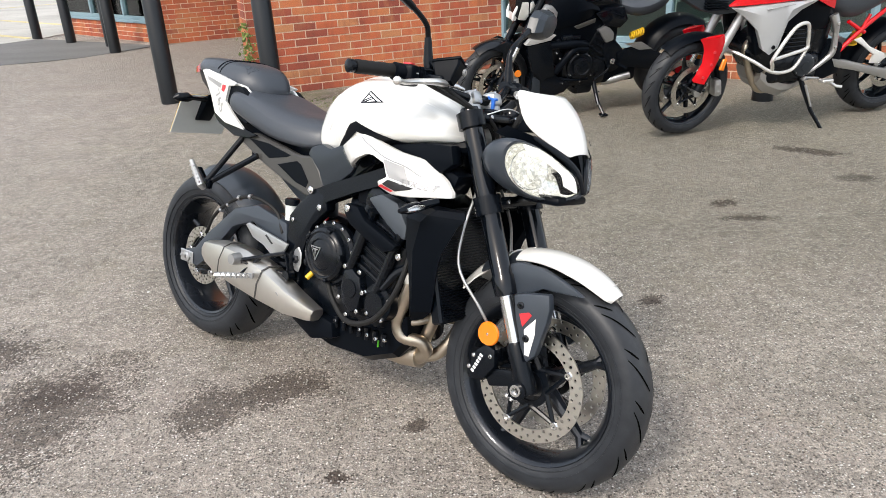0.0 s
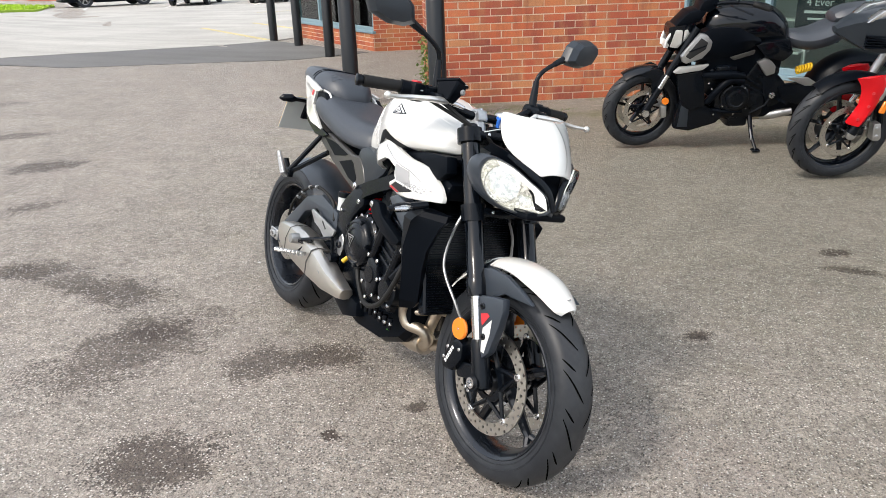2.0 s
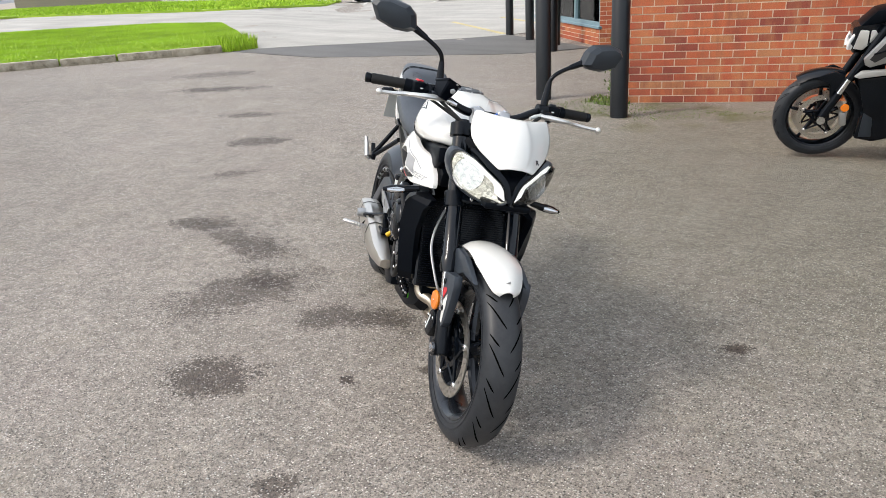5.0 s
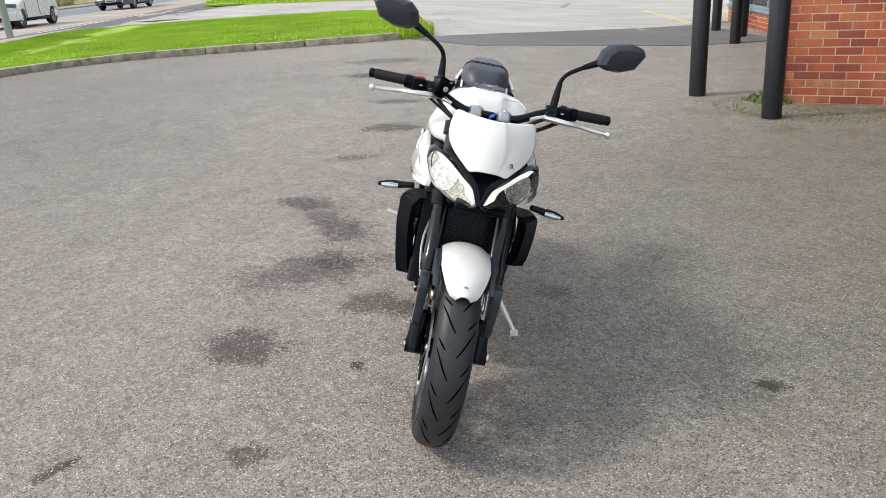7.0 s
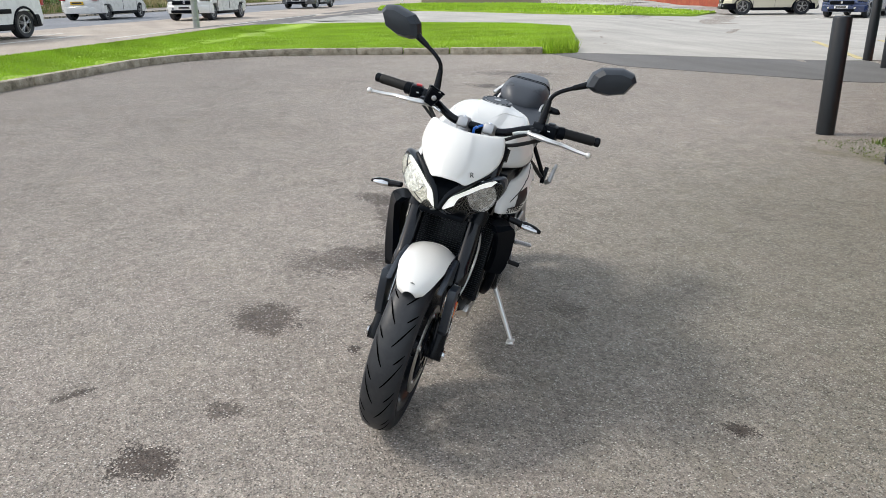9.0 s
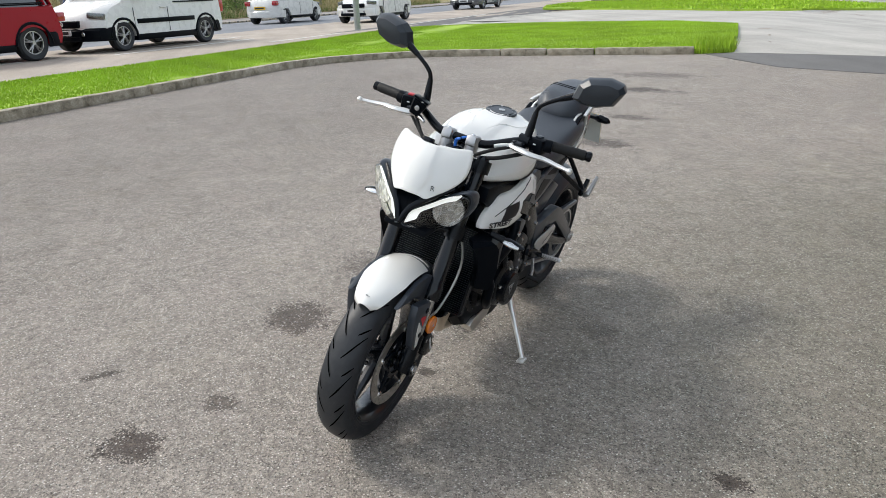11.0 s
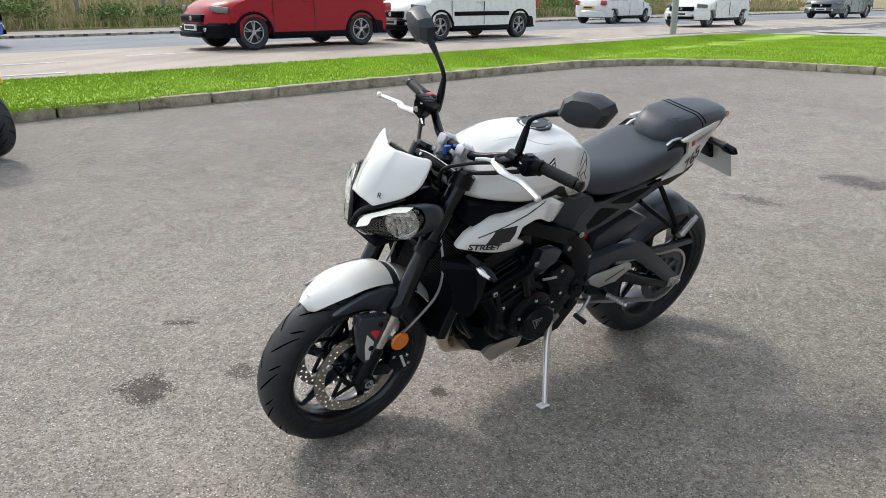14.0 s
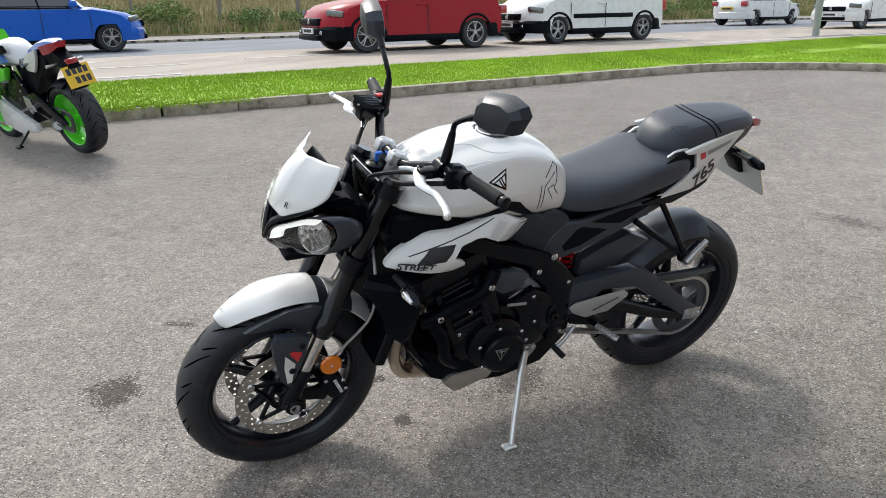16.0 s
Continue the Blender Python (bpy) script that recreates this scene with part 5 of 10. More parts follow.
    stem = [(1.098, FY + s * (0.205 + off), 1.05), (1.092, FY + s * (0.207 + off), 1.085), (1.086, FY + s * (0.210 + off), 1.14), (1.088, FY + s * (0.226 + off), 1.172), (1.082, FY + s * (0.275 + off), 1.204), (1.074, FY + s * (0.325 + off), 1.230)]
    mir = bp("mirror", join(tube(stem, 0.0072, 12, 5), tube(stem[:3], [0.013, 0.013, 0.009], 12), tube(stem[-2:] + [(1.070, FY + s * (0.352 + off), 1.242)], [0.009, 0.0125, 0.022], 14)), BLACKSATIN, "black bar mirror", front=True)
    fw_ = 0.022 if s > 0 else 0.015
    hc = Vector((1.045 + fw_, FY + s * (0.394 + off), 1.256))
    out = [(-0.092, -0.012), (-0.070, 0.030), (-0.040, 0.046), (0.030, 0.044), (0.068, 0.026), (0.076, 0.004), (0.040, -0.038), (-0.020, -0.044), (-0.066, -0.032)]
    rotm = Matrix.Translation(hc) @ Matrix.Rotation(radians(s * 14), 4, "X") @ Matrix.Rotation(radians(s * 10), 4, "Z") @ Matrix.Rotation(radians(8), 4, "Y")
    rings2 = []
    for k, push in ((0.35, 0.040), (0.75, 0.034), (0.96, 0.016), (1.0, 0.0), (1.0, -0.012), (0.93, -0.014), (0.92, -0.009)):
        rings2.append([rotm @ Vector((push, s * u * k, v * k)) for u, v in out])
    bp("mirror_shell", loft(rings2), DARKGREY, "black mirror shell", parent=mir, front=True, sharp=26)
    bp("mirror_glass", slab([(s * u * 0.91, v * 0.91) for u, v in out], -0.001, 0.001, m=rotm @ Matrix.Translation((-0.0105, 0, 0)) @ Matrix.Rotation(radians(90), 4, "Z")), MIRRORGLASS, parent=mir, front=True, smooth=False)

# brake fluid box on the right bar
RESM = Matrix.Translation((1.156, FY - 0.170, 1.066)) @ Matrix.Rotation(radians(14), 4, "Z") @ Matrix.Rotation(radians(-22), 4, "X") @ Matrix.Rotation(radians(-12), 4, "Y")
mc = bp("fluid_reservoir", join(loft([[RESM @ Vector((cx + x * kx, y * ky, z)) for x, y in ((-1, -0.8), (-0.85, -1), (0.85, -1), (1, -0.8), (1, 0.8), (0.85, 1), (-0.85, 1), (-1, 0.8))] for cx, kx, ky, z in ((-0.008, 0.020, 0.016, -0.040), (-0.004, 0.028, 0.021, -0.020), (0.0, 0.036, 0.0245, 0.0), (0.0, 0.037, 0.0255, 0.012))]), box(-0.040, 0.040, -0.028, 0.028, 0.013, 0.021, 0.003, 2, RESM)), PLASTIC, "black brake fluid box", parent=hb, front=True)
bp("reservoir_screws", join(*[bolt((1.160 + dx, FY - 0.165 + dy, 1.083), 0.004, 0.003, "z") for dx, dy in ((0.030, 0.020), (-0.030, -0.020))] + [bolt((1.196, FY - 0.158, 1.062), 0.009, 0.004, "x")]), ALLOY, parent=hb, front=True)
bp("lid_marks", join(*[box(-0.028 + 0.004 * (k % 2), 0.026 - 0.007 * (k % 3), -0.0012, 0.0012, 0.021, 0.0222, 0, 1, RESM @ Matrix.Translation((0, -0.017 + 0.007 * k, 0))) for k in range(6)]), DARKGREY, parent=mc, front=True, smooth=False)
# cables
for pts, r in (([(1.14, FY - 0.19, 1.03), (1.20, FY - 0.12, 0.98), (1.235, FY - 0.04, 0.93), (1.23, FY + 0.0, 0.82)], 0.006), ([(1.12, FY - 0.23, 1.03), (1.21, FY - 0.10, 0.965), (1.22, FY - 0.02, 0.9), (1.16, FY, 0.84)], 0.005),
               ([(1.14, FY + 0.19, 1.03), (1.21, FY + 0.13, 1.01), (1.24, FY + 0.06, 0.96), (1.20, FY + 0.02, 0.86)], 0.006), ([(1.11, FY + 0.24, 1.02), (1.18, FY + 0.15, 0.985), (1.20, FY + 0.05, 0.95), (1.15, FY + 0.02, 0.84)], 0.007)):
    bp("cable", tube(pts, r, 8, 8), RUBBER, "black control cable", parent=hb, front=True)
bp("cable_tie", tube([(1.225, FY - 0.075, 0.965), (1.24, FY + 0.0, 0.985), (1.225, FY + 0.10, 0.975)], 0.0018, 6, 5), WHITEINK, parent=hb, front=True)
ky = bp("ignition_barrel", lathe([(0.93, 0.03), (0.975, 0.03), (0.98, 0.022), (0.98, 0)], 18, "z", (1.19, FY, 0.0)), BLACKSATIN, front=True)
bp("key", join(box(1.185, 1.195, FY - 0.004, FY + 0.004, 0.98, 1.005, 0.001, 1), box(1.178, 1.198, FY + 0.0, FY + 0.012, 1.003, 1.010, 0.002, 1), tube([(1.17, FY + 0.01, 1.008), (1.15, FY + 0.03, 1.012), (1.135, FY + 0.05, 1.008)], 0.004, 6, 4)), BLUEPLASTIC, "blue key tag", parent=ky, front=True)

def bent(outline, f, s, y0, y1, bevel=0.0):
    """A plate with the outline (x, z) on one side of the bike, following the plan line y = f(x)."""
    bm = slab(outline, y0, y1, bevel, 1)
    bmesh.ops.triangulate(bm, faces=list(bm.faces))
    for v in bm.verts:
        v.co.y = TY + s * (v.co.y + f(v.co.x))
    return bm


def steps(*stops):
    return lambda x: ramp_of(x, *stops)


tail_y = steps((-0.12, 0.062), (-0.06, 0.080), (0.01, 0.099), (0.08, 0.115), (0.14, 0.125), (0.20, 0.133), (0.35, 0.141))
shroud_y = steps((0.745, 0.130), (0.80, 0.142), (0.86, 0.153), (0.96, 0.166), (1.02, 0.172), (1.10, 0.174), (1.17, 0.166), (1.225, 0.150))

# ---- tank and seat ----
TY = 0.006


def body_loft(rows, n_half):
    secs = []
    for x, half in rows:
        left = [Vector((x + (q[2] if len(q) > 2 else 0), TY + q[0], q[1])) for q in half]
        right = [Vector((v.x, 2 * TY - v.y, v.z)) for v in reversed(left[1:-1] if half[-1][0] == 0 else left[1:])]
        secs.append(left + right)
    return loft(secs)


tank_rows = [
    (1.190, [(0, 0.924), (0.040, 0.921), (0.080, 0.908), (0.100, 0.900), (0.095, 0.885), (0.07, 0.878)]),
    (1.130, [(0, 0.966), (0.055, 0.959), (0.120, 0.934), (0.158, 0.908), (0.150, 0.880), (0.08, 0.872)]),
    (1.050, [(0, 1.004), (0.062, 0.995), (0.142, 0.962), (0.197, 0.914), (0.186, 0.872), (0.09, 0.860)]),
    (0.960, [(0, 1.036), (0.068, 1.028), (0.147, 0.990), (0.207, 0.920), (0.194, 0.857), (0.10, 0.842)]),
    (0.870, [(0, 1.044), (0.070, 1.038), (0.142, 1.002), (0.196, 0.922), (0.178, 0.838), (0.10, 0.822)]),
    (0.780, [(0, 1.040), (0.066, 1.032), (0.126, 0.998), (0.164, 0.914), (0.144, 0.815), (0.09, 0.80)]),
    (0.700, [(0, 1.010), (0.056, 1.002), (0.102, 0.968), (0.124, 0.895), (0.118, 0.805), (0.08, 0.79)]),
    (0.640, [(0, 0.968), (0.048, 0.960), (0.086, 0.930), (0.108, 0.870), (0.108, 0.805), (0.08, 0.79)]),
    (0.590, [(0, 0.915), (0.040, 0.910), (0.070, 0.890), (0.088, 0.850), (0.090, 0.810), (0.07, 0.80)]),
]
def creased(rows):
    """Splits the loops of the tank so that a spine and a shoulder line stand out."""
    out = []
    for x, h in rows:
        up = min(1.0, max(0.0, (x - 0.60) / 0.15)) * min(1.0, max(0.0, (1.19 - x) / 0.1))
        (y1, z1), (y2, z2) = h[1], h[2]
        out.append((x, [h[0], (y1 * 0.74, z1 + 0.004 + 0.004 * up), (y1 * 0.98, z1 - 0.007 * up), ((y1 + y2) / 2, (z1 + z2) / 2 + 0.006), (y2 * 0.99, z2 + 0.010), (y2 * 1.05, z2 - 0.012), *h[3:]]))
    return out


def surface(ob, x, z, s):
    """Where a line along the bike's y meets a body panel, from the side s: place and normal in the bike's frame."""
    ev = ob.evaluated_get(bpy.context.evaluated_depsgraph_get())
    hit, co, no, _ = ev.ray_cast(Vector((x, s * 0.6, z)), Vector((0, -s, 0)))
    if hit and no.y * s < 0:
        no = -no
    return (co, no) if hit else (Vector((x, s * 0.12, z)), Vector((0, s, 0)))


def decal(name, ob, outline, s, mat, lift=0.0012, cuts=4, tilt=0.0):
    """A thin sticker that follows the panel's surface."""
    bm = bmesh.new()
    f = bm.faces.new([bm.verts.new((x, 0, z)) for x, z in outline])
    bmesh.ops.triangulate(bm, faces=[f])
    bmesh.ops.subdivide_edges(bm, edges=list(bm.edges), cuts=cuts, use_grid_fill=True)
    bmesh.ops.triangulate(bm, faces=list(bm.faces))
    for v in bm.verts:
        co, no = surface(ob, v.co.x, v.co.z, s)
        v.co = co + no * lift
    return part(name, bm, mat, ob)


def decal_text(name, ob, text, size, mat, x, z, s, turn=0.0, shear=0.2, squash=1.2, lift=0.0015, bold=0.0):
    o = writing(name, text, size, mat, Matrix.Translation((x, 0, z)) @ Matrix.Rotation(radians(180 if s > 0 else 0), 4, "Z") @ Matrix.Rotation(radians(90), 4, "X") @ Matrix.Rotation(radians(turn), 4, "Z"), ob, 0.0, shear=shear, squash=squash, bold=bold)
    for v in o.data.vertices:
        co, no = surface(ob, v.co.x, v.co.z, s)
        v.co = co + no * lift
    return o


tank = bp("fuel_tank", body_loft(creased(tank_rows), 6), WHITE, "white fuel tank", subsurf=2)
for s in (1, -1):
    # raised crease lines round the filler and along the shoulder
    for pts in ([(1.04, 0.020), (0.985, 0.040), (0.935, 0.062), (0.905, 0.098), (0.87, 0.112), (0.82, 0.108)], [(1.13, 0.085), (1.05, 0.112), (0.97, 0.128), (0.90, 0.132)]):
        line = []
        for q in curve_points([(x, TY + s * y, 0) for x, y in pts], 5):
            ev = tank.evaluated_get(bpy.context.evaluated_depsgraph_get())
            ok, co, no, _ = ev.ray_cast(Vector((q.x, q.y, 1.4)), Vector((0, 0, -1)))
            if ok:
                line.append(co - no * 0.0030)
        if len(line) > 3:
            part("tank_crease", tube(line, [0.003 + 0.002 * math.sin(math.pi * k / (len(line) - 1)) for k in range(len(line))], 8), WHITE, tank)
capm = Matrix.Translation((0.842, TY, 1.040)) @ Matrix.Rotation(radians(4), 4, "Y")
cp = bp("tank_cap", lathe([(0, 0.058), (0.004, 0.058), (0.006, 0.054), (0.004, 0.046), (0.003, 0.044), (0.006, 0.040), (0.007, 0.0)], 36, "z"), DARKGREY, "dark round tank cap", parent=tank)
cp.matrix_basis = capm
q = bp("cap_bolts", join(*[bolt((math.cos(a) * 0.050, math.sin(a) * 0.050, 0.005), 0.004, 0.002, "z") for a in [k * math.pi / 3.5 for k in range(7)]] + [lathe([(0.006, 0.012), (0.0085, 0.012), (0.0085, 0)], 14, "z")]), ALLOY, parent=tank)
q.matrix_basis = capm
# knee recess panels in black, lower trim
for s in (1, -1):
    bp("tank_trim", slab([(1.19, 0.880), (1.10, 0.875), (0.98, 0.858), (0.90, 0.842), (0.885, 0.832), (0.97, 0.82), (1.05, 0.808), (1.16, 0.80), (1.205, 0.83)], TY + s * 0.115, TY + s * 0.158, 0.012), PLASTIC, "black trim under the tank", parent=tank)
    # badge: dark three-cornered plate on the flank
    a, b, c = [Vector((x, z)) for x, z in (((0.932, 0.962), (0.870, 0.990), (0.879, 0.938)) if s > 0 else ((0.945, 0.964), (0.872, 0.992), (0.852, 0.954)))]
    decal("tank_badge", tank, [a, b, c], s, BLACKGLOSS, 0.0015)
    # pale bar along the upper edge and a split wedge below it
    mid = (a + b + c) / 3
    in_a, in_b, in_c = [q.lerp(mid, 0.22) for q in (a, b, c)]
    low = in_a.lerp(in_c, 0.24), in_b.lerp(in_c, 0.24)
    for k, q in enumerate(((in_a, in_b, in_b.lerp(in_c, 0.15), in_a.lerp(in_c, 0.15)), (low[0].lerp(low[1], 0.05), low[0].lerp(low[1], 0.36), in_c.lerp(low[0], 0.30)), (low[0].lerp(low[1], 0.64), low[0].lerp(low[1], 0.95), in_c.lerp(low[1], 0.30)), (low[0].lerp(low[1], 0.44), low[0].lerp(low[1], 0.56), in_c))):
        decal("badge_mark", tank, q, s, WHITEINK, 0.0024, 2)
    decal("tank_inset", tank, [(0.86, 0.904), (1.004, 0.873), (1.087, 0.851), (1.10, 0.830), (1.08, 0.826), (1.015, 0.846), (0.94, 0.866), (0.863, 0.876), (0.80, 0.841), (0.752, 0.808), (0.735, 0.818), (0.79, 0.860), (0.825, 0.893)], s, PLASTIC, 0.003)
    # thin letter outline at the tank's rear
    for pts in ([(0.733, 0.834), (0.733, 0.912)], [(0.718, 0.835), (0.717, 0.904), (0.673, 0.935)], [(0.717, 0.929), (0.683, 0.965), (0.667, 0.951), (0.663, 0.923), (0.665, 0.904), (0.675, 0.891), (0.656, 0.866)], [(0.677, 0.856), (0.703, 0.893), (0.677, 0.899)]):
        line = []
        for (xa, za), (xb, zb) in zip(pts, pts[1:]):
            for k in range(5):
                co, no = surface(tank, xa + (xb - xa) * k / 4, za + (zb - za) * k / 4, s)
                line.append(co + no * 0.0003)
        part("tank_line", tube(line, 0.0014, 6), INK if s > 0 else LIGHTINK, tank)

seat_rows = [
    (0.655, [(0, 0.872), (0.030, 0.870), (0.060, 0.862), (0.082, 0.845), (0.092, 0.812), (0.085, 0.80)]),
    (0.590, [(0, 0.882), (0.045, 0.880), (0.085, 0.868), (0.112, 0.842), (0.121, 0.796), (0.105, 0.780)]),
    (0.500, [(0, 0.888), (0.055, 0.888), (0.108, 0.878), (0.138, 0.850), (0.142, 0.800), (0.12, 0.784)]),
    (0.410, [(0, 0.902), (0.060, 0.903), (0.115, 0.896), (0.146, 0.868), (0.148, 0.812), (0.12, 0.796)]),
    (0.320, [(0, 0.928), (0.060, 0.928), (0.118, 0.926), (0.146, 0.904), (0.146, 0.832), (0.11, 0.815)]),
    (0.240, [(0, 0.948), (0.058, 0.946), (0.114, 0.944), (0.143, 0.928), (0.148, 0.860), (0.11, 0.845)]),
    (0.190, [(0, 0.950), (0.054, 0.947), (0.104, 0.945), (0.137, 0.930), (0.142, 0.872), (0.10, 0.86)]),
    (0.155, [(0, 0.950), (0.050, 0.947), (0.088, 0.938), (0.116, 0.922), (0.122, 0.890), (0.09, 0.88)]),
]
seat = bp("rider_seat", body_loft(seat_rows, 6), LEATHER, "black rider seat", subsurf=2)
pill_rows = [
    (0.276, [(0, 0.955), (0.020, 0.954), (0.030, 0.950), (0.036, 0.944), (0.036, 0.936), (0.030, 0.930)]),
    (0.262, [(0, 0.985), (0.030, 0.984), (0.048, 0.978), (0.060, 0.962), (0.060, 0.938), (0.045, 0.928)]),
    (0.232, [(0, 1.012), (0.045, 1.011), (0.066, 1.004), (0.086, 0.975), (0.091, 0.936), (0.070, 0.926)]),
    (0.195, [(0, 1.026), (0.054, 1.025), (0.080, 1.018), (0.104, 0.985), (0.112, 0.942), (0.090, 0.932)]),
    (0.140, [(0, 1.036), (0.060, 1.035), (0.087, 1.028), (0.110, 0.998), (0.116, 0.960), (0.095, 0.950)]),
    (0.060, [(0, 1.042), (0.060, 1.041), (0.085, 1.035), (0.106, 1.008), (0.108, 0.974), (0.090, 0.964)]),
    (-0.030, [(0, 1.044), (0.052, 1.043), (0.074, 1.037), (0.092, 1.014), (0.092, 0.986), (0.075, 0.976)]),
    (-0.105, [(0, 1.042), (0.044, 1.041), (0.062, 1.035), (0.074, 1.012), (0.072, 0.990), (0.055, 0.982)]),
    (-0.130, [(0, 1.026), (0.034, 1.024), (0.046, 1.018), (0.054, 1.006), (0.052, 0.996), (0.040, 0.990)]),
]
pil = bp("pillion_seat", body_loft(pill_rows, 6), LEATHER, "black pillion seat pad", subsurf=1)
def pad_line(name, pts, r, mat):
    """A thin line laid on the pillion pad from above."""
    ev = pil.evaluated_get(bpy.context.evaluated_depsgraph_get())
    line = []
    for q in curve_points([(x, y, 0) for x, y in pts], 4) if len(pts) > 2 else [Vector((*pts[0], 0)).lerp(Vector((*pts[1], 0)), k / 5) for k in range(6)]:
        hit, co, no, _ = ev.ray_cast(Vector((q.x, q.y, 1.3)), Vector((0, 0, -1)))
        if hit:
            line.append(co)
    return part(name, tube(line, r, 6), mat, pil)


for x_ in (0.0, -0.022):
    pad_line("pillion_seam", [(0.078 + x_, TY - 0.106), (0.098 + x_, TY - 0.088), (0.116 + x_, TY - 0.050), (0.120 + x_, TY), (0.116 + x_, TY + 0.050), (0.098 + x_, TY + 0.088), (0.078 + x_, TY + 0.106)], 0.0026, PLASTIC)
for s in (1, -1):
    for a, b in (((0.222, 0.046), (0.176, 0.074)), ((0.176, 0.074), (0.210, 0.084)), ((0.210, 0.084), (0.222, 0.046)), ((0.200, 0.060), (0.196, 0.080))):
        pad_line("seat_emblem", [(a[0], TY + s * a[1]), (b[0], TY + s * b[1])], 0.0011, DARKGREY)
for s in (1, -1):
    # tail: white flank panel round a dark recess, black lower panel
    tp = bp("tail_panel", bent([(0.215, 0.962), (0.19, 0.968), (0.10, 0.984), (0.0, 0.997), (-0.075, 1.004), (-0.065, 0.985), (-0.02, 0.949), (0.028, 0.906), (0.070, 0.850), (0.15, 0.824), (0.275, 0.812), (0.190, 0.866), (0.146, 0.897), (0.166, 0.950), (0.206, 0.953)], tail_y, s, -0.012, 0.002, 0.002), WHITE, "white tail panel with model number")
    decal_text("model_number", tp, "765", 0.060 if s > 0 else 0.050, INK if s > 0 else GREYINK, 0.106, 0.872 if s > 0 else 0.892, s, 34 if s > 0 else -50, 0.15 * s, 1.15, bold=0.0022 if s > 0 else 0.0)
    decal("tail_red_mark", tp, [(0.152, 0.950), (0.128, 0.953), (0.117, 0.932), (0.139, 0.928)], s, REDSTICK, 0.0015, 2)
    decal("tail_grey_mark", tp, [(0.118, 0.955), (-0.007, 0.975), (0.001, 0.962), (0.109, 0.939)], s, GREYINK, 0.0015, 3)
    bp("tail_recess", bent([(0.280, 0.925), (0.235, 0.952), (0.160, 0.955), (0.140, 0.895), (0.190, 0.862), (0.270, 0.83), (0.31, 0.86)], tail_y, s, -0.030, -0.010, 0.003), PLASTIC, "black recess", parent=tp)
    bp("tail_lower", bent([(0.275, 0.816), (0.15, 0.828), (0.070, 0.854), (0.035, 0.880), (0.070, 0.832), (0.100, 0.818), (0.215, 0.786), (0.30, 0.788), (0.345, 0.802)], tail_y, s, -0.014, -0.002, 0.002), BLACKSATIN, "black lower tail panel", parent=tp)
    bp("tail_shoulder", bent([(0.285, 0.908), (0.262, 0.935), (0.234, 0.954), (0.19, 0.963), (0.14, 0.968), (0.14, 0.956), (0.185, 0.952), (0.225, 0.941), (0.268, 0.903)], lambda x: 0.102, s, -0.006, 0.004, 0.002), WHITE, parent=tp)
under = bp("tail_underside", loft([[Vector((x, TY + y, z)) for y, z in ((-w, zt), (w, zt), (w * 0.8, zb), (-w * 0.8, zb))] for x, w, zt, zb in ((0.50, 0.10, 0.80, 0.76), (0.30, 0.122, 0.86, 0.79), (0.15, 0.118, 0.90, 0.82), (0.0, 0.095, 0.965, 0.90), (-0.12, 0.060, 0.992, 0.955), (-0.155, 0.04, 0.995, 0.98))]), PLASTIC, "black tail underside")
bp("tail_light", loft([[Vector((x, TY + y, z)) for y, z in ((-w, zt), (w, zt), (w, zb), (-w, zb))] for x, w, zt, zb in ((-0.105, 0.050, 1.014, 0.988), (-0.15, 0.043, 1.012, 0.984), (-0.190, 0.030, 0.998, 0.978))]), REDLENS, "red tail light", parent=under)
bp("plate_hanger", join(tube([(-0.03, TY, 0.935), (-0.10, TY, 0.90), (-0.165, TY, 0.875)], [0.022, 0.016, 0.012], 10, 4, flat=0.7), slab([(-0.10, 0.905), (-0.17, 0.88), (-0.20, 0.80), (-0.17, 0.80), (-0.12, 0.86)], TY - 0.03, TY + 0.03, 0.006)), PLASTIC, "black plate hanger", parent=under)
bp("tail_indicator", join(tube([(-0.118, TY - 0.165, 0.882), (-0.116, TY - 0.15, 0.886), (-0.114, TY - 0.11, 0.888), (-0.115, TY - 0.088, 0.885), (-0.12, TY + 0.0, 0.882), (-0.115, TY + 0.088, 0.885), (-0.114, TY + 0.11, 0.888), (-0.116, TY + 0.15, 0.886), (-0.118, TY + 0.165, 0.882)], [0.003, 0.015, 0.018, 0.007, 0.008, 0.007, 0.018, 0.015, 0.003], 14), ), BLACKSATIN, "black rear indicators", parent=under)
pm = Matrix.Translation((-0.178, TY, 0.822)) @ Matrix.Rotation(radians(28), 4, "Y")
pl = bp("number_plate", box(-0.002, 0.002, -0.114, 0.114, -0.085, 0.085, 0.001, 1, pm), PLATEWHITE, "number plate with grey back and yellow front")
bp("plate_face", box(-0.0034, -0.0022, -0.114, 0.114, -0.085, 0.085, m=pm), PLATEYELLOW, parent=pl, smooth=False)
bp("plate_marks", join(*[box(-0.0042, -0.0034, -0.085, 0.085, z0, z0 + 0.045, m=pm) for z0 in (0.015, -0.06)]), INK, parent=pl, smooth=False)

# ---- side shrouds ----
def flare(x, z):
    """How far the shroud stands out from the middle: widest about the hook, drawn in to the fork and the knee."""
    u, w = x - 1.0, z - 0.79
    return 0.2275 - 0.0659 * u - 0.1279 * w - 1.8368 * u * u - 8.3337 * w * w - 4.6155 * u * w - 0.15 * max(0.0, 0.92 - x)


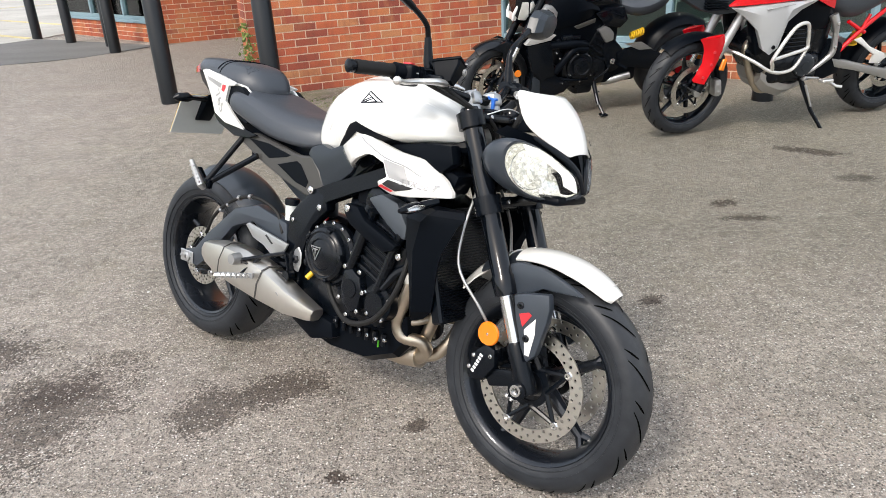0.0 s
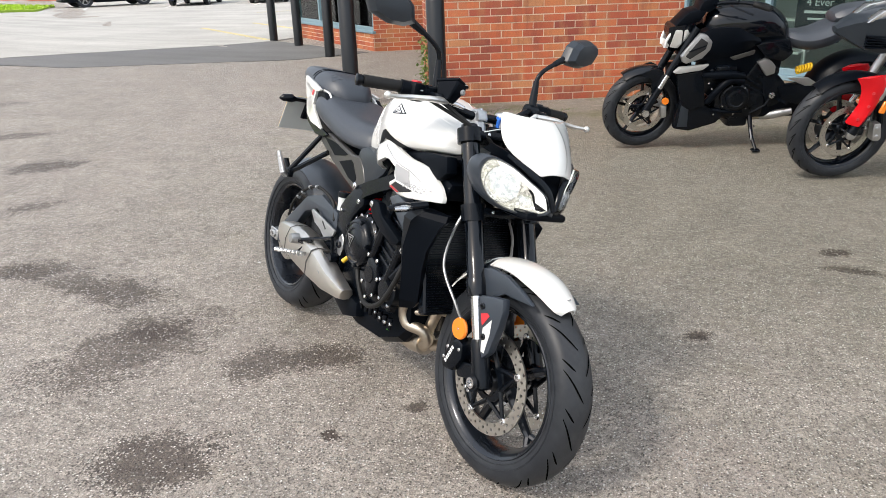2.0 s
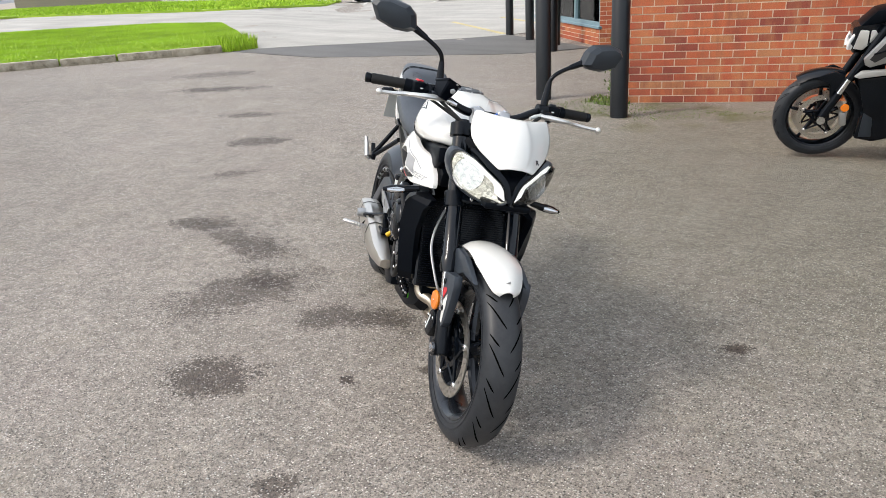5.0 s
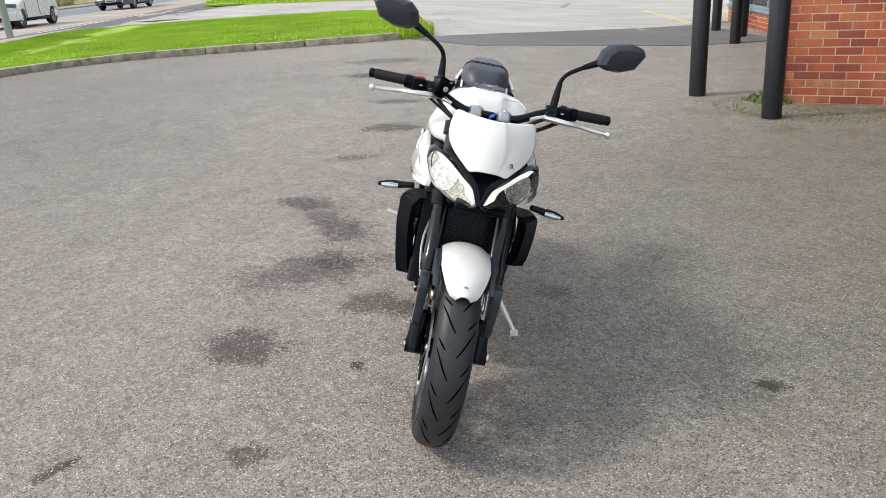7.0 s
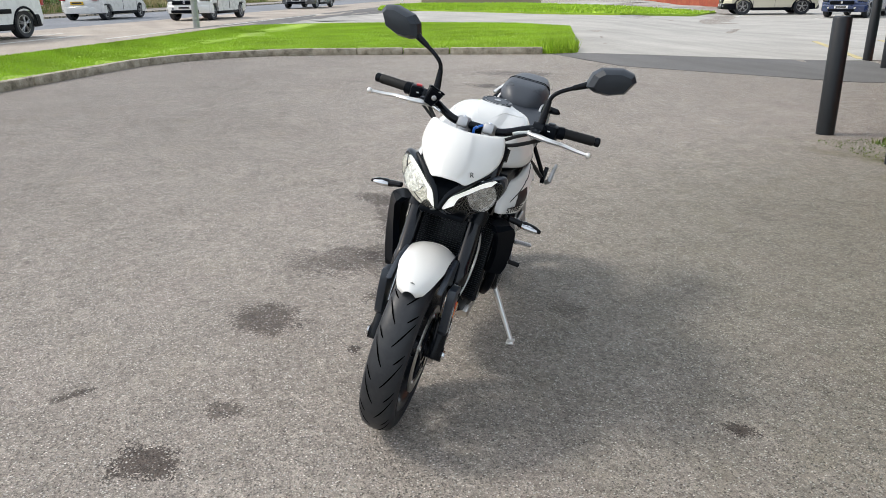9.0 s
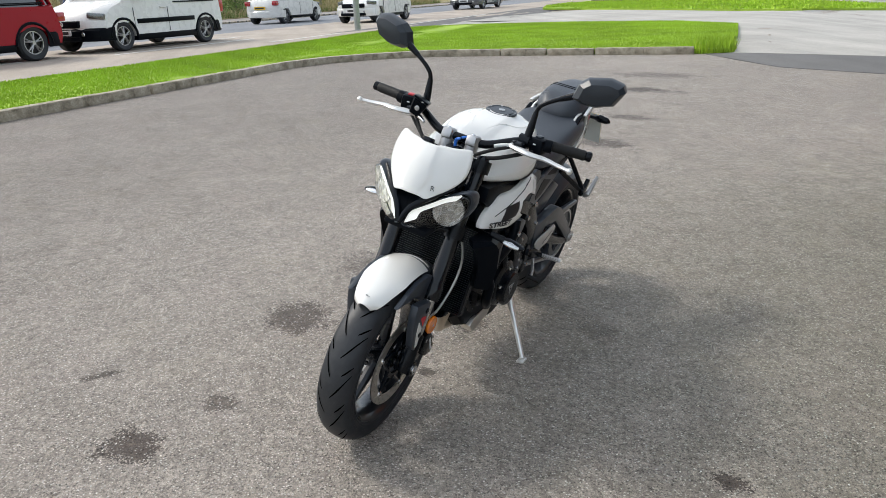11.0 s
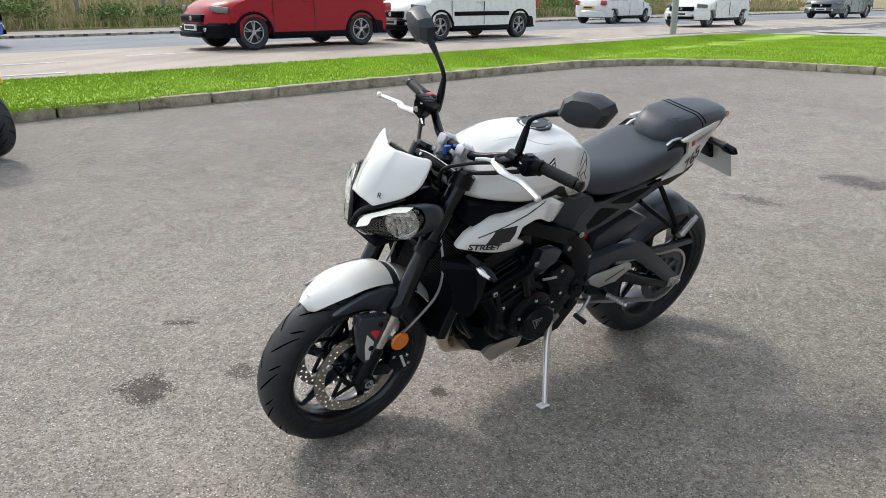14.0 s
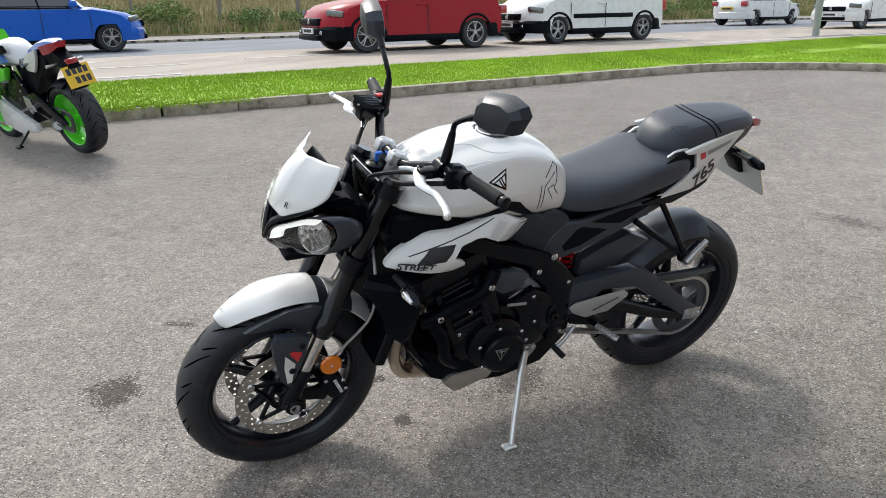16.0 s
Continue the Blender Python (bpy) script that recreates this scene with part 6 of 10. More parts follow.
def shroud_panel(outline, s, y0, y1, bevel):
    bm = slab(outline, y0, y1, bevel, 1)
    bmesh.ops.triangulate(bm, faces=list(bm.faces))
    bmesh.ops.subdivide_edges(bm, edges=[e for e in bm.edges if e.calc_length() > 0.04], cuts=2, use_grid_fill=True)
    bmesh.ops.triangulate(bm, faces=list(bm.faces))
    for v in bm.verts:
        v.co.y = TY + s * (v.co.y + flare(v.co.x, v.co.z))
    return bm


SHROUD = [(1.216, 0.744), (1.212, 0.757), (1.187, 0.784), (1.153, 0.806), (1.108, 0.830), (1.038, 0.841), (0.976, 0.857), (0.908, 0.875), (0.887, 0.873), (0.762, 0.809), (0.828, 0.767), (0.948, 0.824), (0.971, 0.824), (1.017, 0.808),
          (1.037, 0.774), (1.003, 0.757), (1.0, 0.743), (1.043, 0.727), (1.10, 0.729), (1.16, 0.737)]
for s in (1, -1):
    shp = bp("tank_shroud", shroud_panel(SHROUD, s, -0.016, 0.003, 0.0025), WHITE, "white side shroud with lettering", sharp=30)
    if s > 0:
        decal("dark_decal", shp, [(1.100, 0.802), (1.033, 0.814), (1.048, 0.788), (1.062, 0.768), (1.140, 0.757), (1.122, 0.777)], s, INK, 0.0012)
        decal("grey_panel", shp, [(0.901, 0.860), (0.774, 0.810), (0.829, 0.773), (0.936, 0.824)], s, LIGHTINK, 0.0012)
        decal_text("shroud_letters", shp, "STREET", 0.0215, INK, 1.141, 0.753, s, 3, 0.25, 1.35, 0.006, 0.0007)
        line = [(1.156, 0, 0.778), (1.08, 0, 0.808), (1.01, 0, 0.833), (0.915, 0, 0.866)]
    else:
        decal("grey_decal", shp, [(1.013, 0.818), (1.077, 0.806), (1.110, 0.763), (1.046, 0.773)], s, GREYINK, 0.0012)
        decal("black_decal", shp, [(1.044, 0.768), (1.121, 0.756), (1.108, 0.750), (1.065, 0.740), (1.020, 0.753)], s, INK, 0.0012, 3)
        decal("red_decal", shp, [(1.004, 0.745), (1.018, 0.752), (1.061, 0.740), (1.048, 0.736)], s, REDSTICK, 0.0014, 2)
        decal_text("shroud_letters", shp, "STREET", 0.0225, GREYINK, 1.128, 0.764, s, -4, 0.25, 1.35, 0.006)
        line = [(1.130, 0, 0.787), (1.075, 0, 0.809), (1.012, 0, 0.823), (0.900, 0, 0.864)]
    line = [surface(shp, q.x, q.z, s)[0] for q in curve_points(line, 5)]
    part("shroud_line", tube(line, 0.0018, 6), INK if s > 0 else GREYINK, shp)
    bp("shroud_frame", bent([(0.884, 0.846), (0.745, 0.786), (0.70, 0.75), (0.66, 0.69), (0.70, 0.672), (0.80, 0.728), (0.912, 0.795)], shroud_y, s, -0.04, -0.020, 0.004), BLACKSATIN, "black frame cover beneath the shroud", parent=shp)
    bp("knee_panel", slab([(0.895, 0.862), (0.82, 0.846), (0.760, 0.828), (0.705, 0.806), (0.665, 0.816), (0.618, 0.800), (0.604, 0.778), (0.640, 0.735), (0.672, 0.690), (0.71, 0.681), (0.80, 0.745)], TY + s * 0.095, TY + s * 0.132, 0.008), DARKGREY, "black knee panel")
    bp("air_duct", join(slab([(1.21, 0.80), (1.10, 0.835), (0.98, 0.85), (0.96, 0.79), (1.08, 0.76), (1.19, 0.745)], TY + s * 0.06, TY + s * 0.135, 0.012), tube([(1.20, TY + s * 0.06, 0.88), (1.10, TY + s * 0.11, 0.855), (0.98, TY + s * 0.13, 0.845)], 0.022, 10, 4)), PLASTIC, "black air duct")
    # radiator cowl
    rows_c = ((0.716, 1.160, 1.215, 1.268, 0.200), (0.700, 1.120, 1.195, 1.283, 0.214), (0.680, 1.108, 1.180, 1.268, 0.222), (0.600, 1.120, 1.165, 1.226, 0.224), (0.540, 1.130, 1.165, 1.211, 0.218))
    rows_c += ((0.480, 1.134, 1.165, 1.204, 0.210), (0.430, 1.134, 1.160, 1.195, 0.202), (0.402, 1.146, 1.156, 1.166, 0.195)) if s < 0 else ((0.512, 1.150, 1.170, 1.190, 0.208),)
    ck = loft([[Vector((x, TY + s * yy, z)) for x, yy in ((xb, y - 0.045), (xb + 0.01, y), (xm, y + 0.014), (xf, y - 0.03), (xf - 0.012, y - 0.05))] for z, xb, xm, xf, y in rows_c])
    bp("radiator_cowl", ck, PLASTIC, "black angular radiator cowl", sharp=20)
    # indicators
    ind = bp("indicator", join(tube([(1.200, TY + s * 0.20, 0.735), (1.185, TY + s * 0.245, 0.724)], [0.010, 0.012], 10), tube([(1.186, TY + s * 0.235, 0.722), (1.18, TY + s * 0.26, 0.720), (1.18, TY + s * 0.29, 0.716), (1.178, TY + s * 0.318, 0.712)], [0.012, 0.018, 0.017, 0.007], 14, flat=0.8)), BLACKSATIN, "front indicator on a short stalk")
    bp("indicator_lens", tube([(1.195, TY + s * 0.25, 0.721), (1.196, TY + s * 0.275, 0.719), (1.192, TY + s * 0.305, 0.715)], [0.008, 0.012, 0.006], 10, flat=0.9), CHROME, "clear indicator lens", parent=ind)

# radiator with fins
rad = bp("radiator", box(-0.018, 0.018, -0.165, 0.165, -0.165, 0.150, 0.006, 1, Matrix.Translation((1.165, TY, 0.555)) @ Matrix.Rotation(radians(-17), 4, "Y")), BLACKSATIN, "black finned radiator")
fins = [box(0.017, 0.023, -0.155, 0.155, z, z + 0.0022, m=Matrix.Translation((1.165, TY, 0.555)) @ Matrix.Rotation(radians(-17), 4, "Y")) for z in [-0.155 + 0.0075 * k for k in range(40)]]
for f_ in fins:
    bp("fin", f_, PLASTIC, parent=rad, smooth=False)
bp("oil_cooler_horn", lathe([(1.155, 0.0), (1.155, 0.034), (1.175, 0.040), (1.19, 0.036), (1.192, 0.026), (1.185, 0.02), (1.185, 0.0)], 20, "x", (0, TY + 0.06, 0.375)), BLACKSATIN, "round black horn")

# ---- frame, engine, exhaust ----
for s in (1, -1):
    sp = loft([[Vector((x, TY + s * yy, zz)) for yy, zz in ((y - 0.018, z + h), (y + 0.014, z + h * 0.8), (y + 0.016, z - h * 0.8), (y - 0.018, z - h))] for x, y, z, h in
               ((1.170, 0.050, 0.850, 0.035), (1.080, 0.100, 0.815, 0.034), (0.960, 0.132, 0.765, 0.032), (0.850, 0.138, 0.722, 0.030), (0.740, 0.136, 0.680, 0.034), (0.660, 0.132, 0.640, 0.042))])
    bp("frame_spar", sp, BLACKSATIN, "black alloy frame spar", sharp=25)
    bp("frame_plate", slab([(0.72, 0.675), (0.655, 0.672), (0.590, 0.615), (0.555, 0.575), (0.545, 0.43), (0.575, 0.335), (0.62, 0.335), (0.625, 0.45), (0.665, 0.56), (0.73, 0.62)], TY + s * 0.108, TY + s * 0.150, 0.012), BLACKSATIN, "black pivot plate of the frame")
    bp("frame_bolts", join(bolt((0.655, TY + s * 0.150, 0.672), 0.012, 0.008 * s, n=12), bolt((0.655, TY + s * 0.156, 0.672), 0.008, 0.006 * s), bolt((0.70, TY + s * 0.150, 0.625), 0.010, 0.008 * s), bolt((0.58, TY + s * 0.15, 0.565), 0.007, 0.006 * s), bolt((0.575, TY + s * 0.15, 0.37), 0.007, 0.006 * s)), CHROME)
    bp("pivot_cover", slab([(0.618, 0.485), (0.600, 0.47), (0.592, 0.435), (0.604, 0.405), (0.622, 0.40), (0.634, 0.43), (0.634, 0.465)], TY + s * 0.150, TY + s * 0.156, 0.003, 1), BLACKSATIN if s > 0 else ALLOY, "black pivot cover" if s > 0 else "alloy pivot cover")
    bp("pivot_nut", bolt((0.612, TY + s * 0.156, 0.442), 0.014, 0.010 * s, n=6), BLACKGLOSS)
    # rear frame: a cast plate with two dark insets
    sub_y = steps((0.2, 0.110), (0.7, 0.132))
    # one paint on both sides; the left copy is darker for that side's shade
    sf = bp("rear_frame", bent([(0.225, 0.795), (0.313, 0.808), (0.45, 0.785), (0.551, 0.766), (0.627, 0.772), (0.665, 0.735), (0.692, 0.685), (0.665, 0.645), (0.60, 0.644), (0.50, 0.670), (0.378, 0.709), (0.230, 0.770)], sub_y, s, -0.022, 0.004, 0.006), SUBGREY if s < 0 else GRAPHITE, "graphite cast rear frame plate")
    bp("frame_inset", bent([(0.281, 0.787), (0.397, 0.783), (0.520, 0.760), (0.500, 0.752), (0.402, 0.735)], sub_y, s, 0.002, 0.0055, 0.001), PLASTIC, parent=sf)
    bp("frame_inset", bent([(0.450, 0.722), (0.553, 0.747), (0.575, 0.738), (0.618, 0.690), (0.606, 0.670), (0.548, 0.680)], sub_y, s, 0.002, 0.0055, 0.001), PLASTIC, parent=sf)
    # passenger peg hanger
    hg = bp("peg_hanger", join(tube([(0.345, TY + s * 0.125, 0.735), (0.16, TY + s * 0.195, 0.612)], [0.010, 0.010], 10), tube([(0.245, TY + s * 0.115, 0.785), (0.165, TY + s * 0.195, 0.625)], [0.010, 0.010], 10),
                               slab([(0.19, 0.628), (0.15, 0.632), (0.115, 0.665), (0.105, 0.655), (0.14, 0.60), (0.18, 0.596)], TY + s * 0.185, TY + s * 0.205, 0.004)), BLACKSATIN, "black passenger peg hanger")
    bp("peg", join(tube([(0.165, TY + s * 0.21, 0.602), (0.172, TY + s * 0.225, 0.612), (0.125, TY + s * 0.235, 0.690)], [0.012, 0.013, 0.008], 10), *[box(-0.012, 0.012, -0.009, 0.009, -0.003, 0.003, 0.001, 1, Matrix.Translation((0.166 - k * 0.008, TY + s * (0.228 + k * 0.001), 0.622 + k * 0.0125))) for k in range(5)]), ALLOY, "folded alloy passenger peg", parent=hg)
    # rider pegs and heel plates
    hp = [(0.354, 0.506), (0.373, 0.515), (0.579, 0.484), (0.563, 0.457), (0.511, 0.425), (0.451, 0.456), (0.397, 0.469)] if s < 0 else [(0.331, 0.479), (0.353, 0.495), (0.538, 0.479), (0.563, 0.464), (0.545, 0.441), (0.492, 0.414), (0.431, 0.420), (0.404, 0.420), (0.334, 0.465)]
    # same raw plate; the left takes a paint that stays pale in the shade
    hp = bp("heel_plate", slab(hp, TY + s * 0.158, TY + s * 0.166, 0.003), SILVERPANEL if s > 0 else ALLOY, "silver heel plate")
    if s > 0:
        bp("heel_groove", slab([(0.372, 0.474), (0.470, 0.440), (0.466, 0.436), (0.368, 0.470)], TY + 0.1662, TY + 0.1668), INK, parent=hp, smooth=False)
    if s < 0:
        bp("heel_slot", slab([(0.462, 0.490), (0.470, 0.494), (0.505, 0.470), (0.497, 0.466)], TY + s * 0.1662, TY + s * 0.1668), INK, parent=hp, smooth=False)
    hx = 0.56 if s < 0 else 0.49
    if s < 0:
        strut = lambda p, q, w: tube([(p[0], TY - 0.165 - (0.61 - p[0]) * 0.42, p[1]), (q[0], TY - 0.165 - (0.61 - q[0]) * 0.42, q[1])], w, 8, flat=0.7)
        pb = bp("peg_bracket", join(strut((0.43, 0.405), (0.585, 0.458), 0.010), strut((0.44, 0.362), (0.60, 0.388), 0.010), strut((0.43, 0.405), (0.60, 0.388), 0.008), strut((0.44, 0.362), (0.50, 0.425), 0.009), strut((0.585, 0.458), (0.60, 0.388), 0.008), lathe([(TY - 0.185, 0.0), (TY - 0.185, 0.016), (TY - 0.160, 0.018), (TY - 0.150, 0.0)], 14, "y", (0.60, 0, 0.388))), BLACKSATIN, "black peg bracket")
        bp("bracket_knob", lathe([(TY - 0.268, 0.0), (TY - 0.268, 0.017), (TY - 0.250, 0.020), (TY - 0.235, 0.020), (TY - 0.235, 0.0)], 18, "y", (0.425, 0, 0.410)), ALLOY, parent=pb)
    else:
        bp("peg_bracket", join(slab([(hx + 0.06, 0.42), (hx + 0.05, 0.39), (hx - 0.06, 0.36), (hx - 0.075, 0.375), (hx - 0.02, 0.43)], TY + s * 0.142, TY + s * 0.156, 0.004), tube([(hx - 0.05, TY + s * 0.15, 0.372), (hx - 0.055, TY + s * 0.185, 0.368)], 0.010, 8)), BLACKSATIN)
    py, dx = (0.240, -0.052) if s < 0 else (0.17, -0.020)
    bp("rider_peg", join(tube([(hx - 0.05, TY + s * py, 0.374), (hx - 0.05 + dx * 1.9, TY + s * (py + 0.075), 0.362)], [0.011, 0.012], 8, flat=0.7), *[box(-0.010, 0.010, -0.003, 0.003, -0.008, 0.008, 0.001, 1, Matrix.Translation((hx - 0.05 + dx * 1.9 * k / 7, TY + s * (py + 0.012 + 0.0095 * k), 0.374 - 0.0017 * k))) for k in range(7)]), ALLOY, "ribbed alloy rider peg")
    if s > 0:
        gl = bp("gear_lever", tube([(0.525, TY + 0.160, 0.380), (0.575, TY + 0.185, 0.356), (0.612, TY + 0.195, 0.338)], 0.007, 8, 4), ALLOY, "alloy gear lever")
        bp("lever_rubber", tube([(0.612, TY + 0.185, 0.338), (0.606, TY + 0.235, 0.334)], 0.010, 10), RUBBER, "black rubber tip", parent=gl)
    else:
        bp("brake_pedal", join(tube([(hx - 0.03, TY + s * 0.165, 0.368), (hx + 0.02, TY + s * 0.178, 0.352), (hx + 0.05, TY + s * 0.185, 0.335)], 0.008, 8, 4), tube([(hx + 0.048, TY + s * 0.18, 0.334), (hx + 0.048, TY + s * 0.225, 0.332)], 0.010, 10)), ALLOY, "foot lever")

bp("under_seat_tray", box(0.25, 0.66, TY - 0.088, TY + 0.088, 0.715, 0.835, 0.012, 1), PLASTIC, "black tray under the seat")
# swing arm
arm_r = [(0.03, 0.352), (0.105, 0.422), (0.265, 0.545), (0.39, 0.578), (0.545, 0.545), (0.56, 0.45), (0.53, 0.42), (0.47, 0.46), (0.37, 0.515), (0.26, 0.478), (0.10, 0.318), (0.05, 0.285), (-0.045, 0.288), (-0.048, 0.33)]
bp("swing_arm", slab(arm_r, TY - 0.150, TY - 0.108, 0.012), GRAPHITE, "black gull-wing swing arm")
arm_l = [(-0.060, 0.288), (-0.060, 0.312), (-0.016, 0.343), (0.120, 0.446), (0.250, 0.540), (0.317, 0.567), (0.440, 0.556), (0.565, 0.545), (0.56, 0.42), (0.530, 0.41), (0.428, 0.500), (0.296, 0.486), (0.221, 0.436), (0.093, 0.349), (0.0, 0.285)]
sw2 = bp("swing_arm", slab(arm_l, TY + 0.108, TY + 0.152, 0.012), GRAPHITE, "black gull-wing swing arm")
bp("lower_arm", join(tube([(0.56, TY + 0.125, 0.42), (0.38, TY + 0.128, 0.425), (0.18, TY + 0.130, 0.352), (0.02, TY + 0.13, 0.30)], [0.030, 0.028, 0.026, 0.022], 10, 4), tube([(0.55, TY - 0.12, 0.40), (0.05, TY - 0.12, 0.315)], 0.026, 10), box(0.34, 0.56, -0.11, 0.12, 0.38, 0.54, 0.03, 2)), BLACKSATIN, parent=sw2)
for s in (1, -1):
    bp("axle_block", join(slab([(-0.048, 0.29), (0.03, 0.29), (0.03, 0.335), (-0.048, 0.335)], TY + s * 0.150, TY + s * 0.156, 0.003, 1), bolt((0.0, TY + s * 0.155, 0.313), 0.019, 0.010 * s, n=6), bolt((-0.035, TY + s * 0.155, 0.313), 0.006, 0.008 * s)), ALLOY, "alloy axle block")
# hugger
hgr = bp("rear_hugger", guard(35, 98, 0.362, 0.340, 0.098, 0.05, cx=0.0, cz=0.315), GRAPHITE, "dark grey rear hugger")
bp("hugger_front", slab([(0.512, 0.604), (0.420, 0.648), (0.329, 0.679), (0.235, 0.636), (0.330, 0.585), (0.429, 0.532), (0.515, 0.540)], TY + 0.06, TY + 0.108, 0.015), GRAPHITE, parent=hgr)
bp("chain_guard", slab([(0.40, 0.535), (0.194, 0.486), (-0.100, 0.473), (-0.106, 0.456), (0.10, 0.452), (0.30, 0.50)], TY + 0.098, TY + 0.118, 0.004), GRAPHITE, "black chain guard")
# shock
spring = [(0.50 + 0.024 * math.cos(k * 0.8) + 0.03 * k / 60, TY + 0.03 + 0.024 * math.sin(k * 0.8), 0.52 + 0.16 * k / 60) for k in range(61)]
bp("shock_spring", tube(spring, 0.0055, 8), REDP, "red shock spring")
bp("shock_body", tube([(0.50, TY + 0.03, 0.50), (0.53, TY + 0.03, 0.70)], 0.016, 12), BLACKSATIN)
# chain and sprocket
ch = []
for k in range(46):
    a = math.pi / 2 - 0.12 + math.pi * 1.06 * k / 45
    ch.append((0.0 + math.cos(a) * 0.124, 0.312 + math.sin(a) * 0.124))
loop = [(0.66, 0.470)] + ch + [(0.66, 0.352)] + [(0.66 + 0.059 * math.cos(a), 0.411 + 0.059 * math.sin(a)) for a in (-1.2, -0.6, 0, 0.6, 1.2)]
links = []
pts3 = loop + [loop[0]]
for (x0, z0), (x1, z1) in zip(pts3, pts3[1:]):
    L = math.hypot(x1 - x0, z1 - z0)
    nlk = max(1, round(L / 0.0135))
    for k in range(nlk):
        t = (k + 0.5) / nlk
        links.append(box(-0.0052, 0.0052, -0.010, 0.010, -0.0062, 0.0062, m=Matrix.Translation((x0 + (x1 - x0) * t, TY + 0.096, z0 + (z1 - z0) * t)) @ Matrix.Rotation(-math.atan2(z1 - z0, x1 - x0), 4, "Y")))
chain = bp("chain", join(*links), ALLOY, "dark steel drive chain", smooth=False)
bp("sprocket", join(ring(0.084, 0.119, TY + 0.092, TY + 0.099, 42), *[tube([(math.cos(a) * 0.03, TY + 0.0955, math.sin(a) * 0.03), (math.cos(a) * 0.09, TY + 0.0955, math.sin(a) * 0.09)], 0.011, 6) for a in [k * math.pi / 2.5 for k in range(5)]]), GRAPHITE, "dark rear sprocket").matrix_basis = Matrix.Translation((0, 0, 0.312))
# rear calliper and brake line
bp("rear_calliper", slab([(0.06, 0.415), (0.115, 0.40), (0.11, 0.35), (0.06, 0.365)], TY - 0.125, TY - 0.075, 0.008), BLACKSATIN, "rear brake calliper")
bp("rear_brake_line", tube([(0.09, TY - 0.14, 0.42), (0.16, TY - 0.155, 0.50), (0.27, TY - 0.158, 0.572), (0.38, TY - 0.152, 0.60), (0.48, TY - 0.14, 0.57), (0.53, TY - 0.15, 0.51)], 0.006, 8, 6), RUBBER, "rear brake line")
for x, z in ((0.20, 0.525), (0.24, 0.552), (0.30, 0.585), (0.36, 0.599)):
    bp("line_clip", lathe([(-0.006, 0.0085), (0.006, 0.0085)], 10, "x", (x, TY - 0.156, z)), ALLOY)
bp("brake_reservoir", lathe([(0.555, 0.020), (0.605, 0.022)], 16, "z", (0.545, TY - 0.13, 0)), PLATEWHITE, "cloudy brake fluid pot")
bp("reservoir_cap", lathe([(0.605, 0.024), (0.622, 0.024), (0.625, 0.020), (0.625, 0)], 16, "z", (0.545, TY - 0.13, 0)), BLACKSATIN)

# engine block
eng = bp("engine", join(box(0.60, 0.98, -0.125, 0.135, 0.30, 0.50, 0.03, 2), box(0.66, 0.92, -0.10, 0.11, 0.20, 0.33, 0.03, 2), box(-0.115, 0.10, -0.135, 0.14, -0.02, 0.235, 0.012, 2, Matrix.Translation((0.905, TY, 0.435)) @ Matrix.Rotation(radians(22), 4, "Y"))), ENGINEBLACK, "black three-cylinder engine")
bp("cylinder_head", join(box(-0.12, 0.105, -0.145, 0.15, 0.0, 0.075, 0.014, 2, Matrix.Translation((0.985, TY, 0.625)) @ Matrix.Rotation(radians(22), 4, "Y")), box(-0.10, 0.09, -0.12, 0.125, 0.07, 0.11, 0.014, 2, Matrix.Translation((0.985, TY, 0.625)) @ Matrix.Rotation(radians(22), 4, "Y"))), ENGINEBLACK, parent=eng)
ribs = []
for s in (1, -1):
    for k in range(6):
        ribs.append(box(-0.075, 0.07, s * 0.137 - 0.006, s * 0.137 + 0.012, 0.03 + 0.030 * k, 0.042 + 0.030 * k, 0.003, 1, Matrix.Translation((0.905, TY, 0.435)) @ Matrix.Rotation(radians(22), 4, "Y")))
    for k in (-0.062, 0.062):
        ribs.append(tube([(0, 0, 0), (0, 0, 0.2)], 0.015, 10))
        ribs[-1].transform(Matrix.Translation((0.905, TY, 0.435)) @ Matrix.Rotation(radians(22), 4, "Y") @ Matrix.Translation((k, s * 0.150, 0.015)))
bp("cylinder_ribs", join(*ribs), ENGINEBLACK, parent=eng)
# right covers
bp("clutch_cover", join(lathe([(-0.12, 0.101), (-0.136, 0.101), (-0.142, 0.096), (-0.146, 0.092)], 48, "y", (0.752, TY, 0.49)), lathe([(-0.14, 0.087), (-0.158, 0.085), (-0.165, 0.080), (-0.169, 0.072), (-0.167, 0.068), (-0.172, 0.062), (-0.174, 0.050), (-0.170, 0.047), (-0.172, 0.044), (-0.173, 0.0)], 48, "y", (0.742, TY, 0.488)), *[box(-0.010, 0.010, -0.172, -0.150, 0.074, 0.086, 0.004, 2, Matrix.Translation((0.742, TY, 0.488)) @ Matrix.Rotation(a_, 4, "Y")) for a_ in (0.3, 1.5, 2.9, 4.2, 5.3)]), ENGINEBLACK, "round black clutch cover", parent=eng)
bdg = Matrix.Translation((0.722, TY - 0.1745, 0.490))
bp("cover_badge", slab([(-0.022, 0.020), (0.022, 0.020), (0.0, -0.024)], -0.001, 0.001, m=bdg), ALLOY, parent=eng, smooth=False)
bp("cover_badge_inner", slab([(-0.017, 0.017), (0.017, 0.017), (0.0, -0.019)], -0.0016, 0.0, m=bdg), BLACKGLOSS, parent=eng, smooth=False)
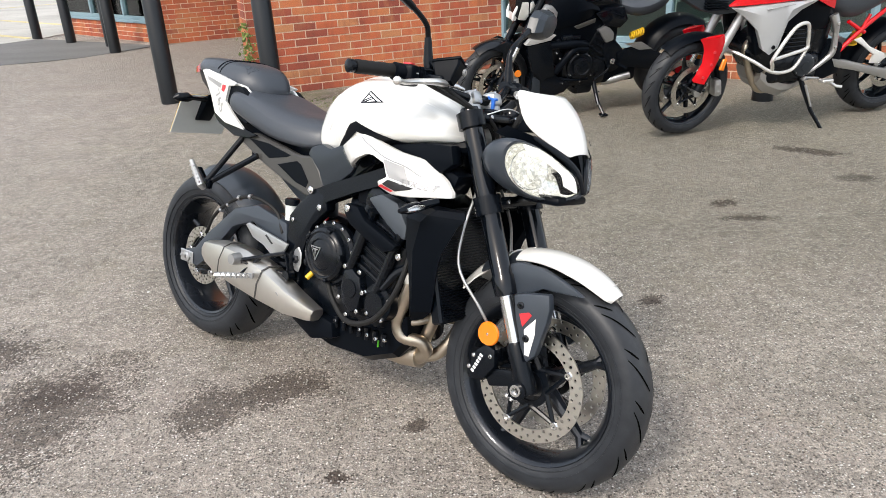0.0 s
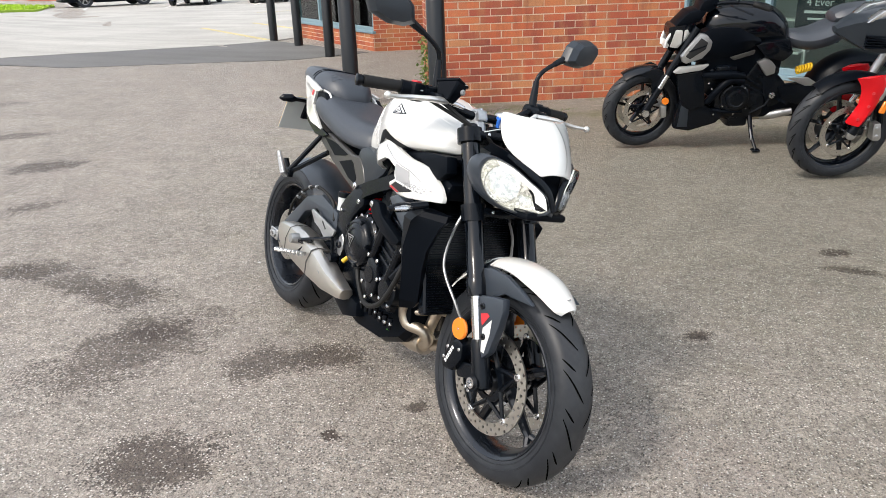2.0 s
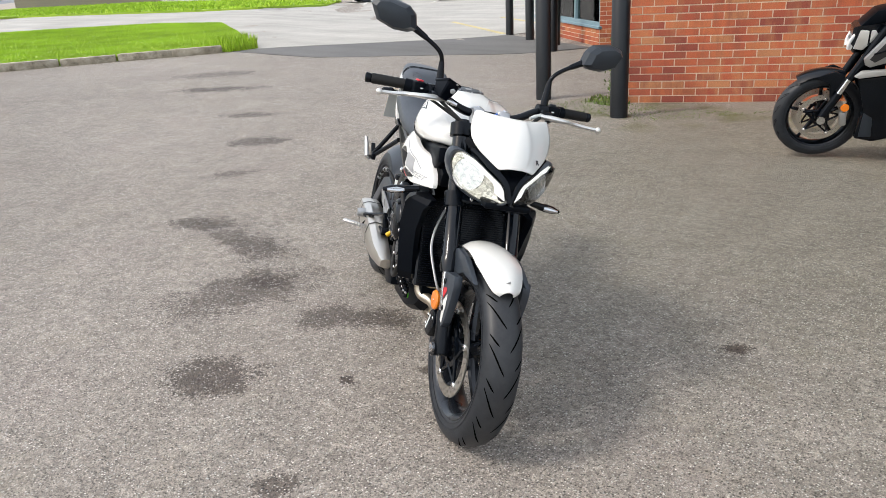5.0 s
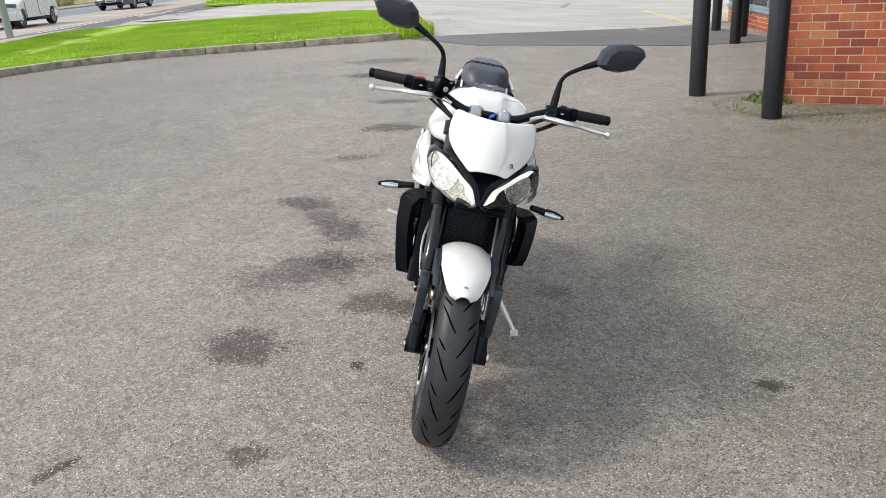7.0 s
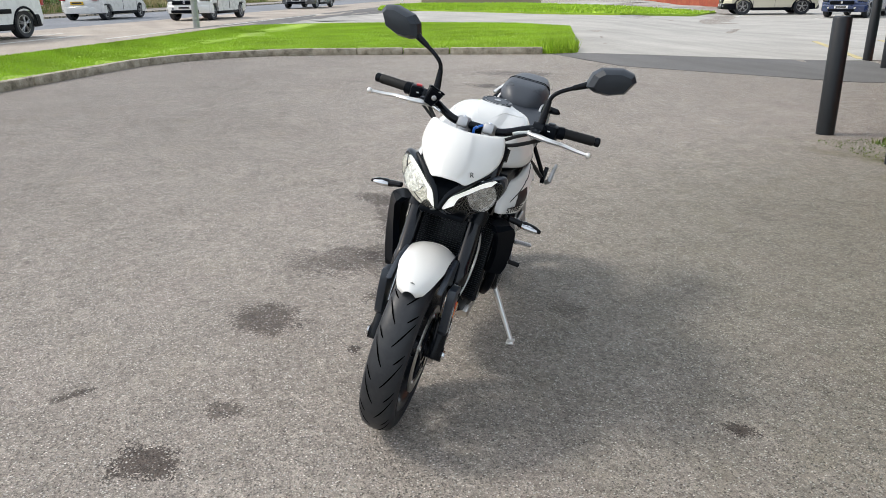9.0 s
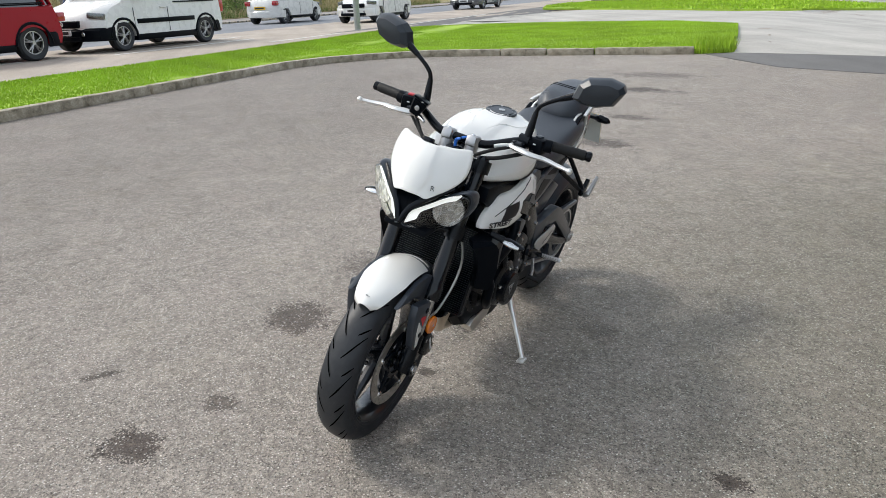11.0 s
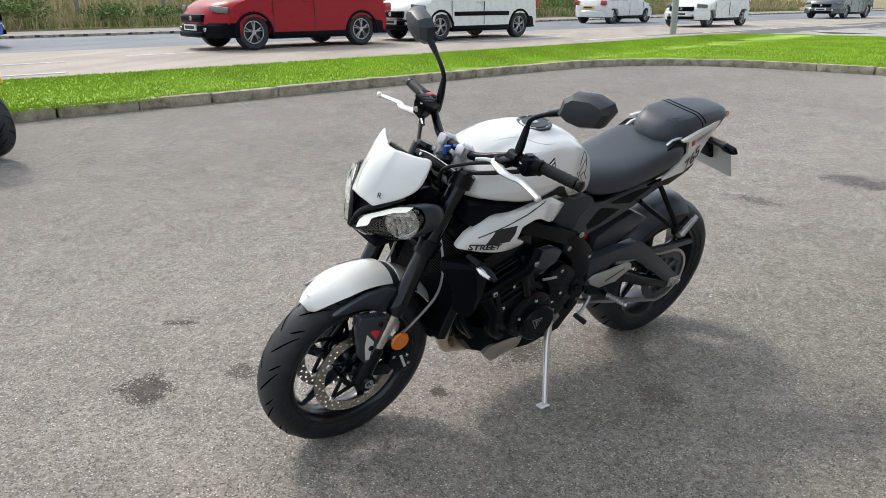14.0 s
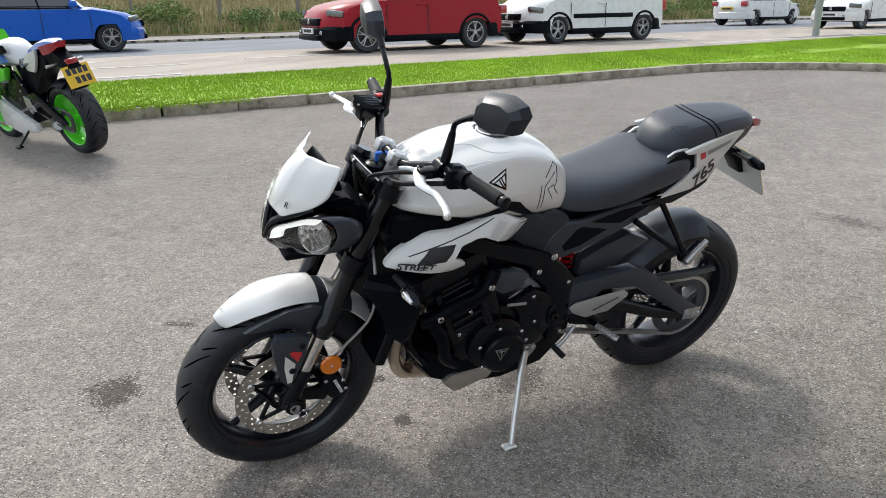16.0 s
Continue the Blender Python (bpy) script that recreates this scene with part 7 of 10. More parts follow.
bp("cover_badge_mark", join(slab([(-0.012, 0.014), (0.012, 0.014), (0.009, 0.0095), (-0.009, 0.0095)], -0.0024, -0.0014, m=bdg), slab([(-0.0028, 0.0095), (0.0028, 0.0095), (0.0, -0.014)], -0.0024, -0.0014, m=bdg)), ALLOY, parent=eng, smooth=False)
bp("oil_filler", tube([(0.700, TY - 0.162, 0.420), (0.692, TY - 0.176, 0.402)], [0.008, 0.009], 12), YELLOWP, "yellow-tipped filler", parent=eng)
bp("starter_cover", join(slab([(0.835, 0.46), (0.868, 0.475), (0.905, 0.455), (0.918, 0.41), (0.905, 0.355), (0.868, 0.335), (0.84, 0.36), (0.828, 0.41)], TY - 0.162, TY - 0.115, 0.010), lathe([(-0.16, 0.030), (-0.166, 0.028), (-0.166, 0.0)], 24, "y", (0.868, TY, 0.412))), ENGINEBLACK, parent=eng)
bp("water_pump", join(lathe([(-0.11, 0.058), (-0.148, 0.055), (-0.150, 0.038), (-0.162, 0.034), (-0.164, 0.0)], 28, "y", (0.972, TY, 0.392)), tube([(0.985, TY - 0.145, 0.44), (1.02, TY - 0.13, 0.49), (1.06, TY - 0.12, 0.52)], 0.015, 10, 4)), ENGINEBLACK, "water pump housing", parent=eng)
bp("pump_hose", tube([(1.10, TY - 0.165, 0.575), (1.08, TY - 0.185, 0.47), (1.02, TY - 0.185, 0.375), (0.94, TY - 0.175, 0.325), (0.86, TY - 0.165, 0.315), (0.79, TY - 0.155, 0.36), (0.76, TY - 0.15, 0.40)], 0.0085, 10, 6), RUBBER, "black hose over the engine", parent=eng)
eb = []
for x, z in ((0.842, 0.475), (0.905, 0.470), (0.922, 0.412), (0.905, 0.35), (0.862, 0.33), (0.825, 0.375)):
    eb.append(bolt((x, TY - 0.158, z), 0.0075, -0.008))
for k in range(9):
    a = -0.6 + k * 0.42
    eb.append(bolt((0.752 + math.cos(a) * 0.097, TY - 0.138, 0.49 + math.sin(a) * 0.097), 0.0065, -0.008))
for a in (0.4, 1.6, 2.7, 4.0, 5.2):
    eb.append(bolt((0.972 + math.cos(a) * 0.052, TY - 0.148, 0.392 + math.sin(a) * 0.052), 0.0065, -0.008))
for k in range(7):
    eb.append(bolt((0.79 + k * 0.035, TY - 0.128, 0.285 + 0.008 * math.sin(k)), 0.0065, -0.008))
for k in range(6):
    a = 0.3 + k * 1.05
    eb.append(bolt((0.800 + math.cos(a) * 0.085, TY + 0.165, 0.362 + math.sin(a) * 0.085), 0.0065, 0.008))
for x, z in ((0.92, 0.52), (0.985, 0.56), (0.86, 0.60), (0.70, 0.53), (0.68, 0.43), (0.70, 0.36), (0.95, 0.44), (1.0, 0.40)):
    eb.append(bolt((x, TY + 0.145, z), 0.007, 0.008))
for b_ in eb:
    bp("bolt", b_, CHROME, parent=eng)
bp("sump_plug", join(*[tube([(0.79 + k * 0.034, TY - 0.128, 0.262), (0.79 + k * 0.034, TY - 0.128, 0.300)], [0.007, 0.010], 8) for k in range(7)]), BLACKSATIN, parent=eng)
bp("sump", loft([[Vector((x, TY + y, z)) for y, z in ((-w, zt), (w, zt), (w * 0.9, zb + 0.02), (w * 0.6, zb), (-w * 0.6, zb), (-w * 0.9, zb + 0.02))] for x, w, zt, zb in ((0.50, 0.10, 0.36, 0.27), (0.60, 0.125, 0.36, 0.20), (0.75, 0.125, 0.32, 0.17), (0.90, 0.115, 0.31, 0.175), (1.0, 0.10, 0.34, 0.215), (1.045, 0.09, 0.36, 0.27))]), PLASTIC, "black belly pan", parent=eng, sharp=20)
bp("sump_tag", box(0.955, 0.960, TY - 0.112, TY - 0.108, 0.245, 0.265), GREENP, parent=eng, smooth=False)
# left covers
bp("generator_cover", join(lathe([(0.12, 0.100), (0.150, 0.096), (0.158, 0.084)], 40, "y", (0.812, TY, 0.372)), lathe([(0.15, 0.076), (0.180, 0.073), (0.186, 0.066), (0.188, 0.0)], 40, "y", (0.795, TY, 0.352))), ENGINEBLACK, "round black generator cover", parent=eng)
bl = Matrix.Translation((0.812, TY + 0.1885, 0.360))
bp("generator_badge", slab([(-0.024, 0.019), (0.024, 0.019), (0.0, -0.024)], -0.001, 0.001, m=bl), ALLOY, parent=eng, smooth=False)
bp("generator_badge_inner", slab([(-0.018, 0.016), (0.018, 0.016), (0.0, -0.019)], 0.0, 0.0016, m=bl), BLACKGLOSS, parent=eng, smooth=False)
bp("generator_badge_mark", join(slab([(-0.012, 0.014), (0.012, 0.014), (0.009, 0.0095), (-0.009, 0.0095)], 0.0014, 0.0024, m=bl), slab([(-0.0028, 0.0095), (0.0028, 0.0095), (0.0, -0.014)], 0.0014, 0.0024, m=bl)), ALLOY, parent=eng, smooth=False)
bp("sprocket_cover", slab([(0.70, 0.56), (0.62, 0.52), (0.61, 0.40), (0.66, 0.33), (0.73, 0.34), (0.74, 0.46), (0.78, 0.52)], TY + 0.115, TY + 0.150, 0.012), ENGINEBLACK, "black sprocket cover", parent=eng)
bp("coolant_pipe", join(tube([(1.085, TY + 0.150, 0.520), (1.044, TY + 0.165, 0.539), (0.993, TY + 0.172, 0.566), (0.920, TY + 0.172, 0.590), (0.884, TY + 0.168, 0.625), (0.865, TY + 0.160, 0.668)], 0.022, 12, 5), tube([(1.06, TY + 0.14, 0.52), (1.02, TY + 0.17, 0.46), (1.0, TY + 0.165, 0.38), (0.95, TY + 0.15, 0.33)], 0.020, 12, 5)), PLASTIC, "black coolant pipes", parent=eng)
bp("throttle_bodies", join(box(0.84, 1.0, -0.13, 0.14, 0.665, 0.725, 0.012, 2), box(0.80, 0.92, -0.12, 0.13, 0.60, 0.68, 0.015, 2)), PLASTIC, parent=eng)
bp("engine_guard", slab([(0.841, 0.644), (0.850, 0.669), (0.897, 0.666), (0.929, 0.633), (1.058, 0.584), (1.047, 0.567), (1.010, 0.557), (0.935, 0.581), (0.867, 0.611)], TY - 0.188, TY - 0.158, 0.008), PLASTIC, "black engine side guard", parent=eng)
bp("coil_cover", slab([(0.909, 0.693), (0.965, 0.714), (1.028, 0.698), (1.071, 0.639), (1.068, 0.597), (1.036, 0.605), (0.993, 0.631), (0.944, 0.667)], TY - 0.164, TY - 0.12, 0.012), SLATE, "dark cover on the engine", parent=eng)
bp("guard_bolts", join(bolt((0.862, TY - 0.188, 0.655), 0.011, -0.008), bolt((1.055, TY - 0.165, 0.552), 0.011, -0.008), bolt((0.886, TY + 0.188, 0.628), 0.011, 0.008), bolt((1.040, TY + 0.184, 0.545), 0.011, 0.008)), CHROME, parent=eng)
bp("engine_cover_left", slab([(0.862, 0.652), (0.780, 0.648), (0.735, 0.628), (0.752, 0.585), (0.820, 0.568), (0.868, 0.600)], TY + 0.130, TY + 0.160, 0.010), SLATE, parent=eng)
bp("clutch_cable", tube([(0.73, TY + 0.155, 0.515), (0.80, TY + 0.16, 0.525), (0.80, TY + 0.16, 0.525)], 0.005, 8), ALLOY, parent=eng)
# hoses in front of the engine
for pts, r in (([(1.09, TY + 0.10, 0.50), (1.10, TY + 0.12, 0.42), (1.05, TY + 0.13, 0.34)], 0.012), ([(1.08, TY + 0.05, 0.48), (1.09, TY + 0.08, 0.38), (1.02, TY + 0.09, 0.30)], 0.010)):
    bp("front_hose", tube(pts, r, 8, 5), BLACKSATIN, parent=eng)
bp("oil_filter", lathe([(1.0, 0.036), (1.07, 0.036), (1.075, 0.03), (1.075, 0)], 18, "x", (0, TY + 0.02, 0.31)), BLACKSATIN, parent=eng)

# exhaust: three headers, collector, plate, silencer
HEADERS = ([(1.050, -0.098, 0.570), (1.058, -0.104, 0.475), (1.032, -0.100, 0.400), (1.008, -0.090, 0.335), (1.022, -0.078, 0.292), (1.065, -0.045, 0.282), (1.075, -0.022, 0.250), (1.03, -0.012, 0.215)],
           [(1.060, 0.0, 0.550), (1.105, -0.004, 0.460), (1.085, -0.008, 0.370), (1.055, -0.010, 0.280), (1.045, -0.008, 0.222), (1.01, -0.004, 0.200)],
           [(1.060, 0.098, 0.550), (1.122, 0.092, 0.450), (1.128, 0.072, 0.360), (1.108, 0.050, 0.280), (1.070, 0.030, 0.228), (1.02, 0.012, 0.214)])
ex = bp("exhaust", tube([(1.04, TY, 0.222), (0.98, TY, 0.218), (0.90, TY, 0.214)], [0.040, 0.047, 0.045], 18), HEADER, "heat-tinted steel exhaust headers")
for path in HEADERS:
    bp("header_pipe", tube([(x, TY + y, z) for x, y, z in path], 0.0195, 16, 6), HEADER, parent=ex)
    bp("header_collar", tube([(path[1][0] - 0.004, TY + path[1][1], path[1][2] + 0.020), (path[1][0], TY + path[1][1], path[1][2] - 0.006)], 0.024, 16), STEEL, parent=ex)
bp("balance_pipe", tube([(1.010, TY - 0.088, 0.338), (1.05, TY - 0.050, 0.340), (1.075, TY - 0.010, 0.352), (1.11, TY + 0.05, 0.345)], 0.012, 12, 5), HEADER, parent=ex)
bp("exhaust_plate", slab([(0.965, 0.215), (0.94, 0.245), (0.80, 0.258), (0.775, 0.238), (0.795, 0.20), (0.92, 0.168)], TY + 0.055, TY + 0.115, 0.01), STEEL, "silver exhaust heat plate", parent=ex)
sil_rows = ((0.742, 0.294, 0.021, -0.168, 0.026), (0.725, 0.295, 0.026, -0.172, 0.030), (0.640, 0.310, 0.043, -0.182, 0.042), (0.520, 0.342, 0.064, -0.188, 0.048), (0.400, 0.364, 0.071, -0.190, 0.050), (0.300, 0.376, 0.064, -0.190, 0.050), (0.225, 0.384, 0.046, -0.188, 0.044), (0.185, 0.388, 0.030, -0.186, 0.034))


def sil(rows):
    out = []
    for x, z, h, y, w in rows:
        out.append([Vector((x + a * 0.35 * h, TY + y + b * w, z + a * h)) for a, b in ((1, -0.35), (0.82, -0.85), (0.1, -1.0), (-0.75, -0.8), (-1, -0.2), (-0.95, 0.6), (0, 1), (0.9, 0.7))])
    return loft(out)


bp("silencer", sil(sil_rows), STEEL, "brushed steel silencer", parent=ex, sharp=28)
bp("silencer_band", sil([(x, z, h * 1.025, y, w * 1.03) for x, z, h, y, w in ((0.524, 0.341, 0.0635, -0.1878, 0.0478), (0.518, 0.3425, 0.0642, -0.188, 0.048))]), SUBGREY, parent=ex)
bp("silencer_band", sil([(x, z, h * 1.02, y, w * 1.02) for x, z, h, y, w in ((0.318, 0.3738, 0.0655, -0.190, 0.050), (0.314, 0.3745, 0.0650, -0.190, 0.050))]), SUBGREY, parent=ex)
bp("silencer_end", sil(((0.200, 0.386, 0.028, -0.187, 0.030), (0.176, 0.389, 0.023, -0.186, 0.026))), BLACKSATIN, parent=ex)
bp("silencer_shield", slab([(0.66, 0.30), (0.58, 0.29), (0.60, 0.24), (0.70, 0.20), (0.80, 0.23), (0.79, 0.28)], TY - 0.15, TY - 0.08, 0.012), PLASTIC, "black exhaust shield", parent=ex)

# side stand
stn = bp("side_stand", join(tube([(0.685, TY + 0.135, 0.300), (0.715, TY + 0.175, 0.240), (0.795, TY + 0.305, 0.074)], [0.014, 0.0125, 0.010], 12), slab([(0.782, 0.076), (0.825, 0.076), (0.828, 0.064), (0.78, 0.064)], TY + 0.290, TY + 0.324, 0.004, 1, m=Matrix.Translation((0.8, TY + 0.307, 0.066)) @ Matrix.Rotation(radians(14), 4, "X") @ Matrix.Translation((-0.8, -TY - 0.307, -0.066)))), SATINALLOY, "bright alloy side stand")
bp("stand_bracket", join(slab([(0.72, 0.335), (0.655, 0.338), (0.655, 0.30), (0.67, 0.28), (0.70, 0.28), (0.72, 0.30)], TY + 0.115, TY + 0.145, 0.005), bolt((0.69, TY + 0.145, 0.325), 0.010, 0.01), bolt((0.665, TY + 0.145, 0.322), 0.010, 0.01)), ALLOY, parent=stn)
bp("stand_spring", tube([(0.70 + 0.004 * math.cos(k * 1.6) + 0.03 * k / 40, TY + 0.15 + 0.004 * math.sin(k * 1.6) + 0.06 * k / 40, 0.28 - 0.10 * k / 40) for k in range(41)], 0.0016, 5), ALLOY, parent=stn)

# ---- the other motorcycles ----
def other(name_label, at, theta, lean):
    return thing("motorcycle", name_label, "motorcycle", Matrix.Translation(at) @ pose(0, 0, 0, 0, 0, theta) @ pose(0, 0, 0, lean, 0, 0), "parked motorcycles")


def fork_pair(b, top, foot, half, upper, lower, split=0.5, r=0.027):
    for s in (1, -1):
        t, f = Vector((top[0], s * half, top[1])), Vector((foot[0], s * half, foot[1]))
        m = t.lerp(f, split)
        leg = part("fork_leg", tube([t, m], r, 14), upper, b)
        part("fork_slider", tube([m, t.lerp(f, split + 0.16)], r * 0.75, 14), CHROME, leg)
        part("fork_foot", tube([t.lerp(f, split + 0.16), f], [r * 0.95, r * 1.05], 14), lower, leg)


# black cruiser by the brick wall
th = 197.0
fwd = Vector((math.cos(radians(th)), math.sin(radians(th)), 0))
WB = 1.593
hub = Vector((0.43, 5.90, 0))
b2 = other("gloss black muscle cruiser motorcycle on its side stand", hub - fwd * WB + Vector((0, 0, 0.02)), th, -9)
wheel(b2, Matrix.Translation((WB, 0, 0.305)) @ pose(0, 0, 0, 0, 0, 8), 0.305, 0.12, 0.222, BLACKGLOSS, 5, disc_r=0.165, treads=18, hi=True, fork=False)
wheel(b2, Matrix.Translation((0, 0, 0.33)), 0.33, 0.24, 0.222, BLACKGLOSS, 5, discs=(-0.1,), treads=0, name="rear_wheel", hi=False)
fork_pair(b2, (1.266, 0.942), (1.585, 0.31), 0.105, BLACKSATIN, BLACKSATIN, 0.55, 0.028)
part("front_mudguard", guard(58, 112, 0.335, 0.350, 0.085, 0.035, cx=WB, cz=0.305), BLACKGLOSS, b2, "gloss black mudguard")
for s in (1, -1):
    part("mudguard_stay", slab([(1.53, 0.645), (1.465, 0.615), (1.49, 0.45), (1.545, 0.45), (1.56, 0.56), (1.66, 0.60)], s * 0.075, s * 0.095, 0.006), BLACKSATIN, b2)
part("headlamp", loft([[Vector((x, y * w, z)) for y, z in ((-1, z0 + h), (1, z0 + h), (1.0, z0 + h * 0.3), (0.5, z0), (-0.5, z0), (-1.0, z0 + h * 0.3))] for x, w, z0, h in ((1.27, 0.07, 0.83, 0.14), (1.36, 0.095, 0.77, 0.19), (1.44, 0.085, 0.76, 0.19), (1.462, 0.06, 0.785, 0.15))]), BLACKGLOSS, b2, "black headlamp shell")
part("headlamp_lens", loft([[Vector((x + 0.3 * (0.86 - z), y * w, z)) for y, z in ((-1, z0 + h), (1, z0 + h), (0.8, z0), (-0.8, z0))] for x, w, z0, h in ((1.435, 0.078, 0.785, 0.15), (1.455, 0.066, 0.79, 0.135))]), SATINALLOY, b2, "clear headlamp")
for s in (1, -1):
    part("lamp_strip", tube([(1.475, s * 0.050, 0.790), (1.468, s * 0.064, 0.85), (1.425, s * 0.066, 0.925)], 0.011, 8, 3), WHITEINK, b2, "pale light strip")
    part("lamp_side", slab([(1.45, 0.80), (1.42, 0.925), (1.33, 0.925), (1.31, 0.89), (1.39, 0.79)], s * 0.080, s * 0.094, 0.006), SATINALLOY, b2)
part("dash_cowl", join(slab([(1.43, 0.95), (1.34, 1.046), (1.268, 1.063), (1.20, 1.05), (1.25, 0.97), (1.38, 0.945)], -0.085, 0.085, 0.02), slab([(1.27, 1.05), (1.24, 1.12), (1.14, 1.16), (1.12, 1.10), (1.18, 1.04)], -0.08, 0.08, 0.01)), PLASTIC, b2, "black dash cowl")
part("handlebar", tube([(0.90, 0.43, 1.13), (1.0, 0.32, 1.15), (1.11, 0.17, 1.13), (1.17, 0.0, 1.08), (1.11, -0.17, 1.13), (1.0, -0.32, 1.15), (0.90, -0.43, 1.13)], 0.013, 10, 5), BLACKSATIN, b2, "wide black handlebar")
for s in (1, -1):
    part("grip", tube([(0.90, s * 0.43, 1.13), (0.98, s * 0.34, 1.148)], 0.019, 12), RUBBER, b2)
    part("lever", tube([(1.10, s * 0.24, 1.12), (1.09, s * 0.32, 1.12), (1.02, s * 0.44, 1.10)], 0.006, 8, 4), BLACKSATIN, b2)
    part("mirror", join(tube([(1.06, s * 0.26, 1.14), (1.06, s * 0.29, 1.23), (1.02, s * 0.36, 1.27)], 0.006, 8, 4), box(0.99, 1.03, s * 0.42 - 0.075, s * 0.42 + 0.075, 1.235, 1.295, 0.015, 2)), BLACKSATIN, b2, "black mirror")
    # tank shoulder with its intake
    part("tank_shoulder", loft([[Vector((x, s * yy, zz)) for yy, zz in ((0.06, zt), (y - 0.03, zt), (y, (zt + zb) / 2), (y - 0.04, zb), (0.06, zb))] for x, y, zt, zb in ((1.34, 0.15, 0.80, 0.70), (1.25, 0.182, 0.91, 0.70), (1.17, 0.186, 0.945, 0.715), (1.02, 0.184, 0.945, 0.735), (0.88, 0.172, 0.935, 0.775), (0.80, 0.15, 0.87, 0.80))]), PLASTIC, b2, "matt black tank shoulder", sharp=40)
    part("air_intake", slab([(1.388, 0.756), (1.268, 0.918), (1.215, 0.905), (1.169, 0.853), (1.178, 0.798), (1.231, 0.734), (1.344, 0.699), (1.375, 0.715)], s * 0.150, s * 0.190, 0.012), ALLOY, b2, "silver framed air intake")
    part("intake_mesh", slab([(1.357, 0.756), (1.258, 0.888), (1.205, 0.853), (1.215, 0.804), (1.321, 0.733)], s * 0.186, s * 0.192, 0.003), INK, b2)
    part("intake_bar", tube([(1.335, s * 0.193, 0.79), (1.215, s * 0.193, 0.832)], 0.006, 6), PLASTIC, b2)
    part("wing_panel", slab([(1.426, 0.635), (1.385, 0.672), (1.169, 0.690), (1.217, 0.650), (1.397, 0.625)], s * 0.15, s * 0.195, 0.008), SILVERPANEL, b2, "silver-grey wing panel")
    part("trim_blade", slab([(1.02, 0.735), (0.99, 0.715), (0.85, 0.755), (0.845, 0.785)], s * 0.165, s * 0.185, 0.004), SUBGREY, b2, "grey trim blade")
    part("radiator_panel", slab([(1.399, 0.615), (1.20, 0.64), (1.17, 0.50), (1.149, 0.36), (1.223, 0.352), (1.246, 0.322), (1.344, 0.414)], s * 0.12, s * 0.175, 0.015), BLACKSATIN, b2, "black radiator side panel")
    part("belly_scoop", slab([(1.329, 0.406), (1.25, 0.36), (1.144, 0.363), (0.981, 0.29), (1.045, 0.22), (1.246, 0.162), (1.364, 0.184), (1.355, 0.256)], s * 0.09, s * 0.16, 0.015), BLACKSATIN, b2, "black belly scoop")
    part("scoop_inlet", slab([(1.330, 0.375), (1.27, 0.335), (1.26, 0.20), (1.34, 0.20), (1.335, 0.27)], s * 0.158, s * 0.163, 0.002), DARKGREY, b2)
    part("reflector", lathe([(s * 0.13, 0.0), (s * 0.13, 0.028), (s * 0.138, 0.026), (s * 0.138, 0)], 18, "y", (1.445, 0, 0.40)), AMBER, b2, "orange reflector")
    part("calliper", slab([(1.475, 0.36), (1.43, 0.365), (1.42, 0.27), (1.46, 0.26)], s * 0.07, s * 0.13, 0.01), ALLOY, b2, "silver calliper")
    part("axle_cap", lathe([(s * 0.12, 0.0), (s * 0.12, 0.030), (s * 0.140, 0.028), (s * 0.140, 0.016), (s * 0.136, 0.0)], 16, "y", (1.585, 0, 0.305)), CHROME, b2)
    part("side_cover", slab([(0.846, 0.815), (0.755, 0.850), (0.596, 0.855), (0.549, 0.748), (0.615, 0.685), (0.749, 0.716)], s * 0.12, s * 0.17, 0.02), BLACKGLOSS, b2, "gloss black side cover")
part("fuel_tank", loft([[Vector((x, y * w, z)) for y, z in ((0, zt), (0.45, zt - 0.01), (0.85, zt - 0.06), (1, zt - 0.14), (0.9, zb), (-0.9, zb), (-1, zt - 0.14), (-0.85, zt - 0.06), (-0.45, zt - 0.01))] for x, w, zt, zb in ((1.20, 0.09, 1.02, 0.84), (1.10, 0.13, 1.075, 0.82), (0.92, 0.17, 1.095, 0.80), (0.75, 0.17, 1.095, 0.80), (0.62, 0.14, 1.02, 0.80), (0.56, 0.10, 0.92, 0.78))]), BLACKGLOSS, b2, "gloss black fuel tank", subsurf=2)
part("seat", loft([[Vector((x, y * w, z)) for y, z in ((0, zt), (0.6, zt), (1, zt - 0.04), (0.95, zb), (-0.95, zb), (-1, zt - 0.04), (-0.6, zt))] for x, w, zt, zb in ((0.60, 0.09, 0.90, 0.80), (0.50, 0.15, 0.87, 0.74), (0.38, 0.17, 0.88, 0.73), (0.24, 0.17, 0.94, 0.76), (0.14, 0.15, 1.0, 0.82))]), LEATHER, b2, "black scooped seat", subsurf=1)
part("pillion_seat", loft([[Vector((x, y * w, z)) for y, z in ((0, zt), (0.6, zt), (1, zt - 0.04), (0.95, zb), (-0.95, zb), (-1, zt - 0.04), (-0.6, zt))] for x, w, zt, zb in ((0.28, 0.11, 1.0, 0.92), (0.16, 0.13, 1.06, 0.92), (-0.06, 0.12, 1.07, 0.94), (-0.22, 0.06, 1.05, 0.99))]), LEATHER, b2, "black pillion seat", subsurf=1)
part("air_box", box(0.60, 1.18, -0.11, 0.125, 0.56, 0.86, 0.03, 2), PLASTIC, b2, "black air box under the tank")
part("rear_fender", guard(20, 125, 0.375, 0.40, 0.13, 0.06, cx=0.0, cz=0.33), PLASTIC, b2, "matt black rear fender")
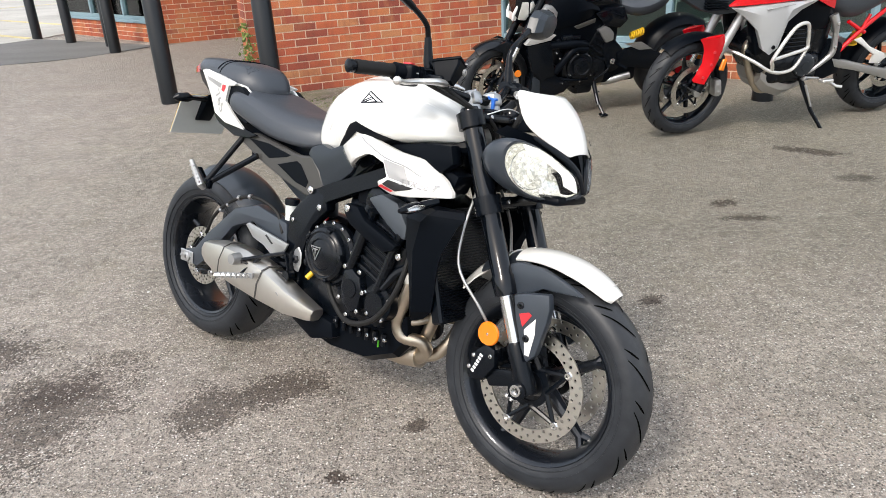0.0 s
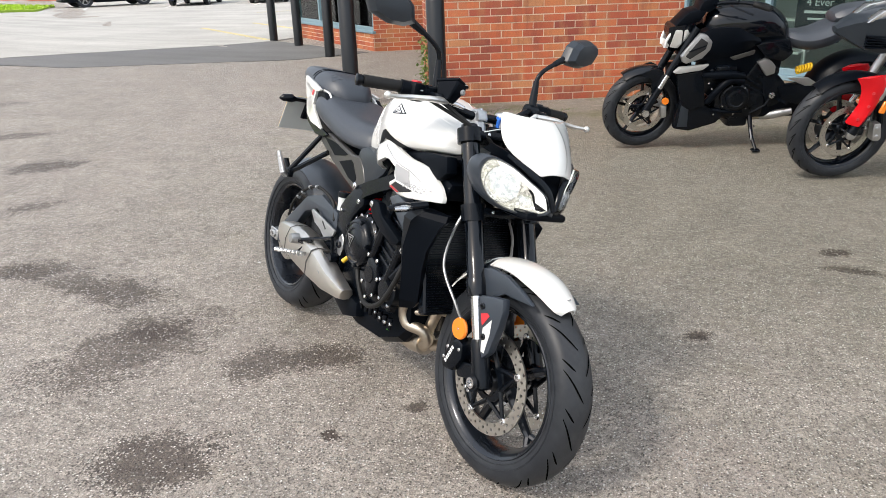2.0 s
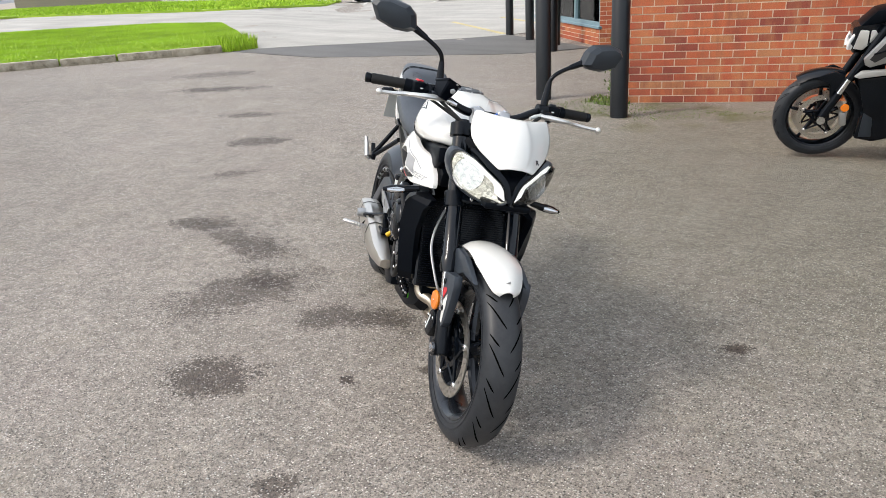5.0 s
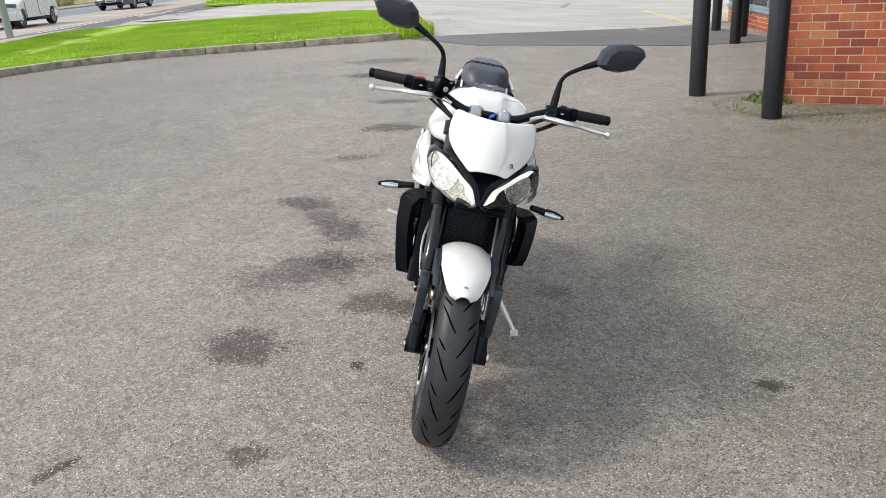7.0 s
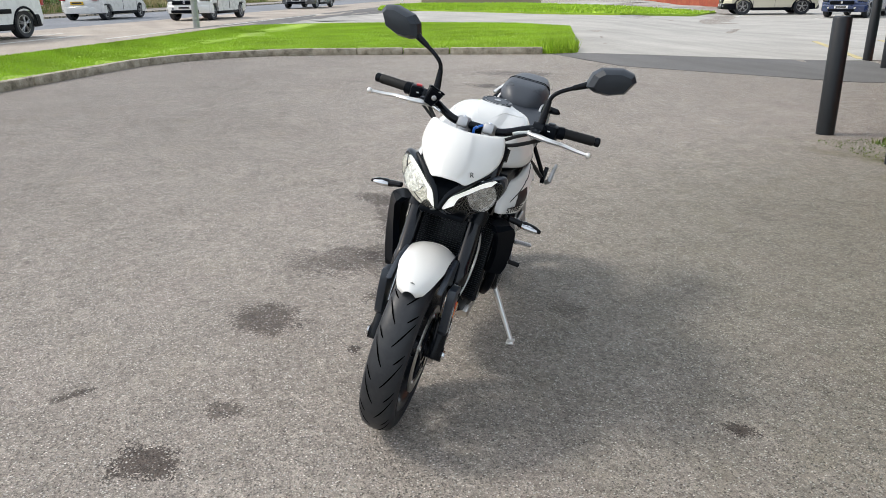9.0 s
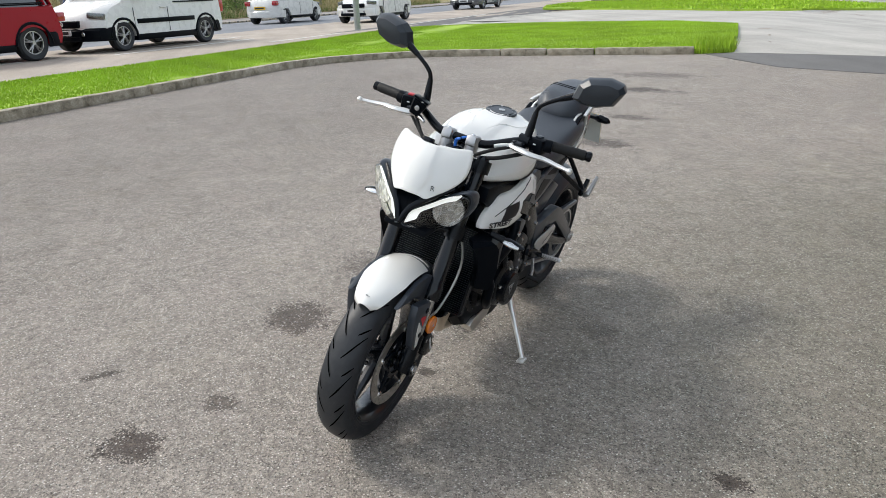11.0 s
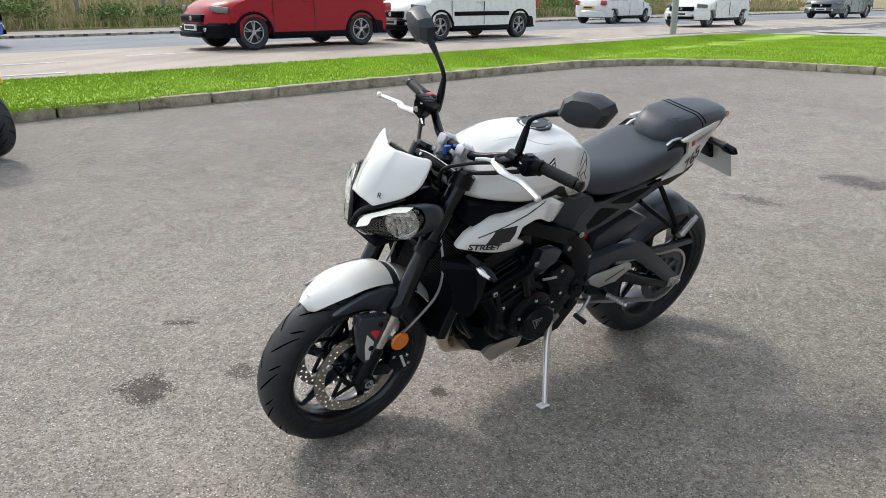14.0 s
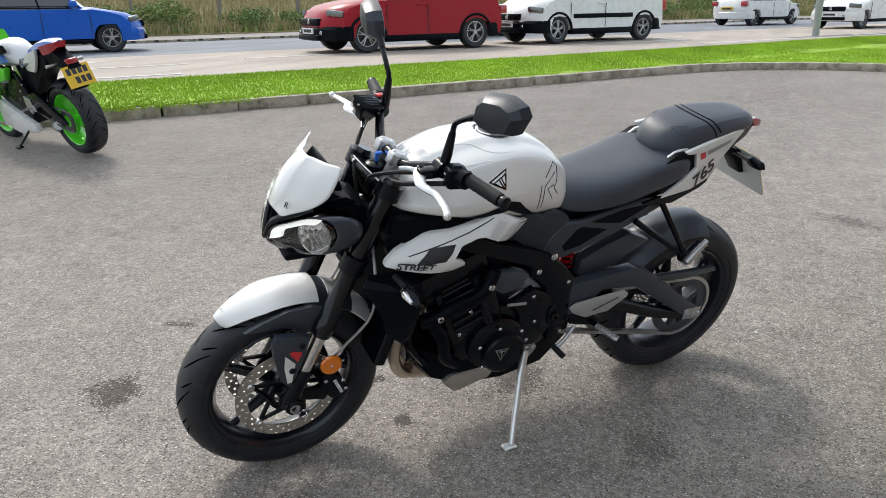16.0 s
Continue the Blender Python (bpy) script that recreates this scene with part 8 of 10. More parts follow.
part("engine", join(box(0.68, 1.08, -0.15, 0.15, 0.24, 0.50, 0.05, 2), box(0.78, 0.95, -0.12, 0.13, 0.17, 0.28, 0.03, 2), lathe([(0.14, 0.115), (0.165, 0.112), (0.175, 0.10)], 32, "y", (0.93, 0, 0.415)), lathe([(0.17, 0.080), (0.195, 0.075), (0.20, 0.055), (0.196, 0.05), (0.20, 0.0)], 32, "y", (0.925, 0, 0.415))), ENGINEBLACK, b2, "black engine")
part("cylinder", box(-0.10, 0.10, -0.12, 0.14, 0, 0.26, 0.02, 2, Matrix.Translation((0.82, 0, 0.45)) @ Matrix.Rotation(radians(-30), 4, "Y")), ENGINEBLACK, b2)
for k in range(5):
    part("cylinder_rib", box(-0.095, 0.095, 0.138, 0.152, 0.03 + 0.04 * k, 0.045 + 0.04 * k, 0.003, 1, Matrix.Translation((0.82, 0, 0.45)) @ Matrix.Rotation(radians(-30), 4, "Y")), BLACKSATIN, b2)
part("front_cylinder", box(-0.09, 0.09, -0.12, 0.13, 0, 0.20, 0.02, 2, Matrix.Translation((1.02, 0, 0.46)) @ Matrix.Rotation(radians(52), 4, "Y")), ENGINEBLACK, b2)
part("valve_cover", slab([(0.803, 0.686), (0.745, 0.713), (0.70, 0.695), (0.661, 0.655), (0.658, 0.598), (0.719, 0.58), (0.76, 0.63)], 0.12, 0.165, 0.012), ALLOY, b2, "silver cast valve cover")
for pts, r in (([(1.20, 0.15, 0.60), (1.077, 0.172, 0.603), (0.97, 0.172, 0.60), (0.89, 0.15, 0.58)], 0.030), ([(1.137, 0.15, 0.384), (1.078, 0.178, 0.481), (0.999, 0.178, 0.557), (0.887, 0.165, 0.545)], 0.026), ([(1.10, 0.14, 0.33), (1.0, 0.17, 0.315), (0.86, 0.165, 0.31)], 0.012)):
    part("coolant_pipe", tube(pts, r, 12, 5), PLASTIC, b2)
part("coil_box", box(0.95, 1.10, 0.13, 0.168, 0.625, 0.665, 0.008, 2), ENGINEBLACK, b2)
for x, z, r in ((0.655, 0.434, 0.024), (1.12, 0.50, 0.010), (1.15, 0.545, 0.010), (1.05, 0.53, 0.008), (0.97, 0.52, 0.009), (0.84, 0.34, 0.008), (1.02, 0.36, 0.008), (0.93, 0.30, 0.008), (0.87, 0.50, 0.008), (0.745, 0.19, 0.008), (1.08, 0.30, 0.008)):
    part("bolt", bolt((x, 0.168, z), r, 0.014), CHROME, b2)
part("frame_plate", slab([(0.74, 0.58), (0.64, 0.60), (0.56, 0.52), (0.58, 0.36), (0.66, 0.33), (0.72, 0.44)], 0.11, 0.155, 0.015), BLACKSATIN, b2)
part("shock_spring", tube([(0.48 - 0.11 * k / 50, 0.11 + 0.025 * math.cos(k * 0.7), 0.600 + 0.03 * k / 50 + 0.025 * math.sin(k * 0.7)) for k in range(51)], 0.008, 8), YELLOWP, b2, "yellow shock spring")
part("swing_arm", slab([(0.62, 0.50), (0.44, 0.53), (0.02, 0.39), (-0.05, 0.32), (0.05, 0.28), (0.58, 0.38)], 0.12, 0.17, 0.02), BLACKSATIN, b2)
part("chain_cover", slab([(0.56, 0.56), (0.40, 0.56), (0.30, 0.50), (0.42, 0.50)], 0.15, 0.172, 0.004), ALLOY, b2)
part("exhaust", tube([(0.85, -0.10, 0.18), (0.5, -0.12, 0.20), (0.25, -0.20, 0.30), (0.0, -0.24, 0.40)], [0.03, 0.05, 0.06, 0.05], 14, 4), BLACKSATIN, b2)
part("silencer_tip", tube([(0.68, 0.08, 0.24), (0.60, 0.12, 0.265), (0.47, 0.15, 0.30)], [0.028, 0.034, 0.026], 14), ALLOY, b2, "dull steel silencer")
part("exhaust_box", box(0.40, 0.78, -0.12, 0.13, 0.24, 0.44, 0.03, 2), PLASTIC, b2)
part("heat_joint", tube([(0.73, 0.06, 0.235), (0.67, 0.08, 0.245)], 0.026, 12), HEADER, b2)
part("foot_peg", join(tube([(0.60, 0.15, 0.40), (0.58, 0.27, 0.40)], 0.012, 8), tube([(0.80, 0.17, 0.30), (0.70, 0.18, 0.36), (0.655, 0.17, 0.434)], 0.008, 8)), BLACKSATIN, b2)
part("side_stand", join(tube([(0.78, 0.12, 0.28), (0.775, 0.22, 0.13), (0.765, 0.315, 0.057)], [0.020, 0.014, 0.012], 10), box(0.735, 0.795, 0.29, 0.34, 0.045, 0.060, 0.004, 1)), BLACKSATIN, b2, "black side stand")
part("stand_spring", tube([(0.785, 0.15, 0.24), (0.78, 0.25, 0.11)], 0.006, 6), ALLOY, b2)
part("skid", loft([[Vector((x, y, z)) for y, z in ((-w, zt), (w, zt), (w * 0.7, zb), (-w * 0.7, zb))] for x, w, zt, zb in ((0.98, 0.11, 0.30, 0.22), (1.15, 0.12, 0.30, 0.18), (1.33, 0.10, 0.34, 0.19))]), PLASTIC, b2)

# red and silver adventure motorcycle beside it
th = 195.0
fwd = Vector((math.cos(radians(th)), math.sin(radians(th)), 0))
WB = 1.57
hub = Vector((1.715, 5.215, 0))
b3 = thing("motorcycle", "red and silver adventure motorcycle with crash bars on its side stand", "motorcycle", Matrix.Translation(hub - fwd * WB * 1.04 + Vector((0, 0, 0.02))) @ pose(0, 0, 0, 0, 0, th) @ pose(0, 0, 0, -9, 0, 0) @ Matrix.Scale(1.04, 4), "parked motorcycles")
wheel(b3, Matrix.Translation((WB, 0, 0.32)) @ pose(0, 0, 0, 0, 0, 6), 0.325, 0.12, 0.245, BLACKGLOSS, 6, disc_r=0.16, treads=20, fork=False)
wheel(b3, Matrix.Translation((0, 0, 0.32)), 0.32, 0.19, 0.222, BLACKGLOSS, 6, discs=(0.09,), disc_r=0.13, treads=16, name="rear_wheel", fork=False)
fork_pair(b3, (1.27, 0.90), (1.545, 0.32), 0.105, ALLOY, BLACKSATIN, 0.62, 0.028)
part("front_mudguard", guard(52, 118, 0.352, 0.372, 0.075, 0.03, cx=WB, cz=0.32), PLASTIC, b3, "black mudguard")
for s in (1, -1):
    part("fork_guard", loft([[Vector((x, s * y, z)) for x, y, z in ((xf, 0.105, zf), ((xf * 2 + xb) / 3, 0.138, (zf * 2 + zb) / 3), ((xf + xb * 2) / 3, 0.146, (zf + zb * 2) / 3), (xb, 0.115, zb), ((xf + xb) / 2, 0.10, (zf + zb) / 2))] for xf, zf, xb, zb in ((1.588, 0.668, 1.425, 0.690), (1.558, 0.625, 1.400, 0.640), (1.545, 0.585, 1.400, 0.590), (1.545, 0.510, 1.428, 0.526), (1.575, 0.445, 1.458, 0.450), (1.599, 0.400, 1.488, 0.384), (1.585, 0.385, 1.500, 0.375))]), REDP, b3, "red fork guard", sharp=50)
    part("guard_screws", join(*[bolt((x, s * 0.142, z), 0.010, 0.005 * s) for x, z in ((1.49, 0.585), (1.50, 0.505), (1.545, 0.425))]), REDSTICK, b3)["kind"] = "stuff"
    part("reflector", slab([(1.409, 0.532), (1.378, 0.529), (1.392, 0.452), (1.428, 0.460)], s * 0.122, s * 0.140, 0.005, 1), AMBER, b3, "orange reflector")
    part("calliper", join(slab([(1.428, 0.385), (1.385, 0.388), (1.362, 0.290), (1.380, 0.272), (1.418, 0.276)], s * 0.06, s * 0.125, 0.010), bolt((1.405, s * 0.125, 0.355), 0.012, 0.006 * s), bolt((1.395, s * 0.125, 0.305), 0.012, 0.006 * s)), ALLOY, b3, "silver calliper")
    part("axle_nut", lathe([(0.10 * s, 0.03), (0.118 * s, 0.03), (0.122 * s, 0.016), (0.122 * s, 0.0)], 16, "y", (1.545, 0, 0.312)), ALLOY, b3)
    # silver flank: deep at the front, tapering back under the red tank
    part("side_panel", loft([[Vector((x, s * yy, zz)) for yy, zz in ((y - 0.05, zt), (y, zt - 0.012), (y + 0.014, zt * 0.6 + zb * 0.4), (y - 0.004, zb), (y - 0.05, zb + 0.01))] for x, y, zt, zb in ((1.425, 0.15, 0.866, 0.855), (1.34, 0.185, 0.872, 0.800), (1.25, 0.205, 0.880, 0.720), (1.185, 0.212, 0.885, 0.590), (1.130, 0.215, 0.888, 0.555), (1.076, 0.216, 0.890, 0.595), (1.04, 0.215, 0.892, 0.762), (0.953, 0.21, 0.895, 0.828), (0.84, 0.20, 0.90, 0.872))]), SILVERWHITE, b3, "silver-white side panel", sharp=25)
    part("panel_letters", slab([(1.22, 0.846), (1.02, 0.868), (1.02, 0.872), (1.22, 0.850)], s * 0.205, s * 0.2215), GREYINK, b3, smooth=False)
    part("panel_bolt", bolt((1.115, s * 0.216, 0.605), 0.014, 0.006 * s), BLACKSATIN, b3)
    part("tank_flank", loft([[Vector((x, s * yy, zz)) for yy, zz in ((y - 0.10, zt), (y, zt - 0.03), (y + 0.008, zb), (y - 0.06, zb))] for x, y, zt, zb in ((1.44, 0.13, 0.90, 0.866), (1.37, 0.165, 0.95, 0.874), (1.20, 0.195, 1.02, 0.884), (1.0, 0.205, 1.06, 0.893), (0.85, 0.20, 1.05, 0.885), (0.72, 0.175, 0.98, 0.825), (0.66, 0.155, 0.94, 0.805))]), REDP, b3, "red tank flank")
    part("crash_bar", join(tube([(1.101, s * 0.24, 0.455), (1.125, s * 0.26, 0.50), (1.135, s * 0.265, 0.545), (1.042, s * 0.265, 0.705), (0.985, s * 0.262, 0.752), (0.925, s * 0.255, 0.752), (0.900, s * 0.25, 0.715), (0.877, s * 0.245, 0.620), (0.885, s * 0.25, 0.588), (1.0, s * 0.26, 0.565), (1.123, s * 0.265, 0.543)], 0.012, 10, 4), tube([(0.878, s * 0.245, 0.585), (0.940, s * 0.25, 0.472), (1.020, s * 0.25, 0.443), (1.120, s * 0.245, 0.456), (1.205, s * 0.21, 0.505), (1.284, s * 0.13, 0.548), (1.33, s * 0.05, 0.56)], 0.0115, 10, 4)), SATINALLOY, b3, "silver crash bars")
    part("trellis", join(tube([(0.515, s * 0.14, 0.505), (0.373, s * 0.14, 0.642), (0.214, s * 0.13, 0.752), (0.08, s * 0.12, 0.84)], 0.015, 10), tube([(0.49, s * 0.13, 0.700), (0.342, s * 0.14, 0.618)], 0.013, 10), tube([(0.37, s * 0.14, 0.635), (0.325, s * 0.13, 0.735)], 0.012, 10)), REDP, b3, "red trellis rear frame")
    part("rear_peg_bracket", slab([(0.447, 0.584), (0.393, 0.600), (0.30, 0.530), (0.163, 0.475), (0.137, 0.441), (0.20, 0.405), (0.262, 0.410), (0.251, 0.468), (0.372, 0.545)], s * 0.165, s * 0.185, 0.008), CARWHITE, b3, "white passenger peg bracket")
    part("radiator_side", slab([(1.27, 0.76), (1.17, 0.80), (1.12, 0.56), (1.20, 0.54)], s * 0.10, s * 0.17, 0.012), PLASTIC, b3, "black radiator cover")
    part("coolant_hose", tube([(1.24, s * 0.11, 0.66), (1.19, s * 0.15, 0.60), (1.16, s * 0.13, 0.53), (1.08, s * 0.12, 0.50)], 0.016, 10, 4), RUBBER, b3)
part("nose", loft([[Vector((x, y * w, z)) for y, z in ((0, zt + 0.01), (1, zt), (0.8, zb), (0, zb - 0.01), (-0.8, zb), (-1, zt))] for x, w, zt, zb in ((1.74, 0.03, 0.945, 0.925), (1.66, 0.08, 0.985, 0.880), (1.58, 0.12, 1.01, 0.835), (1.50, 0.14, 1.03, 0.815), (1.34, 0.16, 1.05, 0.825))]), DARKGREY, b3, "dark beak under the headlamps", sharp=25)
part("beak_vents", join(*[slab([(1.60, 0.855 + k * 0.015), (1.45, 0.850 + k * 0.015), (1.45, 0.856 + k * 0.015), (1.60, 0.861 + k * 0.015)], 0.10, 0.150 - 0.006 * k) for k in range(5)]), PLASTIC, b3)["kind"] = "stuff"
for s in (1, -1):
    part("headlamp", slab([(1.62, 0.99), (1.44, 1.04), (1.44, 1.08), (1.54, 1.06)], s * 0.09 - 0.03, s * 0.09 + 0.03, 0.01), CHROME, b3, "clear headlamp")
part("seat", loft([[Vector((x, y * w, z)) for y, z in ((0, zt), (0.7, zt), (1, zt - 0.04), (0.95, (zt + zb) / 2), (0.9, zb), (-0.9, zb), (-0.95, (zt + zb) / 2), (-1, zt - 0.04), (-0.7, zt))] for x, w, zt, zb in ((0.70, 0.11, 0.93, 0.84), (0.62, 0.16, 0.92, 0.775), (0.53, 0.175, 0.92, 0.695), (0.40, 0.18, 0.92, 0.695), (0.26, 0.18, 0.94, 0.785), (0.0, 0.16, 1.0, 0.90), (-0.30, 0.09, 1.03, 0.96))]), LEATHER, b3, "black dual seat", subsurf=1)
# engine: crankcase, clutch cover, two cylinder banks, dark airbox behind the flank
eng3 = part("engine", join(box(0.66, 1.06, -0.16, 0.17, 0.32, 0.52, 0.05, 3), box(0.74, 0.98, -0.14, 0.15, 0.50, 0.72, 0.03, 2), box(-0.11, 0.11, -0.13, 0.14, -0.10, 0.10, 0.025, 2, Matrix.Translation((1.08, 0, 0.54)) @ Matrix.Rotation(radians(38), 4, "Y")), box(0.60, 0.80, -0.12, 0.13, 0.44, 0.80, 0.04, 2)), ENGINEBLACK, b3, "black engine")
part("clutch_cover", lathe([(0.165, 0.078), (0.19, 0.076), (0.198, 0.060), (0.200, 0.030), (0.204, 0.028), (0.204, 0.0)], 28, "y", (0.812, 0, 0.452)), DARKGREY, eng3, "dark clutch cover")
part("cover_bolts", join(*[bolt((0.812 + 0.068 * math.cos(k), 0.19, 0.452 + 0.068 * math.sin(k)), 0.006, 0.005) for k in (0.3, 1.35, 2.4, 3.45, 4.5, 5.55)]), ALLOY, eng3)["kind"] = "stuff"
for k in range(6):
    part("cooling_fin", box(0.76 + 0.005 * k, 0.97, -0.15, 0.160, 0.54 + 0.027 * k, 0.552 + 0.027 * k, 0.003, 1), ENGINEBLACK, eng3)
part("airbox", box(0.66, 1.02, -0.15, 0.16, 0.66, 0.90, 0.04, 2), PLASTIC, b3, "black airbox")
part("exhaust_pipe", tube([(1.14, 0.04, 0.62), (1.20, 0.06, 0.57), (1.175, 0.07, 0.48), (1.10, 0.06, 0.34), (1.02, 0.05, 0.26), (0.90, 0.03, 0.25)], 0.024, 12, 5), HEADER, b3, "heat-tinted exhaust pipe")
part("exhaust_pipe", tube([(1.10, 0.07, 0.56), (1.115, 0.10, 0.50), (1.05, 0.11, 0.42), (1.025, 0.10, 0.34), (0.98, 0.08, 0.27)], 0.024, 12, 5), HEADER, b3, "heat-tinted exhaust pipe")
part("skid_plate", loft([[Vector((x, y, z)) for y, z in ((-w, zt), (w, zt), (w, zt * 0.5 + zb * 0.5), (w * 0.75, zb), (-w * 0.75, zb), (-w, zt * 0.5 + zb * 0.5))] for x, w, zt, zb in ((0.76, 0.14, 0.33, 0.275), (0.85, 0.155, 0.315, 0.25), (0.94, 0.16, 0.33, 0.235), (1.035, 0.15, 0.38, 0.265), (1.093, 0.13, 0.415, 0.325))]), ALLOY, b3, "grey skid plate")
part("frame_strut", tube([(0.64, 0.15, 0.76), (0.622, 0.165, 0.71), (0.605, 0.17, 0.64), (0.598, 0.175, 0.52), (0.64, 0.17, 0.465), (0.71, 0.17, 0.414), (0.76, 0.16, 0.38)], [0.030, 0.026, 0.018, 0.022, 0.018, 0.012, 0.012], 12, 4), ALLOY, b3, "silver frame strut")
part("strut_bolts", join(bolt((0.622, 0.19, 0.71), 0.014, 0.006), bolt((0.60, 0.192, 0.55), 0.011, 0.006)), CHROME, b3)["kind"] = "stuff"
part("pivot_plate", slab([(0.60, 0.60), (0.50, 0.56), (0.48, 0.36), (0.60, 0.32), (0.70, 0.36), (0.66, 0.46)], 0.10, 0.155, 0.02), PLASTIC, b3, "black swing arm pivot plate")
part("swing_arm", slab([(0.573, 0.468), (0.424, 0.436), (0.19, 0.372), (0.065, 0.345), (-0.05, 0.345), (-0.06, 0.285), (0.045, 0.268), (0.197, 0.317), (0.35, 0.360), (0.53, 0.400)], 0.12, 0.16, 0.012), ALLOY, b3, "silver swing arm")
part("shock_spring", tube([(0.385 + 0.026 * math.cos(k * 0.7) - 0.03 * k / 40, 0.10 + 0.026 * math.sin(k * 0.7), 0.53 + 0.09 * k / 40) for k in range(41)], 0.009, 8), YELLOWP, b3, "yellow shock spring")
part("foot_peg", join(box(0.575, 0.665, 0.19, 0.235, 0.325, 0.345, 0.005, 1), tube([(0.60, 0.20, 0.33), (0.535, 0.22, 0.29), (0.494, 0.23, 0.285)], 0.010, 8)), SATINALLOY, b3, "alloy rider peg")
part("gear_lever", join(tube([(0.66, 0.18, 0.345), (0.74, 0.19, 0.36), (0.80, 0.19, 0.365)], 0.008, 8), bolt((0.80, 0.19, 0.36), 0.014, 0.03)), ALLOY, b3)
part("side_stand", join(tube([(0.795, 0.155, 0.37), (0.775, 0.19, 0.29), (0.715, 0.24, 0.145), (0.635, 0.30, 0.015)], [0.018, 0.016, 0.013, 0.011], 10), slab([(0.66, 0.02), (0.60, 0.008), (0.575, -0.012), (0.63, -0.012), (0.66, 0.0)], 0.275, 0.325, 0.004, 1)), BLACKSATIN, b3, "black side stand")
part("stand_spring", tube([(0.785, 0.215, 0.32), (0.735, 0.255, 0.18)], 0.007, 8), ALLOY, b3)
part("handlebar", tube([(1.0, 0.44, 1.13), (1.10, 0.28, 1.16), (1.15, 0.1, 1.10), (1.15, -0.1, 1.10), (1.10, -0.28, 1.16), (1.0, -0.44, 1.13)], 0.013, 10, 4), BLACKSATIN, b3)
part("inner_guard", guard(10, 80, 0.35, 0.35, 0.10, 0.04, cx=0.0, cz=0.32), PLASTIC, b3)

# green, white and blue sports motorcycle on the yard by the kerb
th = 256.0
fwd = Vector((math.cos(radians(th)), math.sin(radians(th)), 0))
pos = rise((-3.40, -3.13, 0), False)
b4 = other("green, white and blue sports motorcycle with bright green wheels", pos + Vector((0, 0, 0.02)), th, -11)
b4.matrix_basis = b4.matrix_basis @ Matrix.Scale(1.06, 4)
WB = 1.45
wheel(b4, Matrix.Translation((0, 0, 0.318)), 0.318, 0.19, 0.222, GREENP, 5, discs=(-0.09,), disc_r=0.11, treads=16, name="rear_wheel", fork=False)
wheel(b4, Matrix.Translation((WB, 0, 0.30)), 0.30, 0.12, 0.222, GREENP, 5, disc_r=0.16, treads=0, hi=False, fork=False)
fork_pair(b4, (1.15, 0.90), (1.43, 0.30), 0.10, BLACKSATIN, BLACKSATIN, 0.5)
part("fuel_tank", loft([[Vector((x, y * w, z)) for y, z in ((0, zt), (0.6, zt - 0.01), (1, zt - 0.10), (0.8, zb), (-0.8, zb), (-1, zt - 0.10), (-0.6, zt - 0.01))] for x, w, zt, zb in ((1.02, 0.10, 0.92, 0.76), (0.88, 0.17, 0.99, 0.74), (0.70, 0.17, 1.0, 0.74), (0.54, 0.11, 0.92, 0.76), (0.48, 0.07, 0.84, 0.76))]), CARWHITE, b4, "white tank with blue flashes", subsurf=2)
part("tank_pad", slab([(0.80, 0.97), (0.60, 0.96), (0.56, 0.90), (0.70, 0.88)], 0.135, 0.168, 0.01), PLASTIC, b4)
for s in (1, -1):
    part("tank_flash", slab([(0.92, 0.90), (0.66, 0.88), (0.56, 0.82), (0.70, 0.80), (0.90, 0.83)], s * 0.15, s * 0.172, 0.006), BLUEP, b4, "blue side flash")
    part("side_fairing", slab([(1.25, 0.88), (0.98, 0.82), (0.72, 0.76), (0.58, 0.78), (0.66, 0.66), (0.90, 0.62), (1.10, 0.34), (1.28, 0.30), (1.32, 0.60)], s * 0.15, s * 0.21, 0.02), GREENP, b4, "green side fairing")
    part("lower_fairing", slab([(1.10, 0.50), (0.86, 0.40), (0.48, 0.26), (0.46, 0.20), (0.80, 0.15), (1.12, 0.22)], s * 0.12, s * 0.18, 0.02), CARWHITE, b4, "white belly fairing")
    part("tail_side", slab([(0.40, 0.80), (0.30, 0.88), (0.10, 0.93), (0.14, 0.84), (0.24, 0.73), (0.36, 0.74)], s * 0.09, s * 0.118, 0.008), CARWHITE, b4, "white tail panel")
    part("frame", slab([(0.98, 0.80), (0.62, 0.72), (0.46, 0.50), (0.50, 0.34), (0.58, 0.36), (0.66, 0.60), (0.96, 0.70)], s * 0.10, s * 0.14, 0.012), BLACKSATIN, b4)
    part("swing_arm", slab([(0.52, 0.52), (0.34, 0.56), (0.0, 0.36), (-0.06, 0.30), (0.02, 0.28), (0.30, 0.44), (0.50, 0.38)], s * 0.115, s * 0.15, 0.012), BLACKSATIN, b4)
    part("indicator", tube([(-0.10, s * 0.05, 0.80), (-0.10, s * 0.16, 0.80)], [0.008, 0.016], 10), ALLOY, b4)
part("seat", loft([[Vector((x, y * w, z)) for y, z in ((0, zt), (0.8, zt - 0.01), (1, zt - 0.05), (-1, zt - 0.05), (-0.8, zt - 0.01))] for x, w, zt in ((0.54, 0.09, 0.84), (0.40, 0.14, 0.82), (0.28, 0.12, 0.86))]), LEATHER, b4)
part("tail", loft([[Vector((x, y * w, z)) for y, z in ((0, zt), (0.8, zt - 0.015), (1, zb), (-1, zb), (-0.8, zt - 0.015))] for x, w, zt, zb in ((0.30, 0.10, 0.92, 0.84), (0.12, 0.10, 0.985, 0.92), (-0.04, 0.085, 1.0, 0.95), (-0.13, 0.05, 0.985, 0.96))]), BLUEP, b4, "blue tail cover")
